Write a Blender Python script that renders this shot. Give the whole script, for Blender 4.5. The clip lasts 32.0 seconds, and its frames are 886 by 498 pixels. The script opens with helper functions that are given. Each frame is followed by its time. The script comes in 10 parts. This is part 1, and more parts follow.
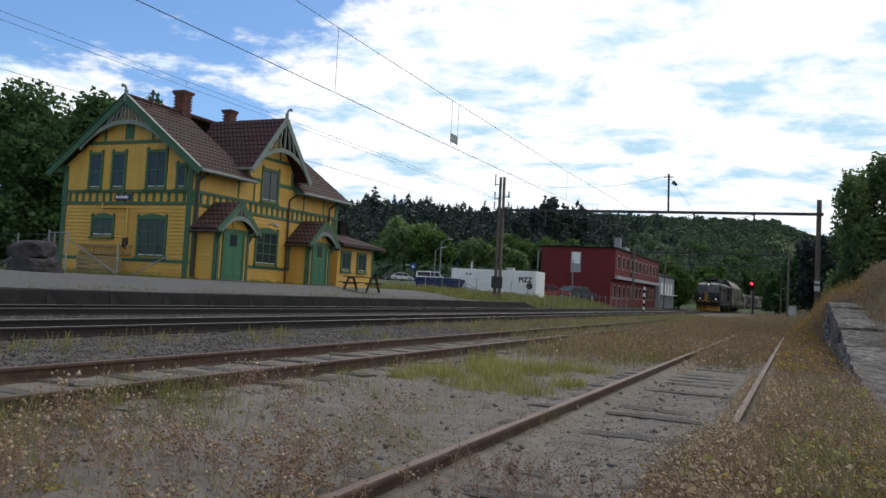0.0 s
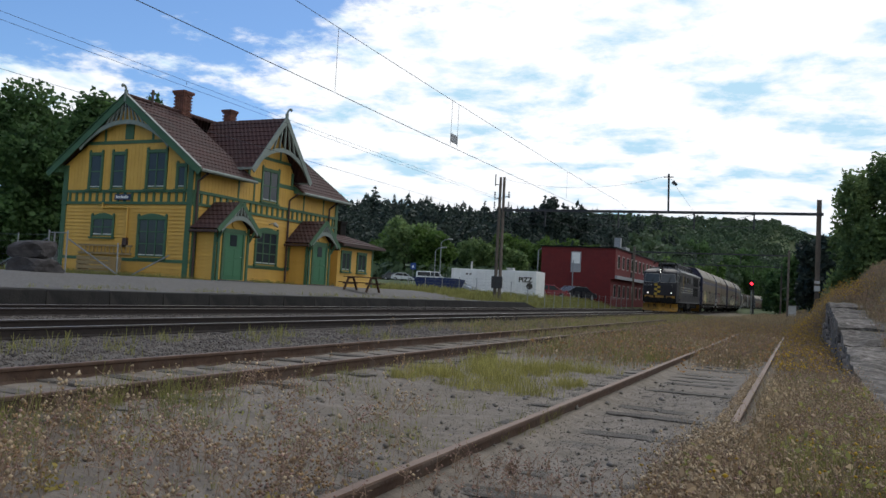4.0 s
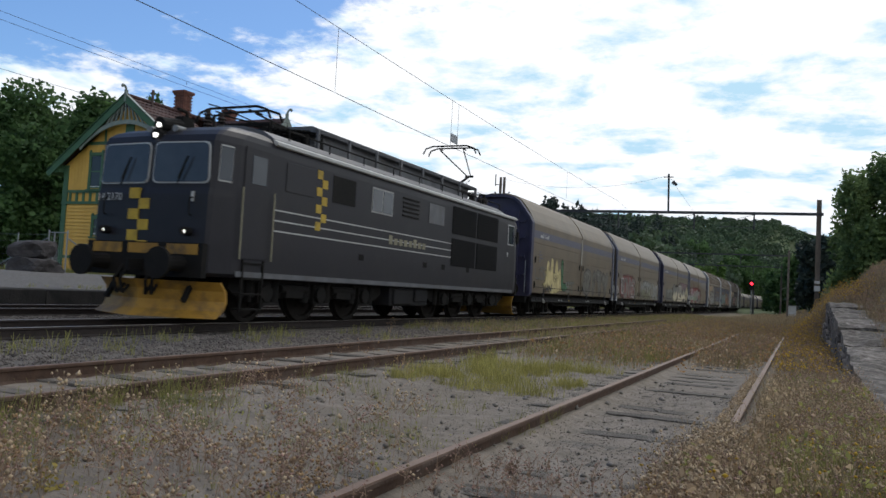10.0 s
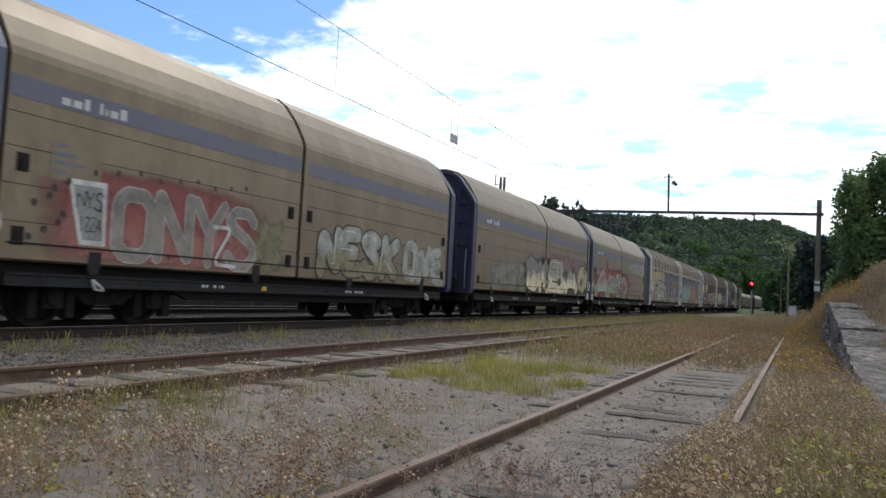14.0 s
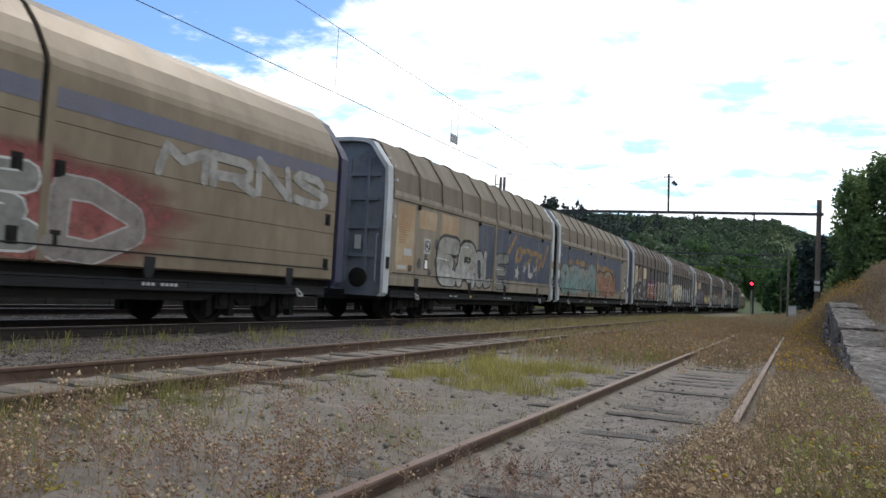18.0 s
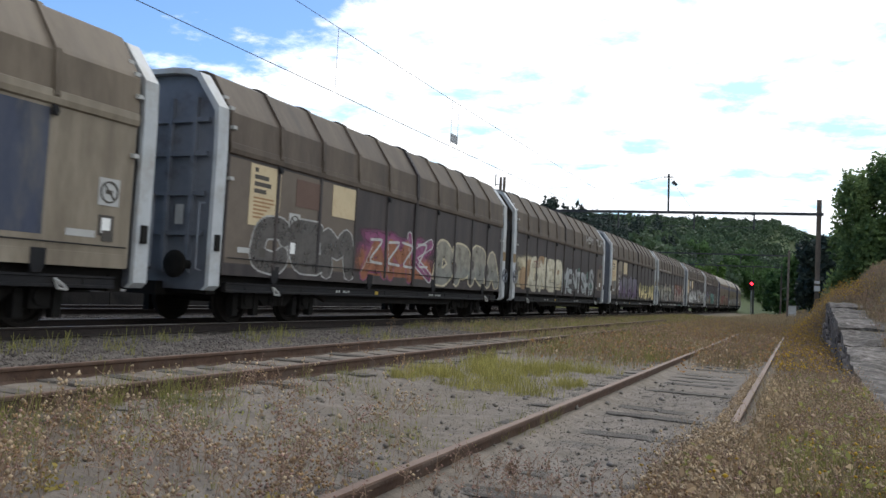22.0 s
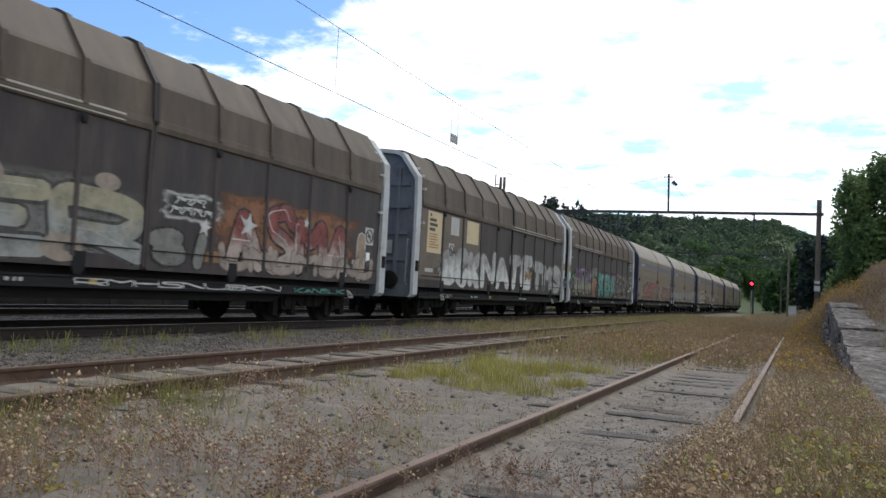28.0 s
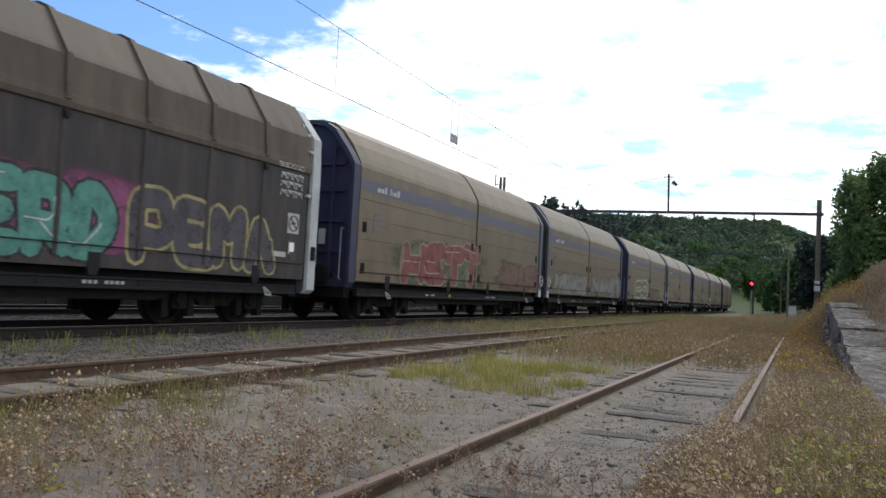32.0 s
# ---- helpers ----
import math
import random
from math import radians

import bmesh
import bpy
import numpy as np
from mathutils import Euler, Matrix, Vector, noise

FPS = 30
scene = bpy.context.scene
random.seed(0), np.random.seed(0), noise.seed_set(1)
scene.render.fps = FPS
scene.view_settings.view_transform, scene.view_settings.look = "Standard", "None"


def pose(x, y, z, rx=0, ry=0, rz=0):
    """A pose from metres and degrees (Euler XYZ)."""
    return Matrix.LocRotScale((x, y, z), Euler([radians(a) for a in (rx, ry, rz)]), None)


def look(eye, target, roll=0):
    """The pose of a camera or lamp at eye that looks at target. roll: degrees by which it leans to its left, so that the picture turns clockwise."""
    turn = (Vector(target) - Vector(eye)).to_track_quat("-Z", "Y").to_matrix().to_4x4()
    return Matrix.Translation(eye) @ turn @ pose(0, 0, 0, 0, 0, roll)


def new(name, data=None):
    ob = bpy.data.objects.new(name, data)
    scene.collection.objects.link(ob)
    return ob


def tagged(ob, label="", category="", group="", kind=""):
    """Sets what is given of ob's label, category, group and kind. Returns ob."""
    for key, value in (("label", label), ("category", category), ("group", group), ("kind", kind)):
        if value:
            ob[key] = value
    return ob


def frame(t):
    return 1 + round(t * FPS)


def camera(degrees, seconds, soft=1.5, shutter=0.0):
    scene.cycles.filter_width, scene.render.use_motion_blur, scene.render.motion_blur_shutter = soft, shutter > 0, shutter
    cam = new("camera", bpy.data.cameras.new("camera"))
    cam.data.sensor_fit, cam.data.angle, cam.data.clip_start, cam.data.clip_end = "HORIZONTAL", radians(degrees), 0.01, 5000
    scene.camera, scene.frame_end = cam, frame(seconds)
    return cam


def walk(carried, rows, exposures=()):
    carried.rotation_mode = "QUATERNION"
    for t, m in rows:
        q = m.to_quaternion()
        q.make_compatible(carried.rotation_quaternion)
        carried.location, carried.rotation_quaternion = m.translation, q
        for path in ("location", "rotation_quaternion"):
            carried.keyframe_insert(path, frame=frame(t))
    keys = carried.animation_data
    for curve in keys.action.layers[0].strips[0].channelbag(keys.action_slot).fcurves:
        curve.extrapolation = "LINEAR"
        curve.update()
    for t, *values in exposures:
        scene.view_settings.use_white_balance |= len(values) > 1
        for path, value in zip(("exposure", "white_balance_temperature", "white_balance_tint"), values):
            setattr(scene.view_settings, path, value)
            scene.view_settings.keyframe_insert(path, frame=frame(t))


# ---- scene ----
# camera: it stands still on a low tripod beside the siding
cam = camera(58.39, 32.0, soft=1.5, shutter=0.18)
EYE = Vector((0.0, 0.0, 1.15))
YAW, PITCH = radians(24.361), radians(2.998)
AHEAD = Vector((-math.sin(YAW) * math.cos(PITCH), math.cos(YAW) * math.cos(PITCH), math.sin(PITCH)))
STAND = look(EYE, EYE + AHEAD * 10, 3.0855)
walk(cam, [(0.0, STAND), (32.0, STAND)], exposures=[(0.0, -0.50), (9.6, -0.50), (10.4, -0.42), (11.2, -0.28), (12.2, -0.16), (13.0, -0.10), (32.0, -0.09)])

# light: high thin cloud, sun behind it ahead and to the right
SUN_EL, SUN_AZ = 50.0, -14.0      # azimuth from +y towards +x
world = bpy.data.worlds.new("world")
scene.world = world
world.use_nodes = True


def build_world():
    nt = world.node_tree
    nt.nodes.clear()
    N, L = nt.nodes.new, nt.links.new
    out, bg = N("ShaderNodeOutputWorld"), N("ShaderNodeBackground")
    sky = N("ShaderNodeTexSky")
    sky.sky_type, sky.sun_disc = "NISHITA", False
    sky.sun_elevation, sky.sun_rotation = radians(SUN_EL), radians(SUN_AZ)
    sky.air_density, sky.dust_density, sky.ozone_density = 1.0, 0.4, 1.5
    tc = N("ShaderNodeTexCoord")
    sep = N("ShaderNodeSeparateXYZ")
    L(tc.outputs["Generated"], sep.inputs[0])
    # flatten the direction onto a cloud layer
    h = N("ShaderNodeMath"); h.operation = "ADD"; h.inputs[1].default_value = 0.12
    L(sep.outputs["Z"], h.inputs[0])
    dx = N("ShaderNodeMath"); dx.operation = "DIVIDE"; L(sep.outputs["X"], dx.inputs[0]); L(h.outputs[0], dx.inputs[1])
    dy = N("ShaderNodeMath"); dy.operation = "DIVIDE"; L(sep.outputs["Y"], dy.inputs[0]); L(h.outputs[0], dy.inputs[1])
    com = N("ShaderNodeCombineXYZ")
    L(dx.outputs[0], com.inputs[0]); L(dy.outputs[0], com.inputs[1])
    big = N("ShaderNodeTexNoise"); big.inputs["Scale"].default_value = 0.9; big.inputs["Detail"].default_value = 12; big.inputs["Roughness"].default_value = 0.64
    L(com.outputs[0], big.inputs["Vector"])
    # cloud cover thickens towards the hidden sun
    dot = N("ShaderNodeVectorMath"); dot.operation = "DOT_PRODUCT"
    dot.inputs[1].default_value = (0.86, 0.25, -0.45)
    L(tc.outputs["Generated"], dot.inputs[0])
    mul = N("ShaderNodeMath"); mul.operation = "MULTIPLY_ADD"; mul.inputs[1].default_value = 0.55; mul.inputs[2].default_value = 0.255
    L(dot.outputs["Value"], mul.inputs[0])
    add = N("ShaderNodeMath"); add.operation = "ADD"; L(big.outputs["Fac"], add.inputs[0]); L(mul.outputs[0], add.inputs[1])
    ramp = N("ShaderNodeMapRange"); ramp.inputs["From Min"].default_value = 0.455; ramp.inputs["From Max"].default_value = 0.535
    ramp.interpolation_type = "SMOOTHSTEP"
    L(add.outputs[0], ramp.inputs["Value"])
    mix = N("ShaderNodeMix"); mix.data_type = "RGBA"
    L(ramp.outputs[0], mix.inputs["Factor"])
    boost = N("ShaderNodeVectorMath"); boost.operation = "MULTIPLY"; boost.inputs[1].default_value = (0.98, 1.28, 1.62)
    L(sky.outputs[0], boost.inputs[0])
    L(boost.outputs[0], mix.inputs["A"])
    thin = N("ShaderNodeTexNoise"); thin.inputs["Scale"].default_value = 2.6; thin.inputs["Detail"].default_value = 10; thin.inputs["Roughness"].default_value = 0.62; thin.inputs["Distortion"].default_value = 0.15
    L(com.outputs[0], thin.inputs["Vector"])
    veil = N("ShaderNodeMapRange"); veil.inputs["From Min"].default_value = 0.50; veil.inputs["From Max"].default_value = 0.63
    L(thin.outputs["Fac"], veil.inputs["Value"])
    cloud = N("ShaderNodeMix"); cloud.data_type = "RGBA"
    cloud.inputs["A"].default_value = (14.8, 15.2, 15.8, 1)
    cloud.inputs["B"].default_value = (7.2, 10.8, 13.4, 1)
    L(veil.outputs[0], cloud.inputs["Factor"])
    L(cloud.outputs["Result"], mix.inputs["B"])
    L(mix.outputs["Result"], bg.inputs["Color"])
    bg.inputs["Strength"].default_value = 0.10
    L(bg.outputs[0], out.inputs[0])


build_world()
sun = new("sun", bpy.data.lights.new("sun", "SUN"))
sun.data.energy, sun.data.angle, sun.data.color = 1.3, radians(14), (1.0, 0.95, 0.88)
sun.matrix_world = look((0, 0, 40), Vector((0, 0, 40)) - Vector((math.sin(radians(SUN_AZ)) * math.cos(radians(SUN_EL)),
                        math.cos(radians(SUN_AZ)) * math.cos(radians(SUN_EL)), math.sin(radians(SUN_EL)))))

# ---- mesh helpers ----


def box(bm, x0, x1, y0, y1, z0, z1, m=None):
    vs = [bm.verts.new((x, y, z)) for x in (x0, x1) for y in (y0, y1) for z in (z0, z1)]
    for f in ((0, 1, 3, 2), (4, 6, 7, 5), (0, 4, 5, 1), (2, 3, 7, 6), (0, 2, 6, 4), (1, 5, 7, 3)):
        bm.faces.new([vs[i] for i in f])
    if m is not None:
        for v in vs:
            v.co = m @ v.co
    return vs


def beam(bm, a, b, w, h, up=(0, 0, 1)):
    """A bar of section w x h from a to b."""
    a, b = Vector(a), Vector(b)
    d = (b - a).normalized()
    side = d.cross(Vector(up))
    side = side.normalized() if side.length > 1e-4 else Vector((1, 0, 0))
    top = side.cross(d).normalized()
    vs = [bm.verts.new(p + side * (i * w / 2) + top * (j * h / 2)) for p in (a, b) for i in (-1, 1) for j in (-1, 1)]
    for f in ((0, 1, 3, 2), (4, 6, 7, 5), (0, 4, 5, 1), (2, 3, 7, 6), (0, 2, 6, 4), (1, 5, 7, 3)):
        bm.faces.new([vs[i] for i in f])
    return vs


def rod(bm, a, b, r, n=8, r2=None):
    a, b = Vector(a), Vector(b)
    r2 = r if r2 is None else r2
    d = (b - a).normalized()
    s = d.orthogonal().normalized()
    t = d.cross(s)
    ra = [bm.verts.new(a + (s * math.cos(2 * math.pi * k / n) + t * math.sin(2 * math.pi * k / n)) * r) for k in range(n)]
    rb = [bm.verts.new(b + (s * math.cos(2 * math.pi * k / n) + t * math.sin(2 * math.pi * k / n)) * r2) for k in range(n)]
    for k in range(n):
        bm.faces.new([ra[k], ra[(k + 1) % n], rb[(k + 1) % n], rb[k]])
    bm.faces.new(ra[::-1]); bm.faces.new(rb)


def tube(bm, pts, r, n=6):
    for a, b in zip(pts, pts[1:]):
        rod(bm, a, b, r, n)


def prism(bm, outline, axis, a, b):
    """A flat outline (pairs) drawn out along axis from a to b."""
    def at(p, q):
        return {"x": (q, p[0], p[1]), "y": (p[0], q, p[1]), "z": (p[0], p[1], q)}[axis]
    va = [bm.verts.new(at(p, a)) for p in outline]
    vb = [bm.verts.new(at(p, b)) for p in outline]
    n = len(outline)
    bm.faces.new(va); bm.faces.new(vb[::-1])
    for k in range(n):
        bm.faces.new([va[k], vb[k], vb[(k + 1) % n], va[(k + 1) % n]])


def finish(bm, bevel=0.0, smooth=False):
    if bevel:
        bmesh.ops.bevel(bm, geom=list(bm.edges), offset=bevel, segments=1, affect="EDGES", profile=0.5)
    bmesh.ops.recalc_face_normals(bm, faces=list(bm.faces))
    if smooth:
        for f in bm.faces:
            f.smooth = True


def part(name, bm, material, parent=None, label="", bevel=0.0, smooth=False):
    finish(bm, bevel, smooth)
    me = bpy.data.meshes.new(name)
    bm.to_mesh(me); bm.free()
    me.materials.append(material)
    ob = new(name, me)
    if parent is not None:
        ob.parent = parent
    return tagged(ob, label)


def thing(name, label, category, m=None, group="", kind=""):
    ob = new(name)
    ob.empty_display_size = 0.2
    if m is not None:
        ob.matrix_basis = m
    return tagged(ob, label, category, group, kind)


def share(name, mesh, parent, m):
    ob = new(name, mesh)
    ob.parent = parent
    ob.matrix_basis = m
    return ob


def boxpart(name, dims, material, parent, label="", bevel=0.0):
    bm = bmesh.new()
    box(bm, *dims)
    return part(name, bm, material, parent, label, bevel)


def mesh_from(name, verts, faces, material, smooth=False):
    me = bpy.data.meshes.new(name)
    verts = np.asarray(verts, dtype=np.float32)
    faces = np.asarray(faces, dtype=np.int32)
    k = faces.shape[1]
    me.vertices.add(len(verts)); me.vertices.foreach_set("co", verts.ravel())
    me.loops.add(faces.size); me.loops.foreach_set("vertex_index", faces.ravel())
    me.polygons.add(len(faces)); me.polygons.foreach_set("loop_start", np.arange(0, faces.size, k, dtype=np.int32))
    me.update(calc_edges=True)
    me.validate()
    if smooth:
        me.polygons.foreach_set("use_smooth", np.ones(len(faces), dtype=bool))
    me.materials.append(material)
    return me


# ---- materials ----


def mat(name, colors, scale=4.0, rough=0.8, metal=0.0, bump=0.3, bump_scale=40.0, detail=6.0, dirt=None, dirt_scale=0.8,
        dirt_amount=0.5, per_piece=0.0, island=False, spec=0.35, stretch=(1, 1, 1)):
    """A surface with colour that varies at two scales, grain bump, and stains."""
    m = bpy.data.materials.new(name)
    m.use_nodes = True
    nt = m.node_tree
    N, L = nt.nodes.new, nt.links.new
    bsdf = nt.nodes["Principled BSDF"]
    tc = N("ShaderNodeTexCoord")
    mp = N("ShaderNodeMapping"); mp.inputs["Scale"].default_value = stretch
    L(tc.outputs["Object"], mp.inputs["Vector"])
    vec = mp.outputs[0]
    n1 = N("ShaderNodeTexNoise"); n1.inputs["Scale"].default_value = scale; n1.inputs["Detail"].default_value = detail; n1.inputs["Roughness"].default_value = 0.65
    L(vec, n1.inputs["Vector"])
    cr = N("ShaderNodeValToRGB")
    cr.color_ramp.elements[0].position, cr.color_ramp.elements[1].position = 0.32, 0.68
    els = cr.color_ramp.elements
    for i, c in enumerate(colors):
        e = els[i] if i < 2 else els.new(0.5)
        e.color = (*c, 1)
    if len(colors) > 2:
        ps = np.linspace(0.3, 0.7, len(colors))
        for e, p, c in zip(list(els), ps, colors):
            e.position = p
            e.color = (*c, 1)
    L(n1.outputs["Fac"], cr.inputs[0])
    col = cr.outputs[0]
    if dirt is not None:
        n2 = N("ShaderNodeTexNoise"); n2.inputs["Scale"].default_value = dirt_scale; n2.inputs["Detail"].default_value = 5; n2.inputs["Roughness"].default_value = 0.7
        L(vec, n2.inputs["Vector"])
        mr = N("ShaderNodeMapRange"); mr.inputs["From Min"].default_value = 0.48; mr.inputs["From Max"].default_value = 0.72; mr.inputs["To Max"].default_value = dirt_amount
        L(n2.outputs["Fac"], mr.inputs["Value"])
        mx = N("ShaderNodeMix"); mx.data_type = "RGBA"; mx.inputs["B"].default_value = (*dirt, 1)
        L(mr.outputs[0], mx.inputs["Factor"]); L(col, mx.inputs["A"])
        col = mx.outputs["Result"]
    if per_piece:
        if island:
            g = N("ShaderNodeNewGeometry"); rnd = g.outputs["Random Per Island"]
        else:
            g = N("ShaderNodeObjectInfo"); rnd = g.outputs["Random"]
        mr = N("ShaderNodeMapRange"); mr.inputs["To Min"].default_value = 1 - per_piece; mr.inputs["To Max"].default_value = 1 + per_piece
        L(rnd, mr.inputs["Value"])
        hs = N("ShaderNodeHueSaturation"); L(mr.outputs[0], hs.inputs["Value"]); L(col, hs.inputs["Color"])
        col = hs.outputs[0]
    L(col, bsdf.inputs["Base Color"])
    bsdf.inputs["Metallic"].default_value = metal
    bsdf.inputs["Specular IOR Level"].default_value = spec
    rr = N("ShaderNodeMapRange"); rr.inputs["To Min"].default_value = max(0.03, rough - 0.12); rr.inputs["To Max"].default_value = min(1.0, rough + 0.12)
    L(n1.outputs["Fac"], rr.inputs["Value"]); L(rr.outputs[0], bsdf.inputs["Roughness"])
    if bump:
        nb = N("ShaderNodeTexNoise"); nb.inputs["Scale"].default_value = bump_scale; nb.inputs["Detail"].default_value = 4
        L(vec, nb.inputs["Vector"])
        b = N("ShaderNodeBump"); b.inputs["Strength"].default_value = bump; b.inputs["Distance"].default_value = 0.02
        L(nb.outputs["Fac"], b.inputs["Height"]); L(b.outputs[0], bsdf.inputs["Normal"])
    return m


def leaf_mat(name, colors, trans=0.35, scale=0.6, vary=0.3):
    m = mat(name, colors, scale=scale, rough=0.6, bump=0, per_piece=vary, island=True, spec=0.25, detail=3)
    bsdf = m.node_tree.nodes["Principled BSDF"]
    col = bsdf.inputs["Base Color"].links[0].from_socket
    tl = m.node_tree.nodes.new("ShaderNodeBsdfTranslucent")
    mx = m.node_tree.nodes.new("ShaderNodeMixShader")
    mx.inputs[0].default_value = trans
    out = m.node_tree.nodes["Material Output"]
    m.node_tree.links.new(col, tl.inputs["Color"])
    m.node_tree.links.new(bsdf.outputs[0], mx.inputs[1]); m.node_tree.links.new(tl.outputs[0], mx.inputs[2])
    m.node_tree.links.new(mx.outputs[0], out.inputs["Surface"])
    return m


def glow_mat(name, color, strength):
    m = bpy.data.materials.new(name)
    m.use_nodes = True
    b = m.node_tree.nodes["Principled BSDF"]
    b.inputs["Base Color"].default_value = (*color, 1)
    b.inputs["Emission Color"].default_value = (*color, 1)
    b.inputs["Emission Strength"].default_value = strength
    return m


def glass_mat(name, color=(0.02, 0.025, 0.03), rough=0.06):
    """Window glass before a dark room: a dark, glossy sheet."""
    return mat(name, [color, tuple(c * 1.4 for c in color)], scale=1.5, rough=rough + 0.05, bump=0.015, bump_scale=3, spec=0.4)


M_RAIL = mat("rusty_rail_side", [(0.016, 0.012, 0.011), (0.034, 0.025, 0.022)], scale=12, rough=0.85, bump=0.3)
M_RAILTOP = mat("worn_rail_head", [(0.28, 0.25, 0.23), (0.42, 0.39, 0.36)], scale=5, rough=0.42, metal=0.7, bump=0.05)
M_OLDRAIL = mat("rusted_rail_side", [(0.050, 0.028, 0.019), (0.095, 0.056, 0.038)], scale=9, rough=0.9, bump=0.4, dirt=(0.12, 0.10, 0.085), dirt_scale=3, dirt_amount=0.5)
M_RAILRUST = mat("rusted_rail_head", [(0.125, 0.077, 0.055), (0.205, 0.135, 0.10)], scale=6, rough=0.6, metal=0.3, bump=0.1)
M_OLDSLEEPER = mat("rotten_sleeper", [(0.085, 0.072, 0.060), (0.16, 0.142, 0.122)], scale=3, rough=0.97, bump=1.0, bump_scale=22, stretch=(0.7, 7, 7), per_piece=0.22, dirt=(0.20, 0.178, 0.152), dirt_scale=1.8, dirt_amount=0.85)
M_SLEEPER = mat("weathered_sleeper", [(0.045, 0.039, 0.034), (0.11, 0.098, 0.086)], scale=3, rough=0.95, bump=0.8, bump_scale=25, stretch=(1, 6, 6), per_piece=0.3, dirt=(0.15, 0.138, 0.12), dirt_scale=1.6, dirt_amount=0.7)
M_CONCRETE = mat("old_concrete", [(0.13, 0.125, 0.12), (0.24, 0.23, 0.22)], scale=3, rough=0.92, bump=0.5, bump_scale=30, dirt=(0.06, 0.055, 0.05), dirt_scale=1.2, dirt_amount=0.8)
M_PLATFORM = mat("platform_gravel", [(0.085, 0.080, 0.074), (0.17, 0.158, 0.146)], scale=11, rough=0.95, bump=0.7, bump_scale=90, detail=9)
M_YELLOW = mat("ochre_paint", [(0.51, 0.30, 0.060), (0.60, 0.365, 0.082)], scale=1.5, rough=0.6, bump=0.15, bump_scale=20, dirt=(0.50, 0.30, 0.09), dirt_scale=0.7, dirt_amount=0.4, per_piece=0.04)
M_GREEN = mat("green_paint", [(0.045, 0.10, 0.055), (0.06, 0.13, 0.07)], scale=3, rough=0.55, bump=0.15, bump_scale=20)
M_DOOR = mat("door_green_paint", [(0.04, 0.13, 0.065), (0.05, 0.155, 0.08)], scale=3, rough=0.45, bump=0.1, bump_scale=20)
M_TRIMGREY = mat("grey_green_bargeboard", [(0.16, 0.19, 0.17), (0.22, 0.25, 0.23)], scale=3, rough=0.6, bump=0.15)
M_GLASS = glass_mat("window_glass")
M_WHITE = mat("white_paint", [(0.70, 0.70, 0.69), (0.80, 0.80, 0.79)], scale=2, rough=0.6, bump=0.1, dirt=(0.5, 0.5, 0.48), dirt_amount=0.4)

# ---- ground and tracks ----
MAIN_X, PLAT_X, THIRD_X, SIDE_X = -10.67, -15.45, -6.05, -1.24     # track centres
RAIL_Z, THIRD_Z, SIDE_Z = 0.316, 0.20, 0.152                        # rail heads


def smooth(a, b, v):
    t = np.clip((v - a) / (b - a), 0, 1)
    return t * t * (3 - 2 * t)


def ground_z(x, y):
    """Height of the ground sheet."""
    x, y = np.asarray(x, float), np.asarray(y, float)
    z = 0.05 * smooth(-3.0, -4.4, x) + 0.09 * smooth(-7.2, -8.9, x)
    z = z - 0.10 * smooth(-12.2, -13.0, x) * smooth(-13.9, -13.1, x)
    bank = 0.50 * smooth(-17.30, -17.34, x) + 0.40 * smooth(-17.4, -22.3, x)
    slope = 0.75 * smooth(-17.0, -21.0, x)
    w = smooth(51.0, 55.0, y)
    z = z + bank * (1 - w) + slope * w
    # gravel heaped against the rails of the siding
    z = z + (0.062 * np.exp(-((x + 1.9925) / 0.17) ** 2) + 0.078 * np.exp(-((x + 0.4875) / 0.20) ** 2)) * smooth(31, 24, y)
    # mound behind the loading ramp
    zr = np.interp(y, [4, 9, 11.5, 14.4, 18, 20, 26, 28.6, 33, 40, 48, 60], [0.0, 0.0, 0.02, 0.20, 0.53, 0.86, 1.32, 1.38, 1.6, 1.7, 1.3, 0.2])
    past = smooth(28.9, 30.5, y)
    rise = smooth(0.98, 1.06, x) * (1 - past) + smooth(-0.1, 1.5, x) * past
    z = z + zr * rise + 1.35 * smooth(1.7, 3.1, x) * smooth(9, 26, y) * (1 - 0.6 * smooth(40, 60, y))
    # wooded hills
    z = z + 18.5 * smooth(150, 300, y - 0.25 * x) * smooth(-6, -56, x - 0.06 * y + 18)
    z = z + 60 * smooth(330, 900, y)
    z = z + 4 * smooth(-60, -200, x) * smooth(20, 120, y)
    z = z + 1.6 * smooth(-30, -60, x) * smooth(70, 125, y)
    z = z + 0.7 * smooth(80, 110, y) * smooth(-3, 0, x)
    return z


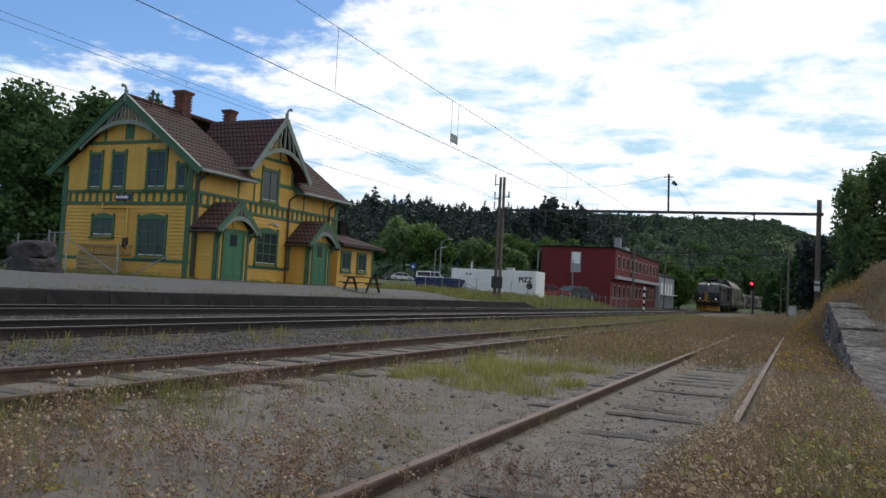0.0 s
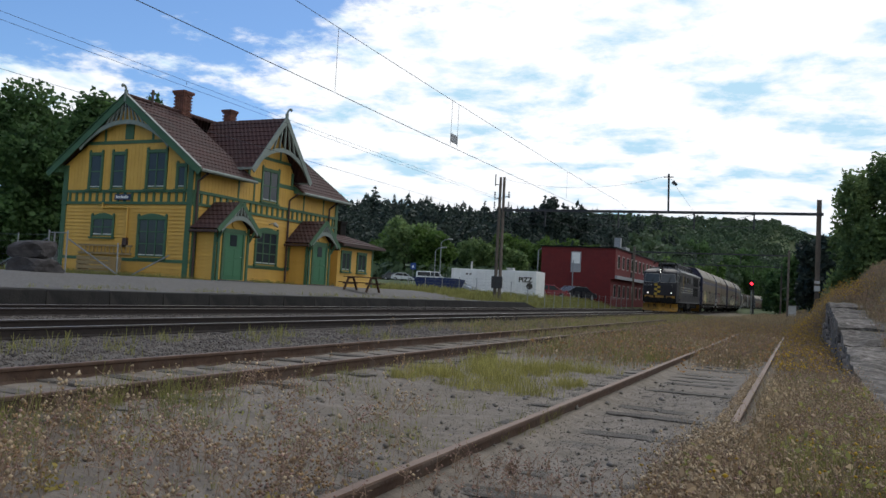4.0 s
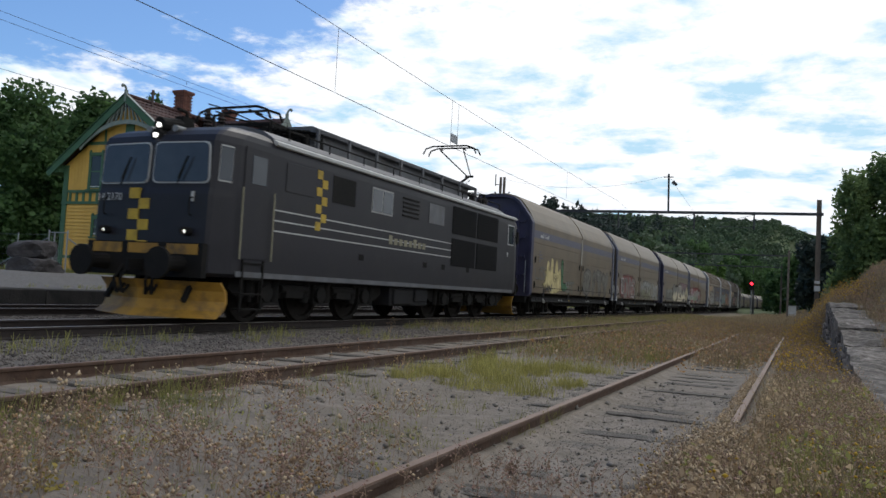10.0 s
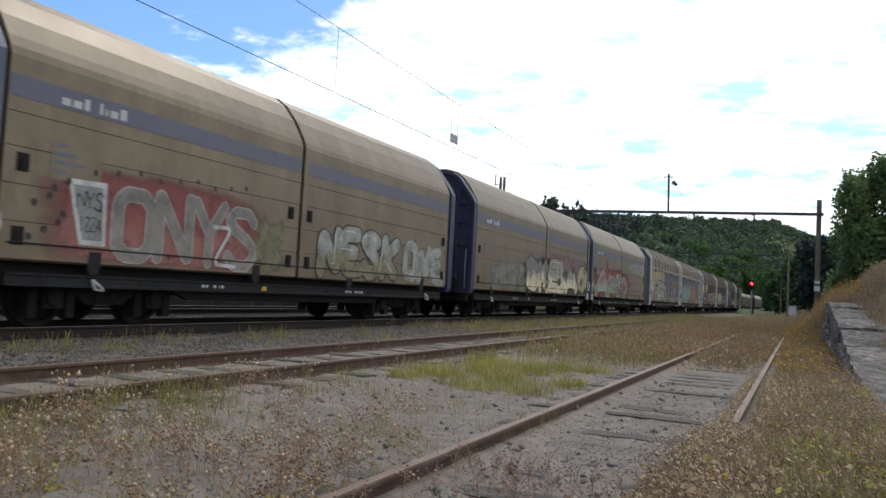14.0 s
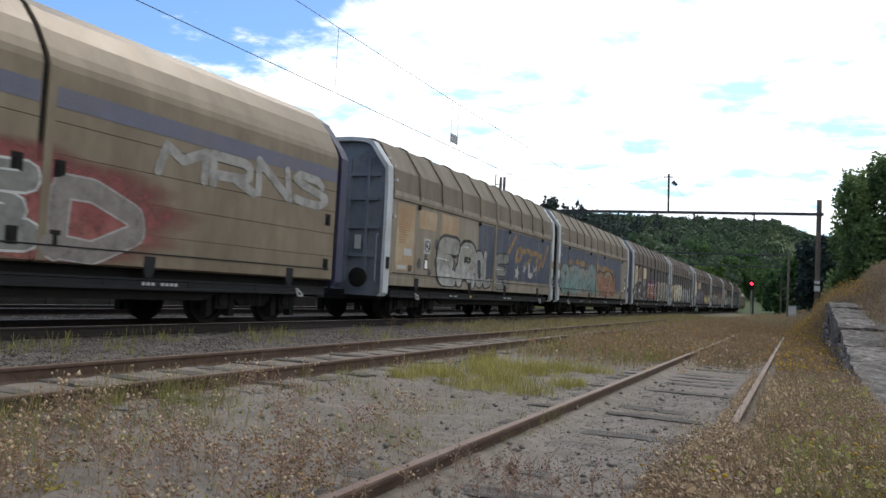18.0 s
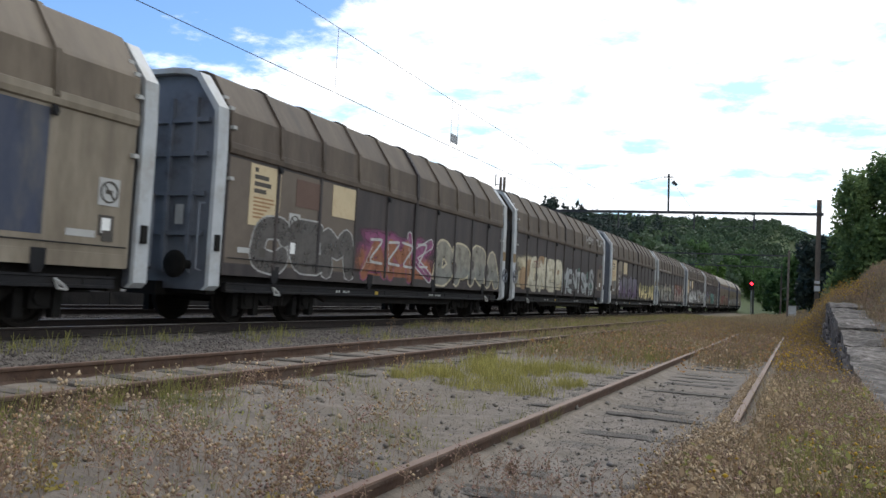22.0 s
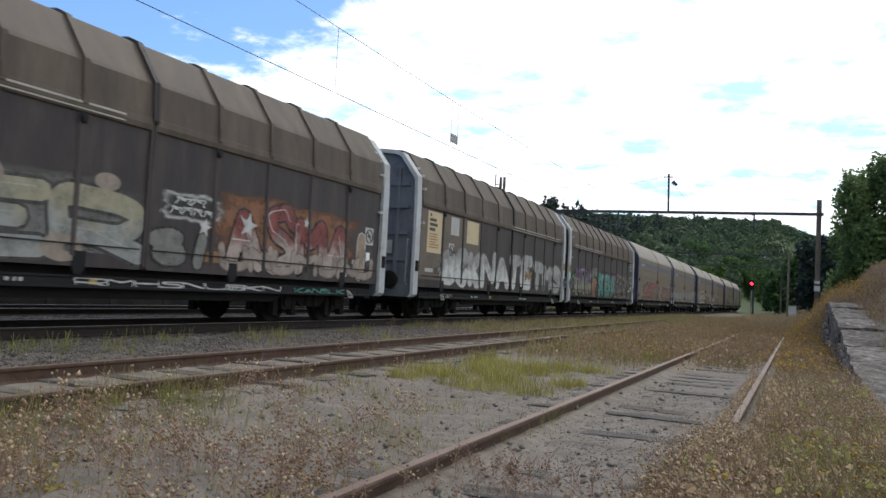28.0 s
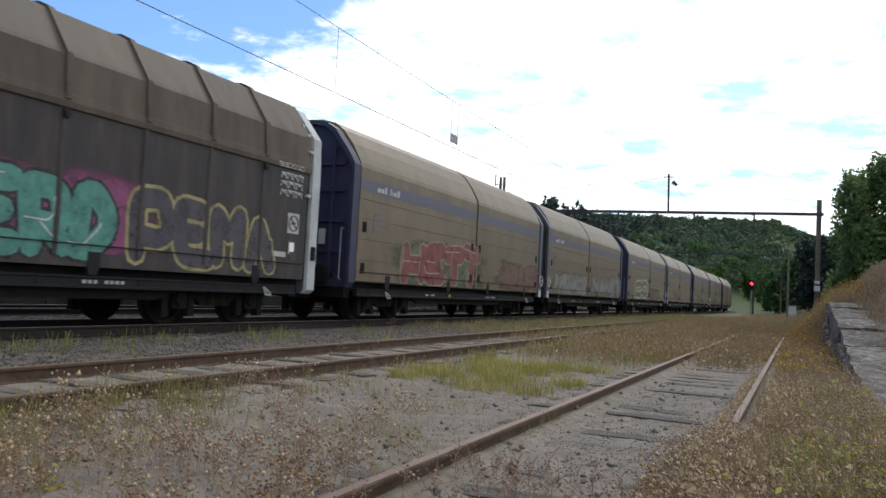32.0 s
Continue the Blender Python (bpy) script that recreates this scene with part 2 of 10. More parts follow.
def ground():
    xs = np.unique(np.concatenate([np.linspace(-2200, -200, 28), np.linspace(-200, -30, 40), np.linspace(-30, -17.5, 26), [-17.36, -17.34, -17.32, -17.30],
                                   np.linspace(-17.2, -2.6, 60), np.linspace(-2.5, -0.1, 41), np.linspace(0, 6, 25), np.linspace(6, 30, 16), np.linspace(30, 1600, 30)]))
    ys = np.unique(np.concatenate([np.linspace(-600, -20, 14), np.linspace(-20, 3, 16), np.linspace(3, 30, 109), np.linspace(30, 120, 91), np.linspace(120, 420, 76), np.linspace(420, 3000, 40)]))
    X, Y = np.meshgrid(xs, ys)
    Z = ground_z(X, Y)
    rng = np.random.default_rng(3)
    near = ((X > -14) & (X < 5) & (Y > 2) & (Y < 60))
    Z = Z + near * (rng.random(Z.shape) - 0.5) * np.where(X > -2.7, 0.011, 0.026)
    V = np.stack([X, Y, Z], -1).reshape(-1, 3)
    nx, ny = len(xs), len(ys)
    i = (np.arange(ny - 1)[:, None] * nx + np.arange(nx - 1)[None]).ravel()
    F = np.stack([i, i + 1, i + nx + 1, i + nx], -1)
    me = mesh_from("ground", V, F, M_GROUND, smooth=True)
    return tagged(new("ground", me), "grey gravel railway yard with grass beyond", "ground", kind="structure")


def ground_material():
    m = mat("yard_ground", [(0.122, 0.100, 0.080), (0.196, 0.164, 0.133), (0.265, 0.226, 0.187)], scale=5, rough=0.96, bump=0.9, bump_scale=45, detail=12,
            dirt=(0.135, 0.105, 0.07), dirt_scale=0.45, dirt_amount=0.6)
    nt = m.node_tree
    N, L = nt.nodes.new, nt.links.new
    bsdf = nt.nodes["Principled BSDF"]
    base = bsdf.inputs["Base Color"].links[0].from_socket
    stone = N("ShaderNodeMix"); stone.data_type = "RGBA"; stone.inputs["B"].default_value = (0.085, 0.076, 0.068, 1)
    L(base, stone.inputs["A"]); base = stone.outputs["Result"]
    tc = N("ShaderNodeTexCoord"); sep = N("ShaderNodeSeparateXYZ"); L(tc.outputs["Object"], sep.inputs[0])
    n = N("ShaderNodeTexNoise"); n.inputs["Scale"].default_value = 0.22; n.inputs["Detail"].default_value = 8
    L(tc.outputs["Object"], n.inputs["Vector"])
    g = N("ShaderNodeTexNoise"); g.inputs["Scale"].default_value = 1.3; g.inputs["Detail"].default_value = 8
    L(tc.outputs["Object"], g.inputs["Vector"])
    gr = N("ShaderNodeValToRGB")
    for e, c in zip(gr.color_ramp.elements, ((0.03, 0.05, 0.014, 1), (0.075, 0.10, 0.028, 1))):
        e.color = c
    L(g.outputs["Fac"], gr.inputs[0])
    bed = N("ShaderNodeMapRange"); bed.inputs["From Min"].default_value = -6.9; bed.inputs["From Max"].default_value = -7.6; bed.inputs["To Max"].default_value = 0.75
    L(sep.outputs["X"], bed.inputs["Value"]); L(bed.outputs[0], stone.inputs["Factor"])
    # dry straw cover beyond the gravel of the yard, green meadow behind the station
    far = N("ShaderNodeMapRange"); far.inputs["From Min"].default_value = 13; far.inputs["From Max"].default_value = 24
    L(sep.outputs["Y"], far.inputs["Value"])
    tr = N("ShaderNodeMapRange"); tr.inputs["From Min"].default_value = -9.4; tr.inputs["From Max"].default_value = -8.0
    L(sep.outputs["X"], tr.inputs["Value"])
    a = N("ShaderNodeMath"); a.operation = "MULTIPLY"; L(far.outputs[0], a.inputs[0]); L(tr.outputs[0], a.inputs[1])
    right = N("ShaderNodeMapRange"); right.inputs["From Min"].default_value = -0.5; right.inputs["From Max"].default_value = 0.5
    L(sep.outputs["X"], right.inputs["Value"])
    mx1 = N("ShaderNodeMath"); mx1.operation = "MAXIMUM"; L(a.outputs[0], mx1.inputs[0]); L(right.outputs[0], mx1.inputs[1])
    straw = N("ShaderNodeMix"); straw.data_type = "RGBA"; straw.inputs["B"].default_value = (0.135, 0.108, 0.062, 1)
    nn = N("ShaderNodeMath"); nn.operation = "MULTIPLY"; nn.inputs[1].default_value = 0.85; L(mx1.outputs[0], nn.inputs[0])
    L(nn.outputs[0], straw.inputs["Factor"]); L(base, straw.inputs["A"])
    left = N("ShaderNodeMapRange"); left.inputs["From Min"].default_value = -23.5; left.inputs["From Max"].default_value = -24.5
    L(sep.outputs["X"], left.inputs["Value"])
    back = N("ShaderNodeMapRange"); back.inputs["From Min"].default_value = 120; back.inputs["From Max"].default_value = 135
    L(sep.outputs["Y"], back.inputs["Value"])
    end = N("ShaderNodeMapRange"); end.inputs["From Min"].default_value = 44; end.inputs["From Max"].default_value = 47
    L(sep.outputs["Y"], end.inputs["Value"])
    lw = N("ShaderNodeMapRange"); lw.inputs["From Min"].default_value = -17.4; lw.inputs["From Max"].default_value = -18.2
    L(sep.outputs["X"], lw.inputs["Value"])
    em = N("ShaderNodeMath"); em.operation = "MULTIPLY"; L(end.outputs[0], em.inputs[0]); L(lw.outputs[0], em.inputs[1])
    m2 = N("ShaderNodeMath"); m2.operation = "MAXIMUM"; L(left.outputs[0], m2.inputs[0]); L(back.outputs[0], m2.inputs[1])
    m3 = N("ShaderNodeMath"); m3.operation = "MAXIMUM"; L(m2.outputs[0], m3.inputs[0]); L(em.outputs[0], m3.inputs[1])
    grass = N("ShaderNodeMix"); grass.data_type = "RGBA"
    L(m3.outputs[0], grass.inputs["Factor"]); L(straw.outputs["Result"], grass.inputs["A"]); L(gr.outputs[0], grass.inputs["B"])
    L(grass.outputs["Result"], bsdf.inputs["Base Color"])
    return m


M_GROUND = ground_material()
ground()

# track line, as seen from above: straight past the station, then a shallow S to the left and back
CURVE_Y = 130.0


def track_at(s, x0):
    """Place and heading on the line at s metres from the camera's foot, for a track centre x0."""
    def off(v):
        return float(-5.8 * smooth(132, 235, v) + 14.0 * smooth(235, 400, v))
    return x0 + off(s), s, -math.atan2(off(s + 0.5) - off(s - 0.5), 1.0)


RAIL_OUTLINE = [(-0.065, -0.16), (0.065, -0.16), (0.065, -0.148), (0.012, -0.125), (0.012, -0.042), (0.036, -0.03), (0.036, -0.008), (0.028, 0.0), (-0.028, 0.0),
                (-0.036, -0.008), (-0.036, -0.03), (-0.012, -0.042), (-0.012, -0.125), (-0.065, -0.148)]


def rail(parent, x0, off, z, y0, y1, head, top, curve=False, offs=None):
    """One rail: its web and foot, and the worn running head as a part."""
    ss = [y0] + ([CURVE_Y + 12 * k for k in range(int((y1 - CURVE_Y) / 12))] if curve and y1 > CURVE_Y else []) + [y1]
    if offs:
        ss = list(np.linspace(y0, y1, 24))
    for nm, outline, m in (("rail", RAIL_OUTLINE, head), ("rail_head", [(-0.03, -0.004), (0.03, -0.004), (0.03, 0.003), (-0.03, 0.003)], top)):
        bm = bmesh.new()
        rows = []
        for s in ss:
            x, y, a = track_at(s, x0) if curve else (x0, s, 0.0)
            dx = offs(s) if offs else 0.0
            rows.append([bm.verts.new((x + math.cos(a) * (off + u) + dx, y + math.sin(a) * (off + u), z + v)) for u, v in outline])
        n = len(outline)
        for p, q in zip(rows, rows[1:]):
            for k in range(n):
                bm.faces.new([p[k], p[(k + 1) % n], q[(k + 1) % n], q[k]])
        bm.faces.new(rows[0]); bm.faces.new(rows[-1][::-1])
        part(nm, bm, m, parent)


def sleeper_mesh(name, length, w, h, material, seed):
    rng = random.Random(seed)
    bm = bmesh.new()
    vs = box(bm, -length / 2, length / 2, -w / 2, w / 2, -h, 0)
    bmesh.ops.subdivide_edges(bm, edges=[e for e in bm.edges if abs(e.verts[0].co.x - e.verts[1].co.x) > 0.5], cuts=5)
    for v in bm.verts:
        v.co += Vector((rng.uniform(-.03, .03) if abs(v.co.x) > length / 2 - 0.01 else 0, rng.uniform(-.018, .018), rng.uniform(-.012, .006)))
    finish(bm)
    me = bpy.data.meshes.new(name)
    bm.to_mesh(me); bm.free()
    me.materials.append(material)
    return me


def track(name, label, x0, z, y0, y1, head, top, sleepers=True, step=0.62, curve=False, sink=0.0, wood=None, rough=0.0, offs=None, ymax=75.0):
    t = thing(name, label, "railway track", pose(0, 0, 0), kind="structure")
    for off in (-0.7525, 0.7525):
        rail(t, x0, off, z, y0, y1, head, top, curve, offs)
    if sleepers:
        mes = [sleeper_mesh("sleeper", 2.5, 0.23, 0.14, wood or M_SLEEPER, k) for k in range(4)]
        rng = random.Random(int(-x0 * 10))
        y, k = max(y0, 2.0), 0
        while y < min(y1, ymax):
            share("sleeper", mes[k % 4], t, pose(x0 + rng.uniform(-.06, .06) + (offs(y) if offs else 0), y, z - 0.158 - sink + rng.uniform(-rough, rough), rng.uniform(-60, 60) * rough, rng.uniform(-25, 25) * rough, rng.uniform(-1.5, 1.5) * (1 + 60 * rough)))
            y += step + rng.uniform(-.04, .04) * (1 + 120 * rough)
            k += 1
    return t


TRAIN_TRACK = track("main_track", "running track with worn steel rails on ballast", MAIN_X, RAIL_Z, -40, 430, M_RAIL, M_RAILTOP, curve=True, step=0.65)
track("platform_track", "platform track with dark rails on ballast", PLAT_X, RAIL_Z, -40, 120, M_RAIL, M_RAILTOP, step=0.65, ymax=50)
track("yard_track", "rusty yard track half sunk in gravel and weeds", THIRD_X, THIRD_Z, -20, 46, M_OLDRAIL, M_RAILRUST, sink=-0.022, step=0.75, wood=M_OLDSLEEPER, rough=0.010)
track("disused_siding", "disused siding with rusty rails and weathered timber sleepers", SIDE_X, SIDE_Z, -4, 31, M_OLDRAIL, M_RAILRUST, step=0.60, sink=-0.010, wood=M_OLDSLEEPER, rough=0.011)

# ---- the goods train ----
M_LOCO = mat("loco_dark_grey_paint", [(0.0100, 0.0092, 0.0130), (0.0165, 0.0155, 0.0205)], scale=1.3, rough=0.5, bump=0.06, bump_scale=12, dirt=(0.021, 0.019, 0.019), dirt_scale=0.9, dirt_amount=0.7, spec=0.3)
M_LOCO_ROOF = mat("loco_roof_grey", [(0.07, 0.072, 0.080), (0.13, 0.132, 0.142)], scale=2, rough=0.55, bump=0.1, dirt=(0.07, 0.06, 0.05), dirt_scale=1.4, dirt_amount=0.7)
M_BLACK = mat("dirty_black_steel", [(0.007, 0.0066, 0.0064), (0.013, 0.012, 0.011)], scale=5, rough=0.75, bump=0.3, dirt=(0.020, 0.016, 0.013), dirt_scale=1.5, dirt_amount=0.5, spec=0.14)
M_WHEEL = mat("brown_dusty_wheel_steel", [(0.010, 0.0085, 0.0075), (0.018, 0.015, 0.013)], scale=8, rough=0.7, bump=0.2, spec=0.14)
M_PLOUGH = mat("worn_yellow_paint", [(0.24, 0.125, 0.016), (0.34, 0.185, 0.027)], scale=2.2, rough=0.6, bump=0.2, dirt=(0.055, 0.040, 0.027), dirt_scale=1.7, dirt_amount=1.0)
M_CHECK = mat("yellow_marking", [(0.34, 0.23, 0.028), (0.44, 0.30, 0.04)], scale=4, rough=0.65, dirt=(0.09, 0.07, 0.035), dirt_scale=3, dirt_amount=0.85)
M_GRILLE = mat("black_grille", [(0.006, 0.006, 0.0065), (0.010, 0.010, 0.011)], scale=8, rough=0.8, bump=0.5, bump_scale=60, spec=0.12)
M_PALE = mat("pale_grey_paint", [(0.32, 0.32, 0.31), (0.42, 0.42, 0.41)], scale=4, rough=0.5, dirt=(0.3, 0.28, 0.25), dirt_scale=2)
M_CABGLASS = glass_mat("cab_glass", (0.03, 0.036, 0.045), 0.05)
M_LAMP = glow_mat("lit_headlamp", (1.0, 0.96, 0.9), 3.0)
M_GOLD = mat("champagne_metal_paint", [(0.118, 0.091, 0.061), (0.160, 0.125, 0.085), (0.200, 0.160, 0.112)], scale=1.0, rough=0.50, metal=0.45, bump=0.05, bump_scale=8, dirt=(0.10, 0.075, 0.05), dirt_scale=0.7, dirt_amount=0.6, spec=0.5, stretch=(1, 1.6, 0.7))
M_STRIPE = mat("blue_grey_stripe", [(0.085, 0.085, 0.12), (0.11, 0.11, 0.15)], scale=2, rough=0.55, dirt=(0.12, 0.10, 0.08), dirt_amount=0.4)
M_NAVY = mat("navy_end_paint", [(0.022, 0.022, 0.05), (0.035, 0.035, 0.075)], scale=2, rough=0.5, bump=0.1, dirt=(0.05, 0.045, 0.04), dirt_scale=1.5)
M_FRAMEGREY = mat("blue_grey_end_frame", [(0.062, 0.068, 0.098), (0.088, 0.095, 0.13)], scale=2, rough=0.5, dirt=(0.08, 0.075, 0.07), dirt_scale=1.2, dirt_amount=0.6)
M_SILVER = mat("silver_seam_strip", [(0.28, 0.265, 0.235), (0.38, 0.365, 0.33)], scale=3, rough=0.45, metal=0.3, dirt=(0.3, 0.25, 0.18), dirt_scale=2)
M_BEIGE = mat("weathered_beige_paint", [(0.145, 0.118, 0.086), (0.205, 0.172, 0.128), (0.255, 0.22, 0.17)], scale=1.2, rough=0.62, bump=0.08, bump_scale=10, dirt=(0.13, 0.105, 0.078), dirt_scale=0.8, dirt_amount=0.8, stretch=(1, 2.4, 0.6))
M_BROWN = mat("grimy_brown_paint", [(0.019, 0.015, 0.0165), (0.035, 0.028, 0.0285), (0.060, 0.049, 0.045)], scale=1.2, rough=0.62, bump=0.08, bump_scale=10, dirt=(0.060, 0.049, 0.045), dirt_scale=0.8, dirt_amount=0.5, stretch=(1, 2.6, 0.55))
M_BROWNROOF = mat("dusty_brown_cover", [(0.050, 0.038, 0.031), (0.084, 0.064, 0.049), (0.122, 0.096, 0.073)], scale=1.0, rough=0.68, bump=0.1, bump_scale=8, dirt=(0.085, 0.066, 0.05), dirt_scale=0.7, dirt_amount=0.6, stretch=(1, 2.2, 0.6))
M_BEIGEROOF = mat("dusty_beige_cover", [(0.094, 0.073, 0.053), (0.142, 0.112, 0.082), (0.182, 0.147, 0.110)], scale=1.0, rough=0.68, bump=0.1, bump_scale=8, dirt=(0.085, 0.067, 0.05), dirt_scale=0.7, dirt_amount=0.7, stretch=(1, 2.2, 0.6))
M_ENDWHITE = mat("whitish_end_frame", [(0.34, 0.36, 0.38), (0.44, 0.46, 0.475)], scale=2, rough=0.5, dirt=(0.27, 0.25, 0.22), dirt_scale=1.5, dirt_amount=0.8)
M_ENDWALL = mat("blue_grey_end_wall", [(0.12, 0.135, 0.165), (0.17, 0.185, 0.215)], scale=2, rough=0.55, metal=0.2, dirt=(0.06, 0.05, 0.042), dirt_scale=1.2, dirt_amount=0.85)
M_BELLOWS = mat("black_bellows_rubber", [(0.007, 0.007, 0.008), (0.012, 0.012, 0.014)], scale=4, rough=0.7, bump=0.4, bump_scale=20)
M_SILL = mat("dark_grey_underframe", [(0.010, 0.010, 0.0115), (0.018, 0.018, 0.020)], scale=2, rough=0.6, bump=0.15, dirt=(0.022, 0.019, 0.016), dirt_scale=1.2, dirt_amount=0.5, spec=0.14)
M_PLATE = mat("faded_cream_plate", [(0.46, 0.37, 0.23), (0.55, 0.45, 0.29)], scale=2, rough=0.6, dirt=(0.3, 0.2, 0.11), dirt_scale=2, dirt_amount=0.7)
M_ORANGEPLATE = mat("faded_orange_panel", [(0.27, 0.175, 0.095), (0.33, 0.235, 0.145)], scale=1.2, rough=0.6, dirt=(0.4, 0.33, 0.23), dirt_scale=1.2, dirt_amount=0.8)
M_BLUEPANEL = mat("faded_blue_panel", [(0.020, 0.027, 0.052), (0.034, 0.043, 0.076), (0.055, 0.063, 0.092)], scale=1.5, rough=0.55, dirt=(0.13, 0.12, 0.10), dirt_scale=1.2, dirt_amount=0.6, stretch=(1, 2.4, 0.6))
M_INK = mat("dark_lettering", [(0.05, 0.045, 0.04), (0.07, 0.06, 0.05)], scale=4, rough=0.7)

M_TAN = mat("dusty_light_brown_paint", [(0.105, 0.082, 0.064), (0.14, 0.112, 0.088)], scale=1.2, rough=0.62, bump=0.08, bump_scale=10, dirt=(0.075, 0.058, 0.046), dirt_scale=0.9, dirt_amount=0.6)
M_RUSTPANEL = mat("rusty_brown_paint", [(0.095, 0.055, 0.042), (0.12, 0.075, 0.058)], scale=2, rough=0.7)
M_FADEDINK = mat("faded_orange_print", [(0.26, 0.15, 0.07), (0.30, 0.18, 0.09)], scale=6, rough=0.7)
M_OCHREBAND = mat("dull_ochre_paint", [(0.17, 0.115, 0.05), (0.22, 0.15, 0.07)], scale=3, rough=0.65, dirt=(0.1, 0.08, 0.06), dirt_scale=3)
PAINTS = {}


def wear(m):
    """Thin, weathered coverage: the wall shows through in patches, and the spray fades out towards its rim."""
    nt = m.node_tree
    bsdf = nt.nodes["Principled BSDF"]
    tc, n, mr = nt.nodes.new("ShaderNodeTexCoord"), nt.nodes.new("ShaderNodeTexNoise"), nt.nodes.new("ShaderNodeMapRange")
    n.inputs["Scale"].default_value, n.inputs["Detail"].default_value, n.inputs["Roughness"].default_value = 3.2, 8, 0.72
    nt.links.new(tc.outputs["Object"], n.inputs["Vector"])
    mr.inputs["From Min"].default_value, mr.inputs["From Max"].default_value = 0.66, 0.44
    mr.inputs["To Min"].default_value, mr.inputs["To Max"].default_value = 0.55, 1.0
    nt.links.new(n.outputs["Fac"], mr.inputs["Value"])
    at = nt.nodes.new("ShaderNodeAttribute"); at.attribute_name = "thinning"
    inv = nt.nodes.new("ShaderNodeMath"); inv.operation = "SUBTRACT"; inv.inputs[0].default_value = 1.0
    mul = nt.nodes.new("ShaderNodeMath"); mul.operation = "MULTIPLY"
    nt.links.new(at.outputs["Fac"], inv.inputs[1])
    nt.links.new(mr.outputs[0], mul.inputs[0]); nt.links.new(inv.outputs[0], mul.inputs[1])
    nt.links.new(mul.outputs[0], bsdf.inputs["Alpha"])


def paint(c, low=None):
    """Sprayed paint, uneven in coverage and dulled by grime; low: the colour that it fades into towards the foot of the piece."""
    key = (c, low)
    if key not in PAINTS:
        def dull(v):
            g = sum(v) / 3
            return tuple((q * 0.82 + g * 0.18) * 0.74 + 0.010 for q in v)
        c1 = dull(c)
        m = mat("spray_paint", [tuple(v * 0.76 for v in c1), c1], scale=3.5, rough=0.6, bump=0, dirt=tuple(v * 0.55 + 0.02 for v in c1), dirt_scale=1.8, dirt_amount=0.4)
        if low is not None:
            nt = m.node_tree
            bsdf = nt.nodes["Principled BSDF"]
            tc, sep = nt.nodes.new("ShaderNodeTexCoord"), nt.nodes.new("ShaderNodeSeparateXYZ")
            n = nt.nodes.new("ShaderNodeTexNoise"); n.inputs["Scale"].default_value = 2.5
            add, mr, mx = nt.nodes.new("ShaderNodeMath"), nt.nodes.new("ShaderNodeMapRange"), nt.nodes.new("ShaderNodeMix")
            add.operation = "ADD"
            mr.inputs["From Min"].default_value, mr.inputs["From Max"].default_value = 2.25, 1.95
            mx.data_type = "RGBA"; mx.inputs["B"].default_value = (*dull(low), 1)
            nt.links.new(tc.outputs["Object"], sep.inputs[0]); nt.links.new(tc.outputs["Object"], n.inputs["Vector"])
            nt.links.new(sep.outputs["Z"], add.inputs[0]); nt.links.new(n.outputs["Fac"], add.inputs[1])
            nt.links.new(add.outputs[0], mr.inputs["Value"]); nt.links.new(mr.outputs[0], mx.inputs["Factor"])
            nt.links.new(bsdf.inputs["Base Color"].links[0].from_socket, mx.inputs["A"])
            nt.links.new(mx.outputs["Result"], bsdf.inputs["Base Color"])
        wear(m)
        PAINTS[key] = m
    return PAINTS[key]


WHITE_P, CREAM_P, PINK_P, RED_P = (0.68, 0.68, 0.66), (0.78, 0.67, 0.42), (0.34, 0.05, 0.20), (0.30, 0.045, 0.04)
ORANGE_P, TEAL_P, GREEN_P, GREY_P = (0.40, 0.12, 0.035), (0.08, 0.36, 0.29), (0.06, 0.24, 0.09), (0.24, 0.24, 0.21)
DARK_P, PURPLE_P, OCHRE_P, YELLOW_P = (0.030, 0.026, 0.026), (0.13, 0.06, 0.17), (0.38, 0.21, 0.05), (0.86, 0.69, 0.27)
BLUE_P, SKIN_P, OLIVE_P, ROSE_P = (0.13, 0.16, 0.26), (0.44, 0.29, 0.21), (0.22, 0.20, 0.10), (0.42, 0.24, 0.28)
MUD_P, AQUA_P, MINT_P = (0.12, 0.10, 0.09), (0.10, 0.27, 0.30), (0.25, 0.34, 0.20)

# sprayed letters as strokes on a grid five wide and seven high; strokes parted by a bar
STROKES = {
    "A": "00 26 40|12 32", "B": "00 06 36 45 34 03|03 33 42 40 00", "C": "45 36 16 05 01 10 30 41", "D": "00 06 26 44 42 20 00", "E": "46 06 00 40|03 33",
    "F": "46 06 00|03 33", "G": "45 36 16 05 01 10 30 41 43 23", "H": "00 06|46 40|03 43", "I": "20 26", "K": "00 06|46 03 40", "L": "06 00 40",
    "M": "00 06 23 46 40", "N": "00 06 40 46", "O": "10 01 05 16 36 45 41 30 10", "P": "00 06 36 45 43 32 02", "R": "00 06 36 45 43 32 02|22 40",
    "S": "45 36 16 05 14 33 42 41 30 10 01", "T": "06 46|26 20", "U": "06 01 10 30 41 46", "W": "06 10 24 30 46", "X": "00 46|06 40", "Y": "06 23 46|23 20", "Z": "06 46 00 40",
    "*": "06 40|46 00|26 20|03 43", "~": "00 14 06 26 33 15 46 31 40",
}


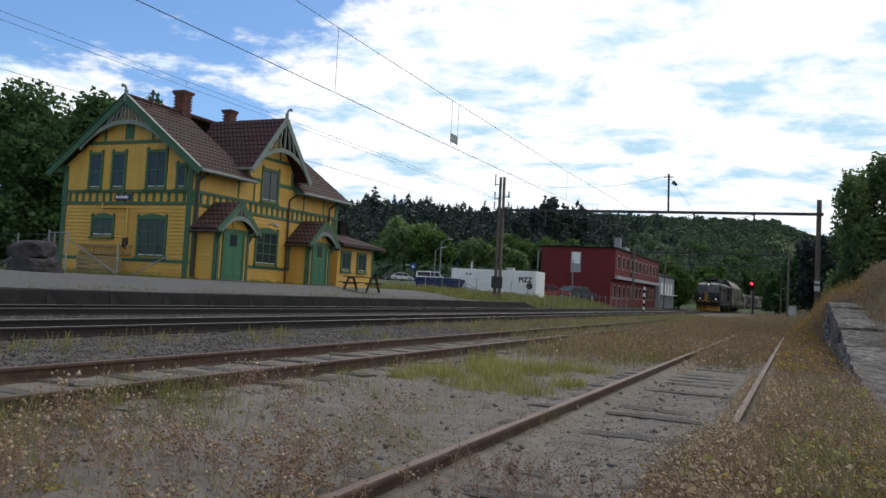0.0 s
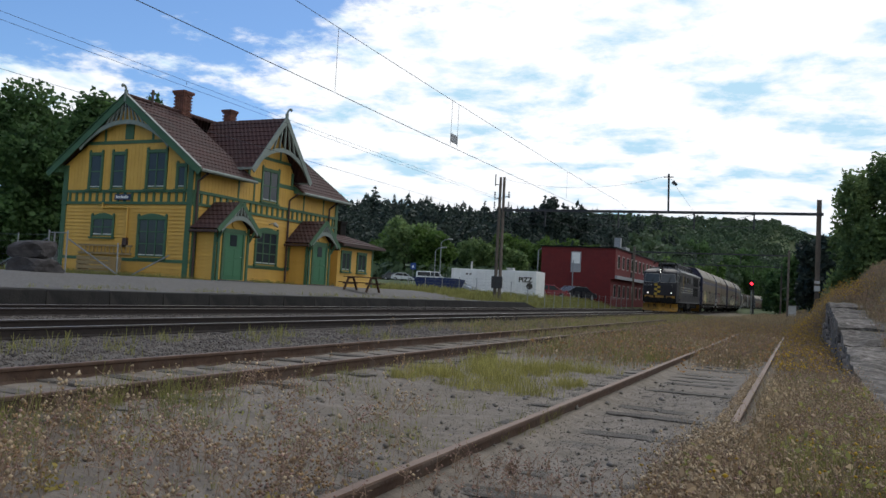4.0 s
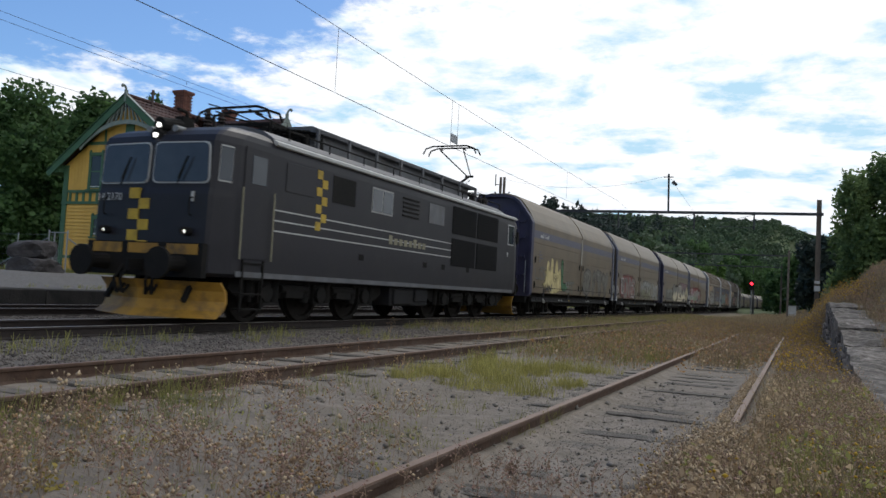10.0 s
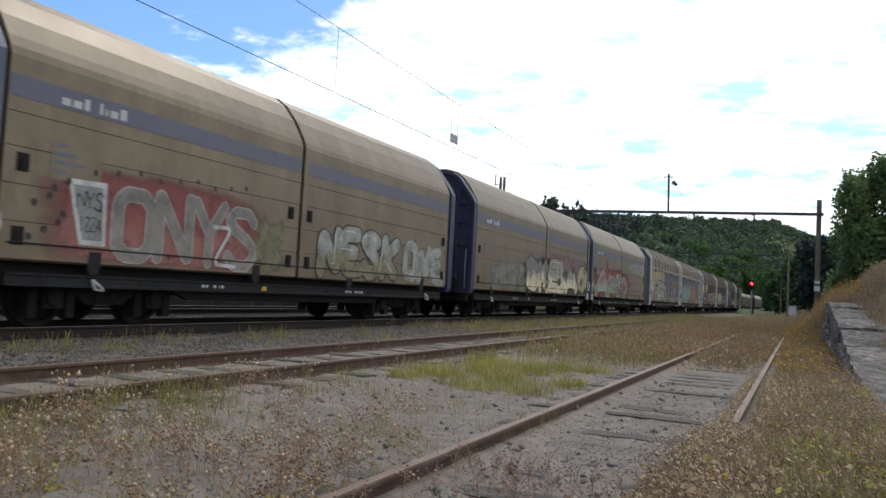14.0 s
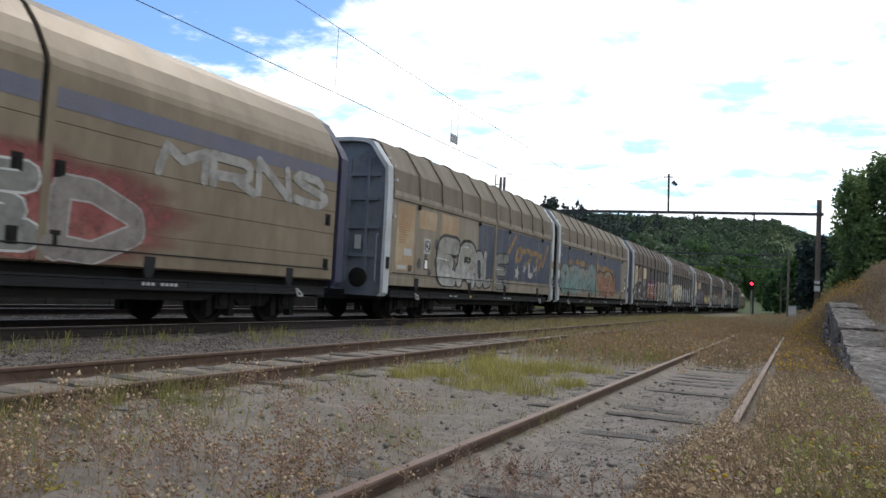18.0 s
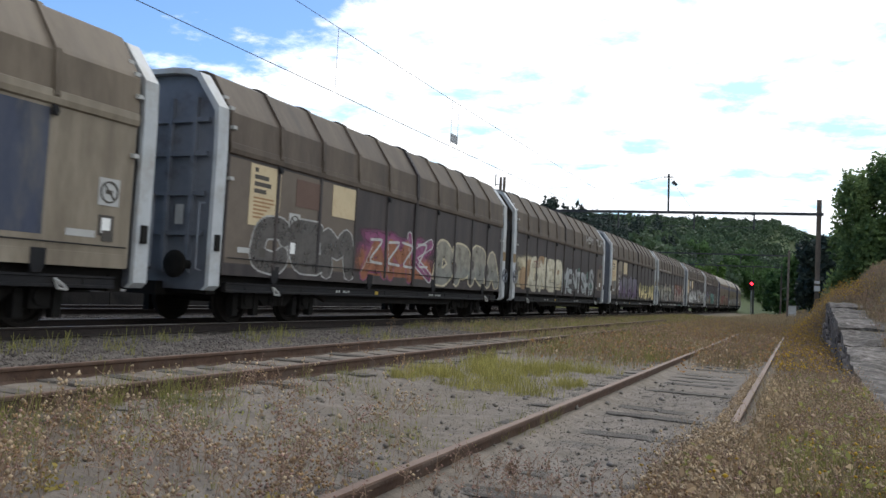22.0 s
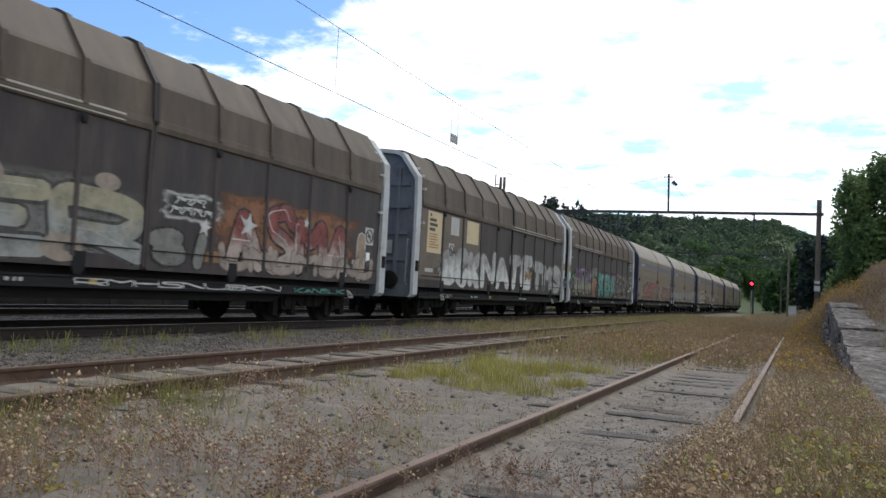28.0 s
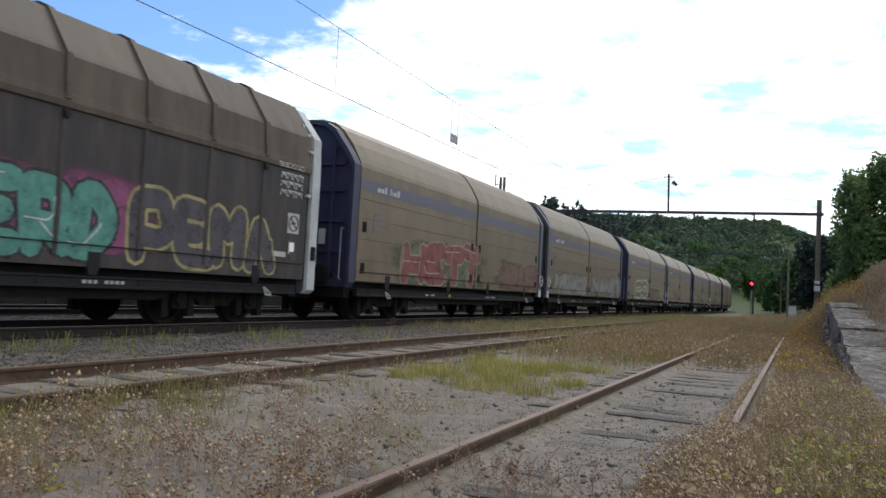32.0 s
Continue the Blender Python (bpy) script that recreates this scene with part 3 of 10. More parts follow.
def rounded(pts, soft, n=3):
    """The stroke with its bends rounded."""
    if len(pts) < 3 or not soft:
        return pts
    out = [pts[0]]
    for a, b, c in zip(pts, pts[1:], pts[2:]):
        a, b, c = Vector(a), Vector(b), Vector(c)
        p, q = b + (a - b) * 0.42 * soft, b + (c - b) * 0.42 * soft
        for k in range(n + 1):
            u = k / n
            out.append(tuple(p * (1 - u) ** 2 + b * 2 * u * (1 - u) + q * u * u))
    return out + [pts[-1]]


def ribbon(bm, pts, w, x, lo, hi):
    """A flat brush stroke on the plane x = const, through (y, z) points, with a round tip at each bend."""
    def vert(y, z):
        return bm.verts.new((x, y, min(max(z, lo), hi)))
    for (y0, z0), (y1, z1) in zip(pts, pts[1:]):
        d = Vector((y1 - y0, z1 - z0))
        if d.length < 1e-4:
            continue
        d.normalize()
        n = Vector((-d.y, d.x)) * w / 2
        bm.faces.new([vert(y0 + n.x, z0 + n.y), vert(y0 - n.x, z0 - n.y), vert(y1 - n.x, z1 - n.y), vert(y1 + n.x, z1 + n.y)])
        x += 0.00003
    for y, z in pts:
        x += 0.00002
        bm.faces.new([vert(y + math.cos(a) * w / 2, z + math.sin(a) * w / 2) for a in (k * math.pi / 4 for k in range(8))])


def cloud(parent, x, y0, y1, z0, z1, colour, seed, label="", low=None, rough=0.10):
    """A sprayed patch with an uneven rim, one flat sheet."""
    rng = random.Random(seed)
    bm = bmesh.new()
    cy, cz, a, b = (y0 + y1) / 2, (z0 + z1) / 2, (y1 - y0) / 2, (z1 - z0) / 2
    ph = [rng.uniform(0, 6.3) for _ in range(3)]
    lay = bm.verts.layers.float.new("thinning")
    rings = []
    for f, thin in ((1.10, 1.0), (0.93, 0.25), (0.78, 0.0)):
        ring = []
        for k in range(64):
            u = 2 * math.pi * k / 64
            r = f * (abs(math.cos(u)) ** 5 + abs(math.sin(u)) ** 5) ** -0.2
            r *= 1 + rough * (0.5 * math.sin(5 * u + ph[0]) + 0.35 * math.sin(11 * u + ph[1]) + 0.25 * math.sin(19 * u + ph[2]))
            v = bm.verts.new((x, cy + a * r * math.cos(u), max(cz + b * r * math.sin(u), 0.94)))
            v[lay] = thin
            ring.append(v)
        rings.append(ring)
    for p, q in zip(rings, rings[1:]):
        for k in range(64):
            bm.faces.new([p[k], p[(k + 1) % 64], q[(k + 1) % 64], q[k]])
    bm.faces.new(rings[-1])
    return part("sprayed_patch", bm, paint(colour, low), parent, label)


def lettering(parent, x, y0, y1, z0, z1, word, fill, line, fat=0.30, rim=0.045, low=None, seed=0, label="", shine=None, soft=0.7, tilt=0.14, top1=None, bend=1.0, foot=0.935):
    """Sprayed letters: each one a sheet of paint, with its outline and its highlights below and above it."""
    rng = random.Random(seed)
    W = (y1 - y0) / len(word)
    for k, ch in enumerate(word):
        if ch == " ":
            continue
        zt = z1 if top1 is None else z1 + (top1 - z1) * (k + 0.5) / len(word)
        H = zt - z0
        w = fat * min(W, H) * rng.uniform(0.94, 1.1)
        a, lift, grow = rng.uniform(-tilt, tilt), rng.uniform(0, 0.05) * H, rng.uniform(0.90, 1.04)
        fb, lb, sb = bmesh.new(), bmesh.new(), bmesh.new()
        for s in STROKES[ch].split("|"):
            pts = []
            for g in s.split():
                u = int(g[0]) / 4 + rng.uniform(-.09, .09) * bend
                v = int(g[1]) / 6 + rng.uniform(-.07, .07) * bend
                pts.append((y0 + W * k + w * 0.5 + u * (W - w * 0.85) + a * (v - 0.5) * H, z0 + w * 0.45 + lift + v * (H - w * 0.9) * grow))
            pts = rounded(pts, soft)
            ribbon(lb, pts, w + 2 * rim, x + 0.002, foot, 9)
            ribbon(fb, pts, w, x + 0.0045, foot + 0.005, 9)
            if shine is not None:
                cutoff = max(2, int(len(pts) * rng.uniform(0.3, 0.6)))
                first = rng.choice((0, len(pts) - cutoff))
                ribbon(sb, [(p - w * 0.34, q + w * 0.16) for p, q in pts[first:first + cutoff]], max(0.014, w * 0.07), x + 0.0075, foot + 0.01, 9)
        f = part("sprayed_letter", fb, paint(fill, low), parent, label)
        if line is not None:
            part("letter_outline", lb, paint(line), f)
        else:
            lb.free()
        if shine is not None:
            part("letter_highlight", sb, paint(shine), f)
        else:
            sb.free()


WHEEL_PARTS = []


def wheelset_mesh(r, material):
    bm = bmesh.new()
    prof = [(0.60, 0.09), (0.66, 0.2), (0.69, r * 0.55), (0.68, r * 0.84), (0.665, r + 0.03), (0.70, r + 0.028), (0.712, r), (0.80, r - 0.008), (0.80, r * 0.84), (0.735, r * 0.80), (0.735, 0.2), (0.84, 0.13), (0.84, 0.02)]
    n = 24
    for sg in (-1, 1):
        rings = []
        for x, rr in prof:
            rings.append([bm.verts.new((sg * x, rr * math.cos(2 * math.pi * k / n), rr * math.sin(2 * math.pi * k / n))) for k in range(n)])
        for p, q in zip(rings, rings[1:]):
            for k in range(n):
                bm.faces.new([p[k], p[(k + 1) % n], q[(k + 1) % n], q[k]])
        bm.faces.new(rings[-1])
        for k in range(6):
            a = 2 * math.pi * k / 6
            rod(bm, (sg * 0.73, 0.3 * math.cos(a), 0.3 * math.sin(a)), (sg * 0.76, 0.3 * math.cos(a), 0.3 * math.sin(a)), 0.035, 6)
    rod(bm, (-0.62, 0, 0), (0.62, 0, 0), 0.08, 12)
    finish(bm)
    me = bpy.data.meshes.new("wheelset")
    bm.to_mesh(me); bm.free()
    me.materials.append(material)
    return me


WHEELSET_SMALL = wheelset_mesh(0.46, M_WHEEL)
WHEELSET_BIG = wheelset_mesh(0.60, M_WHEEL)


def bogie_mesh(base, r):
    bm = bmesh.new()
    for sg in (-1, 1):
        x = sg * 1.02
        prism(bm, [(-base / 2 - 0.45, r + 0.1), (-base / 2 + 0.3, r + 0.12), (-0.35, r - 0.12), (0.35, r - 0.12), (base / 2 - 0.3, r + 0.12), (base / 2 + 0.45, r + 0.1), (base / 2 + 0.42, r + 0.24), (-base / 2 - 0.42, r + 0.24)], "x", x - 0.06, x + 0.06)
        for e in (-1, 1):
            box(bm, x - 0.12, x + 0.12, e * base / 2 - 0.17, e * base / 2 + 0.17, r - 0.17, r + 0.2)
            rod(bm, (x - 0.02, e * base / 2, r), (x + sg * 0.16, e * base / 2, r), 0.13, 10)
            box(bm, x - 0.05, x + 0.09, e * base / 2 - 0.38, e * base / 2 - 0.24, r - 0.30, r + 0.1)
            box(bm, x - 0.05, x + 0.09, e * base / 2 + 0.24, e * base / 2 + 0.38, r - 0.30, r + 0.1)
        for k in range(2):
            rod(bm, (x, -0.15 + 0.3 * k, r - 0.1), (x, -0.15 + 0.3 * k, r + 0.2), 0.11, 10)
    box(bm, -1.0, 1.0, -0.25, 0.25, r - 0.08, r + 0.2)
    finish(bm)
    me = bpy.data.meshes.new("bogie")
    bm.to_mesh(me); bm.free()
    me.materials.append(M_BLACK)
    return me


BOGIE_WAGON = bogie_mesh(1.9, 0.46)


def add_bogie(parent, y, mesh, axles, wheel_mesh, r):
    b = share("bogie", mesh, parent, pose(0, y, 0))
    for a in axles:
        w = share("wheelset", wheel_mesh, b, pose(0, a, r))
        WHEEL_PARTS.append((w, a, r))
    return b


def hand_wheel(parent, x, y, z, r, material):
    bm = bmesh.new()
    rings = []
    for k in range(20):
        a = 2 * math.pi * k / 20
        rings.append([bm.verts.new((x + 0.018 * math.sin(b), y + (r + 0.018 * math.cos(b)) * math.cos(a), z + (r + 0.018 * math.cos(b)) * math.sin(a))) for b in (0, 1.57, 3.14, 4.71)])
    for k in range(20):
        p, q = rings[k], rings[(k + 1) % 20]
        for i in range(4):
            bm.faces.new([p[i], p[(i + 1) % 4], q[(i + 1) % 4], q[i]])
    for k in range(3):
        a = 2 * math.pi * k / 3 + 0.4
        rod(bm, (x, y, z), (x, y + r * math.cos(a), z + r * math.sin(a)), 0.012, 5)
    rod(bm, (x - 0.1, y, z), (x + 0.03, y, z), 0.035, 8)
    part("hand_wheel", bm, material, parent)


def buffers(parent, y_end, sg):
    """Two buffers and a coupling hook at one end; sg: which way they point."""
    for bx in (-0.875, 0.875):
        bm = bmesh.new()
        rod(bm, (bx, y_end, 1.05), (bx, y_end + sg * 0.42, 1.05), 0.11, 12, 0.09)
        rod(bm, (bx, y_end + sg * 0.42, 1.05), (bx, y_end + sg * 0.47, 1.05), 0.24, 16)
        rod(bm, (bx, y_end + sg * 0.47, 1.05), (bx, y_end + sg * 0.49, 1.05), 0.24, 16, 0.16)
        part("buffer", bm, M_BLACK, parent)
    bm = bmesh.new()
    beam(bm, (0, y_end, 1.02), (0, y_end + sg * 0.5, 0.98), 0.07, 0.12)
    tube(bm, [(0.0, y_end + sg * 0.3, 0.98), (0.06, y_end + sg * 0.4, 0.75), (0.0, y_end + sg * 0.5, 0.62)], 0.03)
    part("coupling_hook", bm, M_BLACK, parent)


def underframe(w, L):
    bm = bmesh.new()
    for sg in (-1, 1):
        x = sg * 1.38
        prism(bm, [(x - 0.06, 0.775), (x + 0.06, 0.775), (x + 0.06, 0.745), (x + 0.04, 0.735), (x + 0.04, 0.645), (x + 0.06, 0.635), (x + 0.06, 0.60), (x - 0.06, 0.60)], "y", -L / 2 + 0.55, L / 2 - 0.55)
        for k in range(8):
            y = -L / 2 + 1.1 + k * (L - 2.2) / 7
            box(bm, x - 0.05, x + 0.052, y - 0.02, y + 0.02, 0.61, 0.77)
    part("side_sill", bm, M_SILL, w)
    bm = bmesh.new()
    box(bm, -1.22, 1.22, -L / 2 + 0.2, L / 2 - 0.2, 0.74, 0.97)
    prism(bm, [(-L / 2 + 3.6, 0.62), (-L / 2 + 4.1, 0.44), (L / 2 - 4.1, 0.44), (L / 2 - 3.6, 0.62)], "x", 1.16, 1.26)
    prism(bm, [(-L / 2 + 3.6, 0.62), (-L / 2 + 4.1, 0.44), (L / 2 - 4.1, 0.44), (L / 2 - 3.6, 0.62)], "x", -1.26, -1.16)
    box(bm, -0.35, 0.35, -L / 2, L / 2, 0.5, 0.74)
    box(bm, -1.25, 1.25, -L / 2 + 0.25, -L / 2 + 0.5, 0.55, 0.8)
    box(bm, -1.25, 1.25, L / 2 - 0.5, L / 2 - 0.25, 0.55, 0.8)
    for k in range(5):
        y = -L / 2 + 2.0 + k * (L - 4.0) / 4
        box(bm, -1.34, 1.34, y - 0.12, y + 0.12, 0.62, 0.76)
    part("centre_frame", bm, M_BLACK, w)
    for y in (-L / 2 + 1.9, -L / 2 + 5.6, L / 2 - 5.6, L / 2 - 1.9):
        bm = bmesh.new()
        prism(bm, [(y - 0.12, 1.12), (y + 0.12, 1.12), (y + 0.12, 0.90), (y + 0.05, 0.78), (y - 0.08, 0.78), (y - 0.12, 0.90)], "x", 1.43, 1.482)
        part("cover_bracket", bm, M_SILL, w, bevel=0.01)
    for y, mt in ((-L / 2 + 1.9, M_PALE), (L / 2 - 1.6, M_PALE)):
        bm = bmesh.new()
        tube(bm, [(1.45, y, 0.72), (1.49, y + 0.10, 0.64), (1.48, y + 0.19, 0.57), (1.45, y + 0.07, 0.58), (1.45, y, 0.72)], 0.02)
        part("rope_hook", bm, mt, w)
    boxpart("yellow_marker", (1.421, 1.426, -1.4, -1.26, 0.65, 0.73), M_CHECK, w)
    for y, n in ((1.6, 9), (-L / 2 + 4.2, 6)):
        boxpart("data_plate", (1.421, 1.425, y, y + n * 0.10, 0.65, 0.73), M_SILL, w)
        for k in range(n):
            if (k * 7 + n) % 5:
                boxpart("plate_mark", (1.4255, 1.428, y + 0.02 + k * 0.10, y + 0.08 + k * 0.10, 0.665, 0.715), M_PALE, w)


def hull(bm, outline, y0, y1):
    prism(bm, outline, "y", y0, y1)


def mirrored(pts):
    """A closed outline from the half with x >= 0, listed from the bottom up."""
    return pts + [(-x, z) for x, z in reversed(pts)]


GOLD_HALF = [(1.43, 0.92), (1.475, 0.95), (1.475, 1.42), (1.463, 1.425), (1.463, 1.435), (1.475, 1.44), (1.475, 1.90), (1.463, 1.905), (1.463, 1.915), (1.475, 1.92), (1.475, 2.38), (1.463, 2.385), (1.463, 2.395), (1.475, 2.40),
             (1.475, 2.82), (1.463, 2.825), (1.463, 2.835), (1.475, 2.84), (1.475, 3.56), (1.445, 3.67), (1.37, 3.82), (1.20, 4.11), (0.94, 4.43), (0.71, 4.60), (0.35, 4.69)]
GOLD_OUT = [(1.45, 0.80), (1.51, 0.9), (1.51, 3.58), (1.38, 3.81), (0.94, 4.39), (0.70, 4.54), (0.35, 4.61)]
RIB_SIDE = [(1.43, 0.90), (1.46, 0.92), (1.46, 3.10)]
RIB_ROOF_HALF = [(1.46, 3.12), (1.495, 3.18), (1.46, 3.78), (1.42, 3.85), (1.02, 4.46), (0.82, 4.55), (0.4, 4.59)]
RIB_OUT = [(1.42, 0.62), (1.51, 0.7), (1.51, 3.10), (1.48, 3.80), (1.01, 4.42), (0.80, 4.50), (0.4, 4.54)]


def end_of_wagon(w, y, sg, bellows, out_half, frame_m, wall_m):
    """The end arch of a wagon, its wall with stiffeners, ladder and steps, or the bellows to its twin."""
    o = mirrored(out_half)
    bm = bmesh.new()
    y1 = y - sg * 0.27
    va, vb, vc, vd = [], [], [], []
    inn = [(x * 0.945, 0.62 + (z - 0.62) * 0.975) for x, z in o]
    for (x, z), (xi, zi) in zip(o, inn):
        va.append(bm.verts.new((x, y1, z))); vb.append(bm.verts.new((x, y, z)))
        vc.append(bm.verts.new((xi, y, zi))); vd.append(bm.verts.new((xi, y1, zi)))
    n = len(o)
    for k in range(n - 1):
        j = k + 1
        for p, q in ((va, vb), (vb, vc), (vc, vd), (vd, va)):
            bm.faces.new([p[k], p[j], q[j], q[k]])
    for k in (0, n - 1):
        bm.faces.new([va[k], vb[k], vc[k], vd[k]])
    part("end_frame", bm, frame_m, w)
    if bellows:
        return
    bm = bmesh.new()
    yw = y - sg * 0.16
    prism(bm, [(x * 0.95, 0.62 + (z - 0.62) * 0.977) for x, z in o], "y", yw - sg * 0.05, yw)
    part("end_wall", bm, wall_m, w)
    for x in (-0.75, -0.2, 0.35, 0.9):
        boxpart("end_post", (x - 0.04, x + 0.04, min(yw, yw + sg * 0.09), max(yw, yw + sg * 0.09), 0.9, 4.0), wall_m, w)
    for z in (1.6, 2.3, 3.0, 3.6):
        boxpart("end_stiffener", (-1.2, 1.2, min(yw, yw + sg * 0.07), max(yw, yw + sg * 0.07), z - 0.04, z + 0.04), wall_m, w)
    bm = bmesh.new()
    tube(bm, [(1.30, y - sg * 0.02, 0.95), (1.36, y + sg * 0.18, 0.98), (1.36, y + sg * 0.18, 2.1), (1.30, y - sg * 0.02, 2.12)], 0.016)
    part("grab_rail", bm, M_CHECK if frame_m is M_FRAMEGREY else M_ENDWALL, w)
    boxpart("end_placard", (0.62, 0.80, yw + sg * 0.10 - 0.004, yw + sg * 0.10 + 0.004, 1.75, 2.1), M_PALE, w)
    buffers(w, y - sg * 0.30, sg)


def bellows_part(w, y0, y1):
    """Folded rubber gangway: one skin with seven pleats."""
    bm = bmesh.new()
    rings = []
    for k in range(15):
        f = 0.90 if k % 2 else 0.985
        o = mirrored([(1.36 * f, 0.8), (1.36 * f, 3.3), (0.85 * f, 4.14 - (1 - f)), (0.4, 4.2 - (1 - f))])
        rings.append([bm.verts.new((x, y0 + (y1 - y0) * k / 14, z)) for x, z in o])
    for p, q in zip(rings, rings[1:]):
        for k in range(len(p)):
            bm.faces.new([p[k], p[(k + 1) % len(p)], q[(k + 1) % len(p)], q[k]])
    part("bellows", bm, M_BELLOWS, w, "black rubber bellows")


def gold_wagon(L, front_b, rear_b, pale_seam):
    w = thing("car_transport_wagon", "champagne covered car-transport wagon with blue stripe and graffiti", "railway wagon", group="champagne covered wagons")
    h = L / 2
    mid = (rear_b - front_b) * 0.38      # the cover at the coupled end is the shorter one
    for nm, a, b in (("front_cover", -h + 0.36, mid - 0.045), ("rear_cover", mid + 0.045, h - 0.36)):
        bm = bmesh.new()
        hull(bm, mirrored(GOLD_HALF), a, b)
        c = part(nm, bm, M_GOLD, w)
        boxpart("stripe", (1.477, 1.481, a + 0.02, b - 0.02, 3.03, 3.31), M_STRIPE, c, "faded blue-grey painted stripe")
        for z in (2.2, 1.25):
            for y in (a + 0.28, b - 0.28):
                bm = bmesh.new()
                box(bm, 1.477, 1.487, y - 0.09, y + 0.09, z - 0.12, z + 0.12)
                box(bm, 1.487, 1.50, y - 0.03, y + 0.03, z - 0.10, z + 0.06)
                part("latch", bm, M_BLACK, c)
    bm = bmesh.new()
    prism(bm, mirrored([(x - 0.03, z - 0.02) for x, z in GOLD_HALF if z > 0.93 and not 1.46 < x < 1.47]), "y", mid - 0.06, mid + 0.06)
    part("seam_groove", bm, M_BLACK, w, "dark groove between the covers")
    bm = bmesh.new()
    prism(bm, mirrored([(x + 0.012, z + 0.008) for x, z in GOLD_HALF if z > 0.94 and not 1.46 < x < 1.47]), "y", mid + 0.05, mid + 0.19)
    part("seam_strip", bm, M_GOLD, w)
    if pale_seam:
        boxpart("seam_cover", (1.489, 1.497, mid - 0.10, mid + 0.045, 2.3, 3.5), M_SILVER, w, "bright patch on the seam strip")
    bm = bmesh.new()
    rod(bm, (1.492, -h + 0.5, 1.16), (1.492, h - 0.5, 1.16), 0.011, 6)
    part("locking_bar", bm, M_SILL, w)
    boxpart("number_plate_field", (1.477, 1.4815, -h + 1.05, -h + 1.9, 2.05, 2.55), M_GOLD, w)
    bm = bmesh.new()
    for k in range(4):
        box(bm, 1.482, 1.485, -h + 1.1, -h + 1.3 + 0.15 * (k % 3), 2.5 - k * 0.12, 2.55 - k * 0.12)
    part("data_lettering", bm, M_STRIPE, w)
    for k, (a, b) in enumerate(((0, .13), (.17, .3), (.34, .42), (.58, .63), (.67, .71), (.75, .88), (.92, 1.03))):
        boxpart("mark_bar", (1.482, 1.4845, -h + 1.15 + a * 1.1, -h + 1.15 + b * 1.1, 3.08, 3.18 + 0.06 * (k in (2, 3, 6))), M_PALE, w)
    end_of_wagon(w, -h, -1, front_b, GOLD_OUT, M_FRAMEGREY if front_b else M_NAVY, M_NAVY)
    end_of_wagon(w, h, 1, rear_b, GOLD_OUT, M_FRAMEGREY if rear_b else M_NAVY, M_NAVY)
    for bel, sg in ((front_b, -1), (rear_b, 1)):
        if bel:
            hand_wheel(w, 1.56, sg * (h - 0.135), 1.40, 0.2, M_PALE)
            boxpart("step_plate", (1.512, 1.53, sg * (h - 0.135) - 0.13, sg * (h - 0.135) + 0.13, 0.78, 1.05), M_ENDWHITE, w)
    underframe(w, L)
    for y in (-h + 2.5, h - 2.5):
        add_bogie(w, y, BOGIE_WAGON, (-0.95, 0.95), WHEELSET_SMALL, 0.46)
    return w


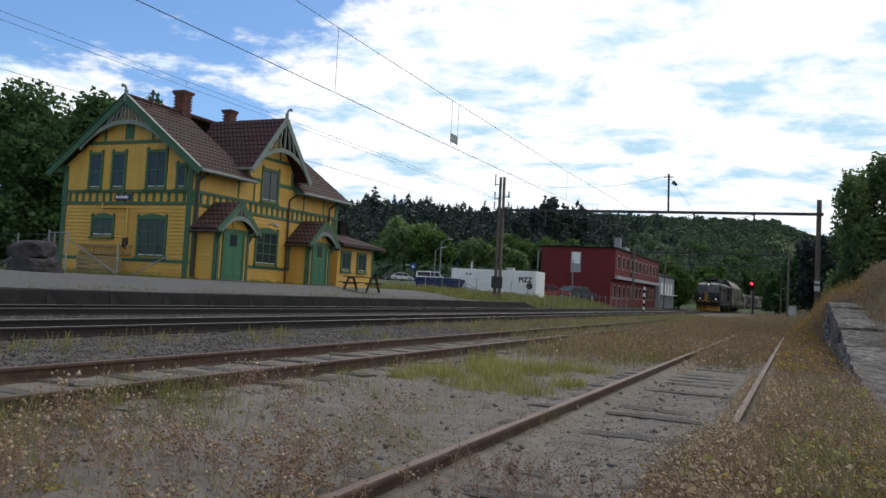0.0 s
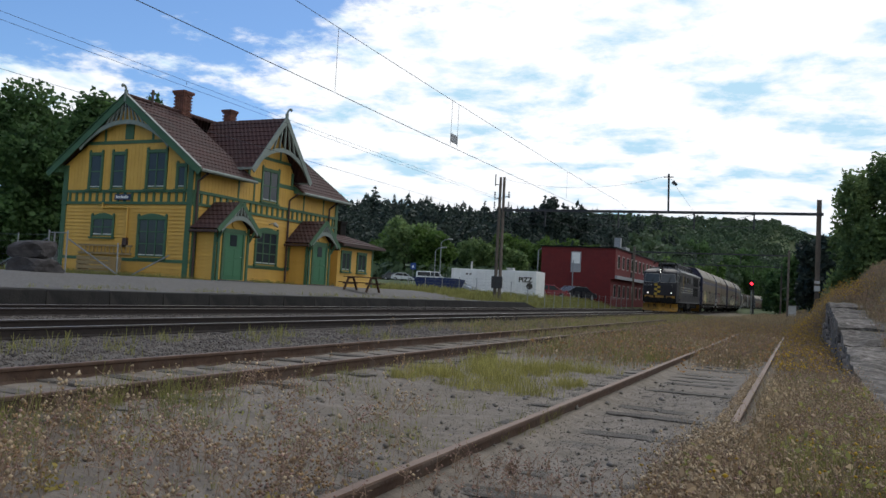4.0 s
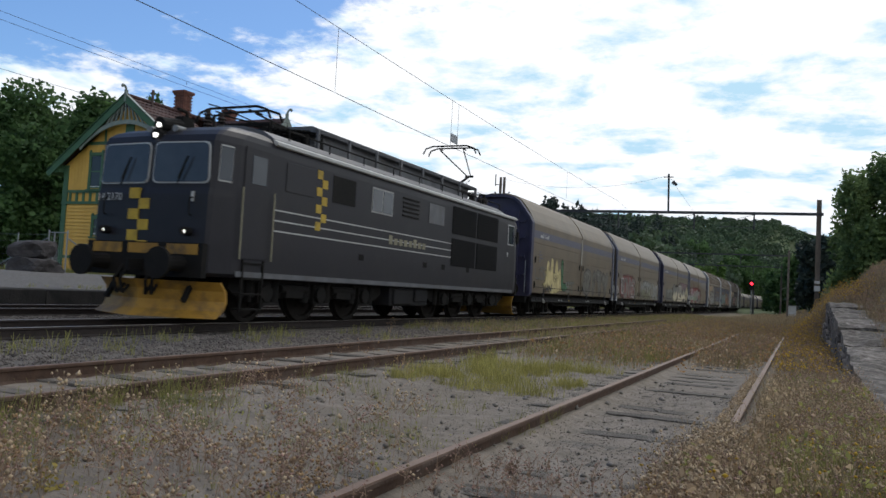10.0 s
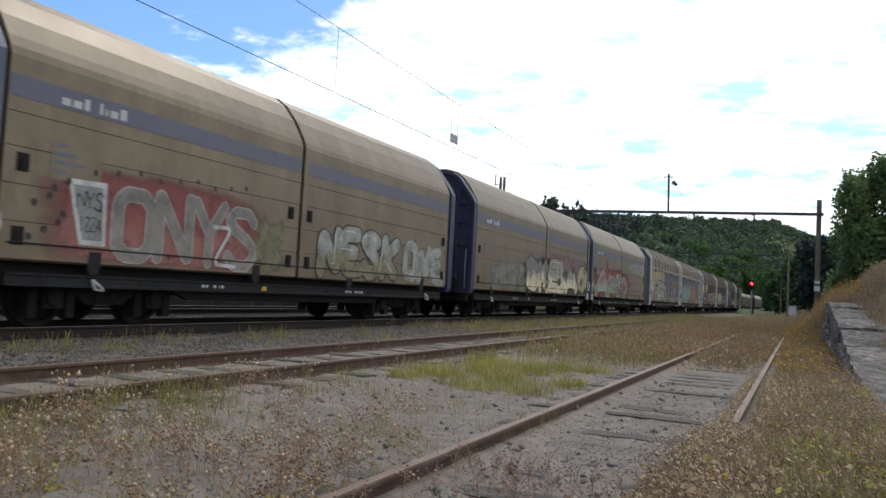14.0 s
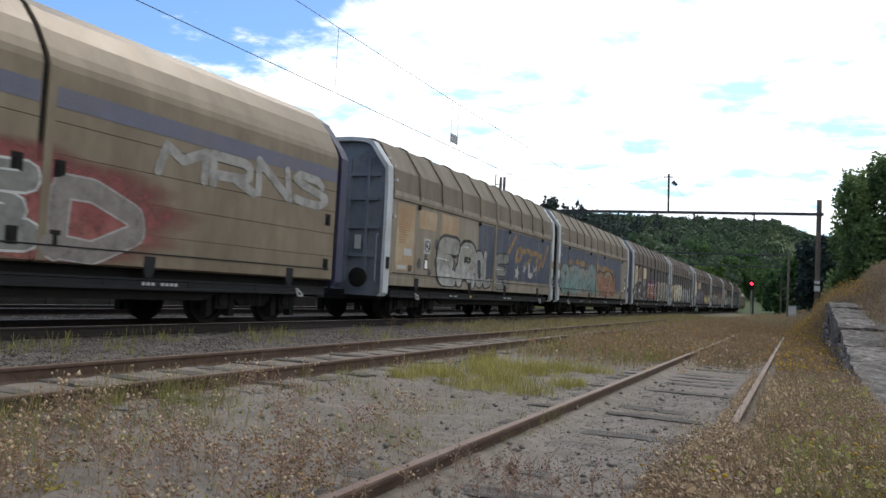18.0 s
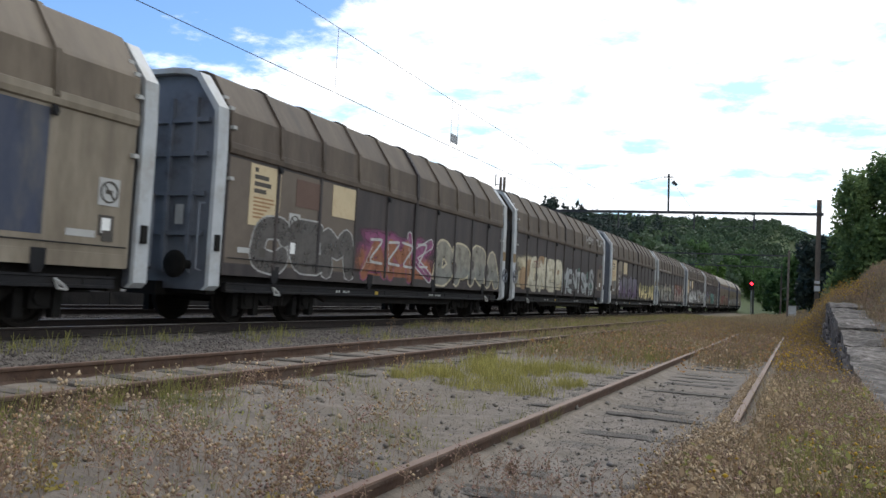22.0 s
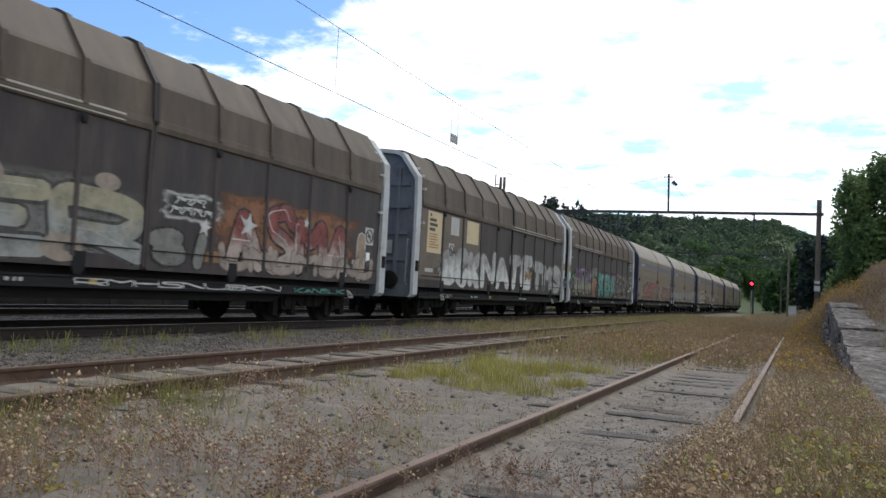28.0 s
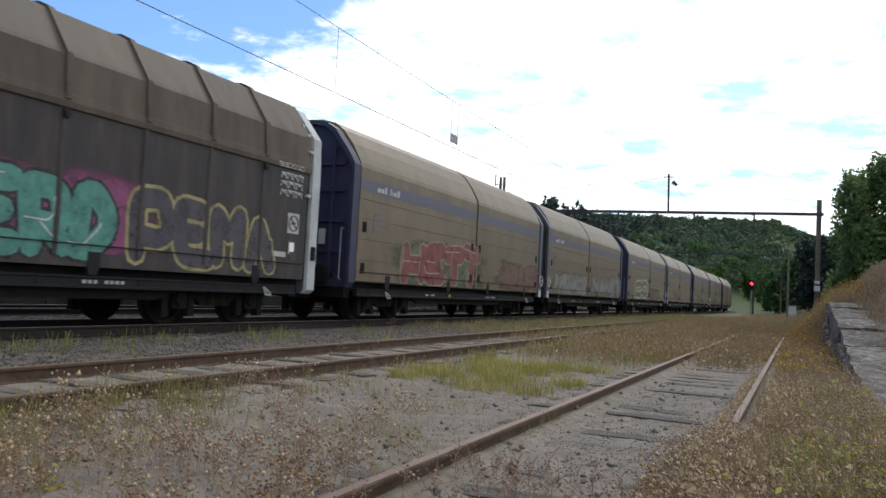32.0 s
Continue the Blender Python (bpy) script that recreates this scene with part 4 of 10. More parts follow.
def ribbed_wagon(L, front_b, rear_b, side_m, roof_m, tone):
    w = thing("covered_wagon", tone, "railway wagon", group="ribbed covered wagons")
    h = L / 2
    beige = tone.startswith("beige")
    mid = (rear_b - front_b) * 0.45      # the cover at the coupled end is the shorter one
    bm = bmesh.new()
    hull(bm, mirrored(RIB_SIDE), -h + 0.36, h - 0.36)
    part("side_wall", bm, side_m, w)
    for nm, a, b in (("front_cover", -h + 0.36, mid - 0.05), ("rear_cover", mid + 0.05, h - 0.36)):
        bm = bmesh.new()
        hull(bm, mirrored(RIB_ROOF_HALF), a, b)
        c = part(nm, bm, roof_m, w)
        bm = bmesh.new()
        prism(bm, [(1.462, 3.04), (1.50, 3.06), (1.515, 3.14), (1.505, 3.24), (1.49, 3.25), (1.462, 3.18)], "y", a, b)
        part("shoulder_rail", bm, side_m if beige else roof_m, c)
        step = (b - a) / 5
        for k in range(1, 5):
            y = a + step * k
            bm = bmesh.new()
            o = mirrored([(x + 0.035 if z < 4.0 else x + 0.02, z + (0.035 if z > 3.6 else 0.0)) for x, z in RIB_ROOF_HALF])
            prism(bm, o, "y", y - 0.05, y + 0.05)
            part("roof_rib", bm, roof_m, c)
            bm = bmesh.new()
            e, q = (1.4655, 0.6) if beige else (1.495, 1.0)      # the beige sides have low, narrow posts
            prism(bm, [(1.458, y - 0.05 * q), (1.458, y + 0.05 * q), (e, y + 0.03 * q), (e, y - 0.03 * q)], "z", 1.05, 3.05)
            part("side_post", bm, side_m, w)
            boxpart("roof_clip", (1.50, 1.535, y - 0.035, y + 0.035, 3.22, 3.40), roof_m, c)
        bm = bmesh.new()
        prism(bm, [(1.455, 0.90), (1.466, 0.90), (1.466, 1.10), (1.455, 1.11)], "y", a + 0.02, b - 0.02)
        part("bottom_rail", bm, side_m, w)
        bm = bmesh.new()
        rod(bm, (1.505, a + 0.1, 1.21), (1.505, b - 0.1, 1.21), 0.011, 6)
        part("locking_bar", bm, M_SILL, w)
        for y in (a + step, b - step):
            bm = bmesh.new()
            box(bm, 1.495, 1.52, y - 0.05, y + 0.05, 2.90, 3.04)
            rod(bm, (1.51, y, 2.96), (1.545, y, 2.96), 0.05, 8)
            part("roller", bm, M_SILL, w)
    for e in (-0.034, 0.034):
        bm = bmesh.new()
        prism(bm, mirrored([(1.43, 0.92), (1.505, 0.94)] + [(x + 0.045, z + 0.03) for x, z in RIB_ROOF_HALF]), "y", mid + e - 0.026, mid + e + 0.026)
        part("centre_post", bm, side_m, w)
    fm = M_ENDWHITE
    end_of_wagon(w, -h, -1, front_b, RIB_OUT, fm, M_ENDWALL)
    end_of_wagon(w, h, 1, rear_b, RIB_OUT, fm, M_ENDWALL)
    for sg in (-1, 1):
        for z in (4.05, 3.85, 3.5, 2.6):
            y = sg * (h - 0.40)
            x = 1.51 if z < 3.75 else 1.49 - (z - 3.76) * 0.75
            boxpart("hinge", (x - 0.05, x + 0.03, y - 0.05, y + 0.05, z - 0.03, z + 0.03), M_PALE, w)
    for bel, sg in ((front_b, -1), (rear_b, 1)):
        yy = sg * (h - 0.135)
        if bel:
            hand_wheel(w, 1.57, yy, 1.45, 0.22, M_ENDWALL)
            boxpart("ochre_band", (1.512, 1.516, yy - 0.13, yy + 0.13, 1.95, 2.25), M_OCHREBAND, w)
            boxpart("step_plate", (1.512, 1.53, yy - 0.13, yy + 0.13, 0.72, 1.15), M_ENDWHITE, w)
        else:
            boxpart("door_lock", (1.512, 1.545, yy - 0.06, yy + 0.06, 1.30, 1.58), M_BLACK, w)
    # at the outer end: shunting sign on a white plate, a small framed plate and a paper label below it
    yy = -h + 2.45 if not front_b else h - 0.80
    boxpart("sign_plate", (1.466, 1.470, yy - 0.19, yy + 0.19, 1.80, 2.20), M_PALE, w)
    bm = bmesh.new()
    pts = [(1.474, yy + 0.15 * math.cos(2 * math.pi * k / 20), 2.0 + 0.15 * math.sin(2 * math.pi * k / 20)) for k in range(21)]
    tube(bm, pts, 0.014, 4)
    tube(bm, [(1.474, yy - 0.10, 2.11), (1.474, yy + 0.10, 1.89)], 0.012, 4)
    box(bm, 1.470, 1.475, yy - 0.07, yy + 0.06, 1.97, 2.03)
    part("prohibition_sign", bm, M_INK, w)
    boxpart("dark_plate", (1.466, 1.470, yy - 0.16, yy + 0.12, 1.36, 1.66), M_INK, w)
    boxpart("paper_label", (1.470, 1.473, yy - 0.10, yy + 0.06, 1.40, 1.62), M_WHITE, w)
    y2 = -h + 0.75 if not front_b else h - 1.5
    boxpart("small_label", (1.466, 1.469, y2, y2 + 0.5, 1.32, 1.42), M_PALE, w)
    boxpart("card_holder", (1.466, 1.476, y2 + 0.62, y2 + 0.82, 1.28, 1.44), M_INK, w)
    underframe(w, L)
    for y in (-h + 2.5, h - 2.5):
        add_bogie(w, y, BOGIE_WAGON, (-0.95, 0.95), WHEELSET_SMALL, 0.46)
    return w


def panels(w, L, ids, material, z0, z1, name="painted_panel", label="", over_posts=False):
    """Flat coloured fields between the side posts; ids count the bays from the front."""
    h = L / 2
    seam = [ob for ob in w.children if ob.name.startswith("centre_post")]
    mid = sum(v.co.y for ob in seam for v in ob.data.vertices) / sum(len(ob.data.vertices) for ob in seam)
    for k in ids:
        a, b = (-h + 0.36, mid - 0.05) if k < 5 else (mid + 0.05, h - 0.36)
        step = (b - a) / 5
        y = a + step * (k % 5)
        gap = 0.031 if over_posts else 0.055
        boxpart(name, (1.458, 1.4622, y + gap, y + step - gap, z0, z1), material, w, label)
        if over_posts and k % 5 and k - 1 in ids:
            boxpart("painted_post", (1.462, 1.4662, y - 0.022, y + 0.022, z0, z1), M_NAVY, w)


TRAIN = []
GAPS = [27.55, 42.9, 58.4, 73.9, 90.0, 105.7, 121.4, 137.1, 152.7, 168.2, 184.0, 199.4, 215.3, 231.0, 246.6, 262.3, 278.0, 293.6, 309.2, 324.8]
# how far the rear and the front of the bodies stand off the even spacing at each gap
REAR_OFF = {1: 0.1, 2: 0.3, 3: 0.65, 4: 0.35, 5: 0.35, 6: 0.6, 7: 0.55, 8: 0.4, 9: 0.4, 10: 0.35, 11: 0.5, 12: 0.45}
FRONT_OFF = {1: 0.1, 2: 0.3, 3: 0.5, 4: 0.35, 5: 0.25, 6: 0.2, 7: 0.55, 8: 0.2, 9: 0.4, 10: 0.2, 11: 0.4, 12: 0.1}
OPEN = {0: 1.3, 2: 1.5, 4: 1.9, 6: 1.8, 8: 1.7, 10: 1.7, 12: 1.7, 14: 1.7, 16: 1.7, 18: 1.7}
BEIGE_T = "beige ribbed covered wagon with faded blue panels and graffiti"
BROWN_T = "grimy brown ribbed covered wagon covered in colourful graffiti"


def build_wagons():
    made = []
    for k in range(19):
        g0 = OPEN.get(k, 0.8) / 2
        g1 = OPEN.get(k + 1, 0.8) / 2
        a, b = GAPS[k] + g0 + FRONT_OFF.get(k, 0), GAPS[k + 1] - g1 + REAR_OFF.get(k + 1, 0)
        L = b - a
        fb, rb = k % 2 == 1, k % 2 == 0 and k < 18
        if k < 4 or k >= 12:
            w = gold_wagon(L, fb, rb, k == 0)
        else:
            beige = k in (4, 5)
            w = ribbed_wagon(L, fb, rb, M_BEIGE if beige else M_BROWN, M_BEIGEROOF if beige else M_BROWNROOF, BEIGE_T if beige else BROWN_T)
        if rb:
            bellows_part(w, L / 2 - 0.05, L / 2 + 0.85)
        TRAIN.append((w, (a + b) / 2))
        made.append((w, L, (a + b) / 2))

    def side(k):
        return 1.482 if (k < 4 or k >= 12) else 1.4675

    def sheet(k, name, s0, s1, z0, z1, material, label="", x=None):
        w, L, c = made[k]
        xx = x if x else (1.461 if 4 <= k < 12 else 1.476)
        return boxpart(name, (xx, xx + 0.004, s0 - c, s1 - c, z0, z1), material, w, label)

    def bars(k, s0, s1, z0, z1, n, material, seed=0):
        """Illegible lines of small print."""
        rng = random.Random(seed + k)
        w, L, c = made[k]
        for i in range(n):
            z = z1 - (z1 - z0) * i / n
            e = s0 + (s1 - s0) * rng.uniform(0.5, 1.0)
            boxpart("print_line", (1.4655, 1.4675, s0 - c, e - c, z - 0.5 * (z1 - z0) / n, z), material, w)

    def spray(k, s0, s1, z0, z1, word, fill, line, lift=0.0, **kw):
        w, L, c = made[k]
        lettering(w, side(k) + lift, s0 - c, s1 - c, z0, z1, word, fill, line, seed=k * 7 + int(s0), **kw)

    def patch(k, s0, s1, z0, z1, colour, lift=-0.003, **kw):
        w, L, c = made[k]
        return cloud(w, side(k) + lift, s0 - c, s1 - c, z0, z1, colour, k * 5 + int(s0), **kw)

    def discs(k, spots, colour, lift=0.006):
        """Round spots and blobs: place, height, half-width, half-height."""
        w, L, c = made[k]
        for s0, z, a, b in spots:
            bm = bmesh.new()
            bm.faces.new([bm.verts.new((side(k) + lift, s0 - c + a * math.cos(u), z + b * math.sin(u))) for u in (2 * math.pi * q / 20 for q in range(20))])
            part("sprayed_spot", bm, paint(colour), w)

    def stars(k, spots, colour, lift=0.010):
        """Five-pointed stars: place, height, radius."""
        w, L, c = made[k]
        for s0, z, r in spots:
            bm = bmesh.new()
            bm.faces.new([bm.verts.new((side(k) + lift, s0 - c + q * math.sin(u), z + q * math.cos(u))) for q, u in ((r if i % 2 == 0 else r * 0.42, math.pi * i / 5 + 0.2) for i in range(10))])
            part("sprayed_star", bm, paint(colour), w)

    # champagne wagons
    patch(0, 30.15, 32.65, 0.98, 1.85, YELLOW_P, label="yellow sprayed flame shape", rough=0.2)
    for s0, z1 in ((30.55, 2.2), (31.1, 2.35), (31.75, 2.3), (32.25, 1.95)):
        discs(0, [(s0, z1 - 0.42, 0.19, 0.46)], YELLOW_P, lift=0.001)
        spray(0, 30.25, 31.1, 0.97, 1.3, "WN", MUD_P, None, fat=0.34, lift=0.01)
    spray(0, 31.3, 31.9, 1.45, 1.75, "S", YELLOW_P, OLIVE_P, fat=0.25, rim=0.02, lift=0.008)
    spray(0, 32.5, 33.35, 1.1, 2.3, "L", GREEN_P, DARK_P, fat=0.36, label="green sprayed letter")
    spray(0, 33.2, 34.6, 1.0, 1.5, "ST", GREY_P, OLIVE_P, fat=0.2, rim=0.03)
    spray(0, 28.9, 30.1, 1.45, 1.95, "US", GREY_P, None, fat=0.12, label="thin pale scrawl")
    spray(0, 36.3, 41.3, 1.0, 2.05, "SITY", (0.20, 0.185, 0.15), (0.075, 0.068, 0.052), fat=0.42, rim=0.06, top1=2.2, soft=0.15, label="grey-olive letters with dark outlines and pale edges", shine=(0.42, 0.41, 0.38))
    patch(1, 44.5, 48.9, 0.97, 2.3, RED_P, low=(0.34, 0.10, 0.08), rough=0.05, label="faded red sprayed field behind white letters")
    w1, L1, c1 = made[1]
    bm = bmesh.new()
    bm.faces.new([bm.verts.new((side(1), y - c1, z)) for y, z in ((44.75, 2.1), (45.42, 2.12), (45.46, 1.2), (45.0, 1.2))])
    part("white_slab", bm, paint(WHITE_P), w1, "white sprayed slab")
    bm = bmesh.new()
    bm.faces.new([bm.verts.new((side(1) + 0.0015, y - c1, z)) for y, z in ((44.83, 2.03), (45.35, 2.04), (45.39, 1.27), (45.05, 1.27))])
    part("slab_filling", bm, paint((0.30, 0.31, 0.29)), w1)
    spray(1, 44.9, 45.36, 1.7, 1.95, "NYS", DARK_P, None, fat=0.14, lift=0.004)
    spray(1, 44.95, 45.36, 1.38, 1.6, "IZZA", DARK_P, None, fat=0.16, lift=0.004)
    spray(1, 45.55, 48.9, 0.98, 2.1, "ONYS", (0.25, 0.22, 0.20), (0.46, 0.44, 0.42), fat=0.21, rim=0.025, soft=0.15, tilt=0.0, bend=0.1, low=(0.27, 0.24, 0.21), label="pale letters outlined in white on red")
    spray(1, 47.7, 48.3, 0.98, 1.75, "Z", WHITE_P, None, fat=0.10, lift=0.008)
    discs(1, [(44.2 + 0.17 * (i % 4) + 0.05 * (i % 3), 1.25 + 0.115 * i, 0.045, 0.05) for i in range(8)] + [(45.2 + 0.42 * i, 2.24 + 0.04 * (i % 3) + 0.02 * i, 0.035, 0.045) for i in range(9)], DARK_P)
    patch(1, 48.95, 49.7, 1.0, 1.95, OLIVE_P, rough=0.3)
    spray(1, 50.95, 54.6, 0.98, 2.12, "NESK", (0.40, 0.40, 0.36), DARK_P, bend=0.6, fat=0.38, rim=0.035, shine=WHITE_P, low=OLIVE_P, label="grey letters with white highlights")
    spray(1, 54.9, 57.3, 0.98, 2.05, "ONE", (0.38, 0.38, 0.34), OLIVE_P, fat=0.36, rim=0.03, shine=WHITE_P, label="grey letters with white highlights")
    spray(2, 61.2, 64.6, 1.0, 1.85, "SKRZ", GREY_P, OLIVE_P, fat=0.3, label="faded grey letters")
    patch(2, 64.7, 74.2, 0.97, 2.3, MUD_P, rough=0.12, label="grey-brown and mauve sprayed field")
    patch(2, 67.8, 73.4, 1.9, 2.55, (0.26, 0.13, 0.15), rough=0.15, lift=-0.002)
    spray(2, 64.8, 67.6, 0.98, 2.2, "SK", GREY_P, DARK_P, fat=0.42, low=CREAM_P, label="cream and grey block letters outlined in black")
    spray(2, 67.7, 70.0, 0.98, 2.2, "B", (0.36, 0.34, 0.28), DARK_P, fat=0.30, low=CREAM_P, shine=WHITE_P, top1=2.45, label="large cream letter outlined in black")
    spray(2, 70.0, 72.2, 0.98, 2.2, "A", (0.40, 0.37, 0.29), DARK_P, fat=0.32, low=CREAM_P, shine=WHITE_P, top1=2.55, label="large cream letter outlined in black")
    discs(2, [(73.05, 1.68, 0.97, 0.66)], DARK_P)
    discs(2, [(73.05, 1.68, 0.91, 0.61)], (0.50, 0.42, 0.22), lift=0.009)
    discs(2, [(72.9, 1.55, 0.16, 0.2), (73.3, 2.1, 0.12, 0.17)], MUD_P, lift=0.011)
    stars(2, [(72.4, 1.45, 0.13), (72.75, 1.42, 0.13)], ORANGE_P, lift=0.012)
    discs(2, [(69.2, 1.45, 0.26, 0.17), (69.9, 1.85, 0.12, 0.2), (71.3, 2.05, 0.3, 0.14)], DARK_P, lift=0.012)
    patch(3, 75.4, 84.1, 0.97, 2.4, RED_P, low=(0.33, 0.08, 0.06), rough=0.12, label="red sprayed field behind pale block letters")
    discs(3, [(78.2, 2.5, 0.16, 0.42), (79.6, 2.35, 0.14, 0.25)], RED_P, lift=-0.001)
    spray(3, 75.6, 78.65, 0.98, 2.45, "A", ROSE_P, WHITE_P, fat=0.36, rim=0.04, low=MINT_P, soft=0.3, label="pink and pale green letter")
    spray(3, 76.2, 78.2, 1.3, 1.55, "OOOO", MINT_P, WHITE_P, fat=0.2, rim=0.025, lift=0.009)
    spray(3, 78.6, 80.2, 0.98, 2.05, "P", (0.29, 0.24, 0.21), (0.46, 0.44, 0.42), fat=0.36, rim=0.035, soft=0.3, low=MINT_P, label="pale block letter outlined in white")
    spray(3, 80.45, 81.75, 0.98, 2.1, "E", GREY_P, WHITE_P, fat=0.34, rim=0.035, soft=0.1, shine=WHITE_P, label="pale block letter outlined in white")
    spray(3, 81.9, 83.5, 0.98, 2.1, "D", (0.27, 0.23, 0.20), (0.46, 0.44, 0.42), fat=0.28, rim=0.03, soft=0.2, label="pale block letter outlined in white")
    spray(3, 83.8, 88.6, 2.35, 3.0, "MRNS", (0.40, 0.38, 0.35), None, fat=0.24, rim=0.02, soft=0.0, top1=3.1, label="white rolled letters")
    # beige wagons
    w, L, c = made[4]
    sheet(4, "label_panel", 91.95, 92.95, 1.28, 2.98, M_ORANGEPLATE, "faded orange label panel")
    bars(4, 92.1, 92.75, 1.95, 2.85, 14, M_FADEDINK)
    sheet(4, "label_plate", 92.4, 92.85, 1.68, 1.86, M_PALE, x=1.466)
    sheet(4, "painted_panel", 93.2, 94.3, 2.45, 2.95, M_ORANGEPLATE)
    sheet(4, "painted_panel", 94.62, 95.76, 2.3, 2.98, M_ORANGEPLATE)
    panels(w, L, (4, 5, 6, 7, 8, 9), M_BLUEPANEL, 1.30, 3.0, label="faded blue painted field", over_posts=True)
    for run in ((((100.31, 2.27), (101.00, 2.86))),
                (((101.06, 2.00), (101.11, 2.19), (101.27, 2.39), (101.52, 2.51), (101.72, 2.43), (101.67, 2.18), (101.40, 2.05), (101.28, 2.07))),
                (((101.88, 2.39), (102.37, 2.47), (102.83, 2.40), (102.69, 2.08), (102.37, 1.96))),
                (((102.95, 2.40), (103.53, 2.42))),
                (((103.53, 1.84), (103.50, 2.14), (103.77, 2.34), (104.11, 2.36), (104.13, 2.13), (103.82, 1.87))),
                (((104.91, 2.79), (104.29, 2.01)))):
        bm = bmesh.new()
        ribbon(bm, rounded([(y - c, z) for y, z in run], 0.6), 0.19, 1.4673, 0.935, 9)
        part("brush_stroke", bm, paint(OCHRE_P), w, "ochre brush stroke")
    spray(4, 94.4, 97.3, 0.98, 2.25, "ER", (0.36, 0.34, 0.28), DARK_P, fat=0.36, rim=0.09, shine=WHITE_P, low=(0.44, 0.43, 0.40), label="white letters with thick black outlines")
    spray(4, 97.2, 98.7, 1.0, 2.1, "OL", (0.36, 0.35, 0.32), DARK_P, fat=0.34, rim=0.05, label="white letters with black outlines")
    spray(4, 98.95, 100.3, 1.0, 2.15, "E", GREY_P, DARK_P, fat=0.26, rim=0.04, shine=WHITE_P, label="white letters with black outlines")
    stars(4, [(101.25, 1.60, 0.30), (102.06, 1.80, 0.24)], (0.48, 0.47, 0.45))
    spray(4, 102.5, 103.0, 1.45, 2.05, "L", (0.48, 0.47, 0.45), None, fat=0.40, soft=0.2, label="white letter")
    spray(4, 103.08, 103.5, 1.55, 1.98, "M", (0.44, 0.43, 0.41), None, fat=0.16, soft=0.0, label="small white letter")
    discs(4, [(94.35, 2.1, 0.13, 0.16), (94.4, 1.6, 0.16, 0.16), (93.3, 1.5, 0.13, 0.15), (93.95, 1.3, 0.12, 0.10), (93.7, 1.72, 0.09, 0.08), (94.75, 1.9, 0.10, 0.14)], (0.11, 0.10, 0.11), lift=-0.001)
    w, L, c = made[5]
    panels(w, L, range(0, 9), M_BLUEPANEL, 1.30, 3.0, label="faded blue painted field", over_posts=True)
    for s0, z, a, b in ((108.5, 2.38, 0.35, 0.12), (109.6, 2.45, 0.35, 0.13), (110.5, 2.42, 0.5, 0.14), (112.0, 2.35, 0.6, 0.14), (113.5, 2.40, 0.45, 0.16), (115.2, 2.35, 1.1, 0.16), (116.6, 2.3, 0.5, 0.15)):
        discs(5, [(s0, z, a, b)], OCHRE_P, lift=0.0005)
    patch(5, 106.9, 113.1, 0.96, 2.2, SKIN_P, label="skin-pink sprayed field", rough=0.12, lift=0.0012)
    spray(5, 106.9, 113.1, 0.97, 2.2, "SGNR", (0.22, 0.30, 0.28), (0.09, 0.075, 0.07), fat=0.36, rim=0.03, bend=1.3, low=(0.15, 0.28, 0.27), top1=2.35, lift=0.002, label="teal swirling letters outlined in black")
    spray(5, 109.6, 110.4, 1.08, 1.3, "NY", WHITE_P, None, fat=0.12, lift=0.01)
    patch(5, 113.3, 117.5, 0.97, 2.25, (0.33, 0.17, 0.08), low=(0.36, 0.15, 0.08), rough=0.12, lift=0.0012, label="orange and green sprayed field")
    discs(5, [(113.7, 1.35, 0.4, 0.38), (115.9, 2.05, 0.7, 0.2)], MINT_P, lift=0.004)
    spray(5, 113.3, 117.6, 0.98, 2.1, "NARN", ORANGE_P, MINT_P, fat=0.22, rim=0.02, shine=WHITE_P, lift=0.004, label="thin orange and white letters")
    # brown wagons: the first bays are lighter
    for k in (6, 8, 10):
        panels(*made[k][:2], (0, 1, 2), M_TAN, 1.12, 3.0)
    for k, a in ((6, 123.5), (8, 154.35), (10, 185.85)):
        sheet(k, "label_panel", a, a + 0.93, 1.85, 2.98, M_PLATE, "faded cream label panel", x=1.4625)
        for i, ww in enumerate((0.10, 0.42, 0.5, 0.36)):
            sheet(k, "print_line", a + 0.12, a + 0.12 + ww, 2.84 - i * 0.13, 2.92 - i * 0.13, M_INK, x=1.4667)
        bars(k, a + 0.12, a + 0.8, 1.95, 2.38, 6, M_FADEDINK)
    sheet(6, "painted_panel", 124.95, 125.8, 2.35, 2.9, M_RUSTPANEL, "rusty brown painted field", x=1.4662)
    for k, a, z0 in ((6, 126.3, 2.3), (8, 157.3, 2.35), (10, 188.6, 2.3)):
        sheet(k, "label_panel", a, a + 0.95, z0, 2.98, M_PLATE, "faded cream label panel", x=1.4662)
        bars(k, a + 0.1, a + 0.85, z0 + 0.1, 2.9, 5, M_BEIGE)
    sheet(8, "label_panel", 155.95, 156.85, 2.45, 3.0, M_BEIGE, "framed dusty label panel", x=1.4662)
    sheet(10, "paper_sheet", 187.4, 188.0, 2.45, 2.97, M_PALE, "white paper sheet", x=1.4662)
    bars(10, 187.5, 187.9, 2.6, 2.9, 6, M_STRIPE, seed=4)
    sheet(7, "label_panel", 150.9, 152.0, 1.25, 2.3, M_TAN, "light brown painted field", x=1.4662)
    spray(7, 151.3, 152.0, 2.35, 2.5, "SCTIOS", RED_P, None, fat=0.14)
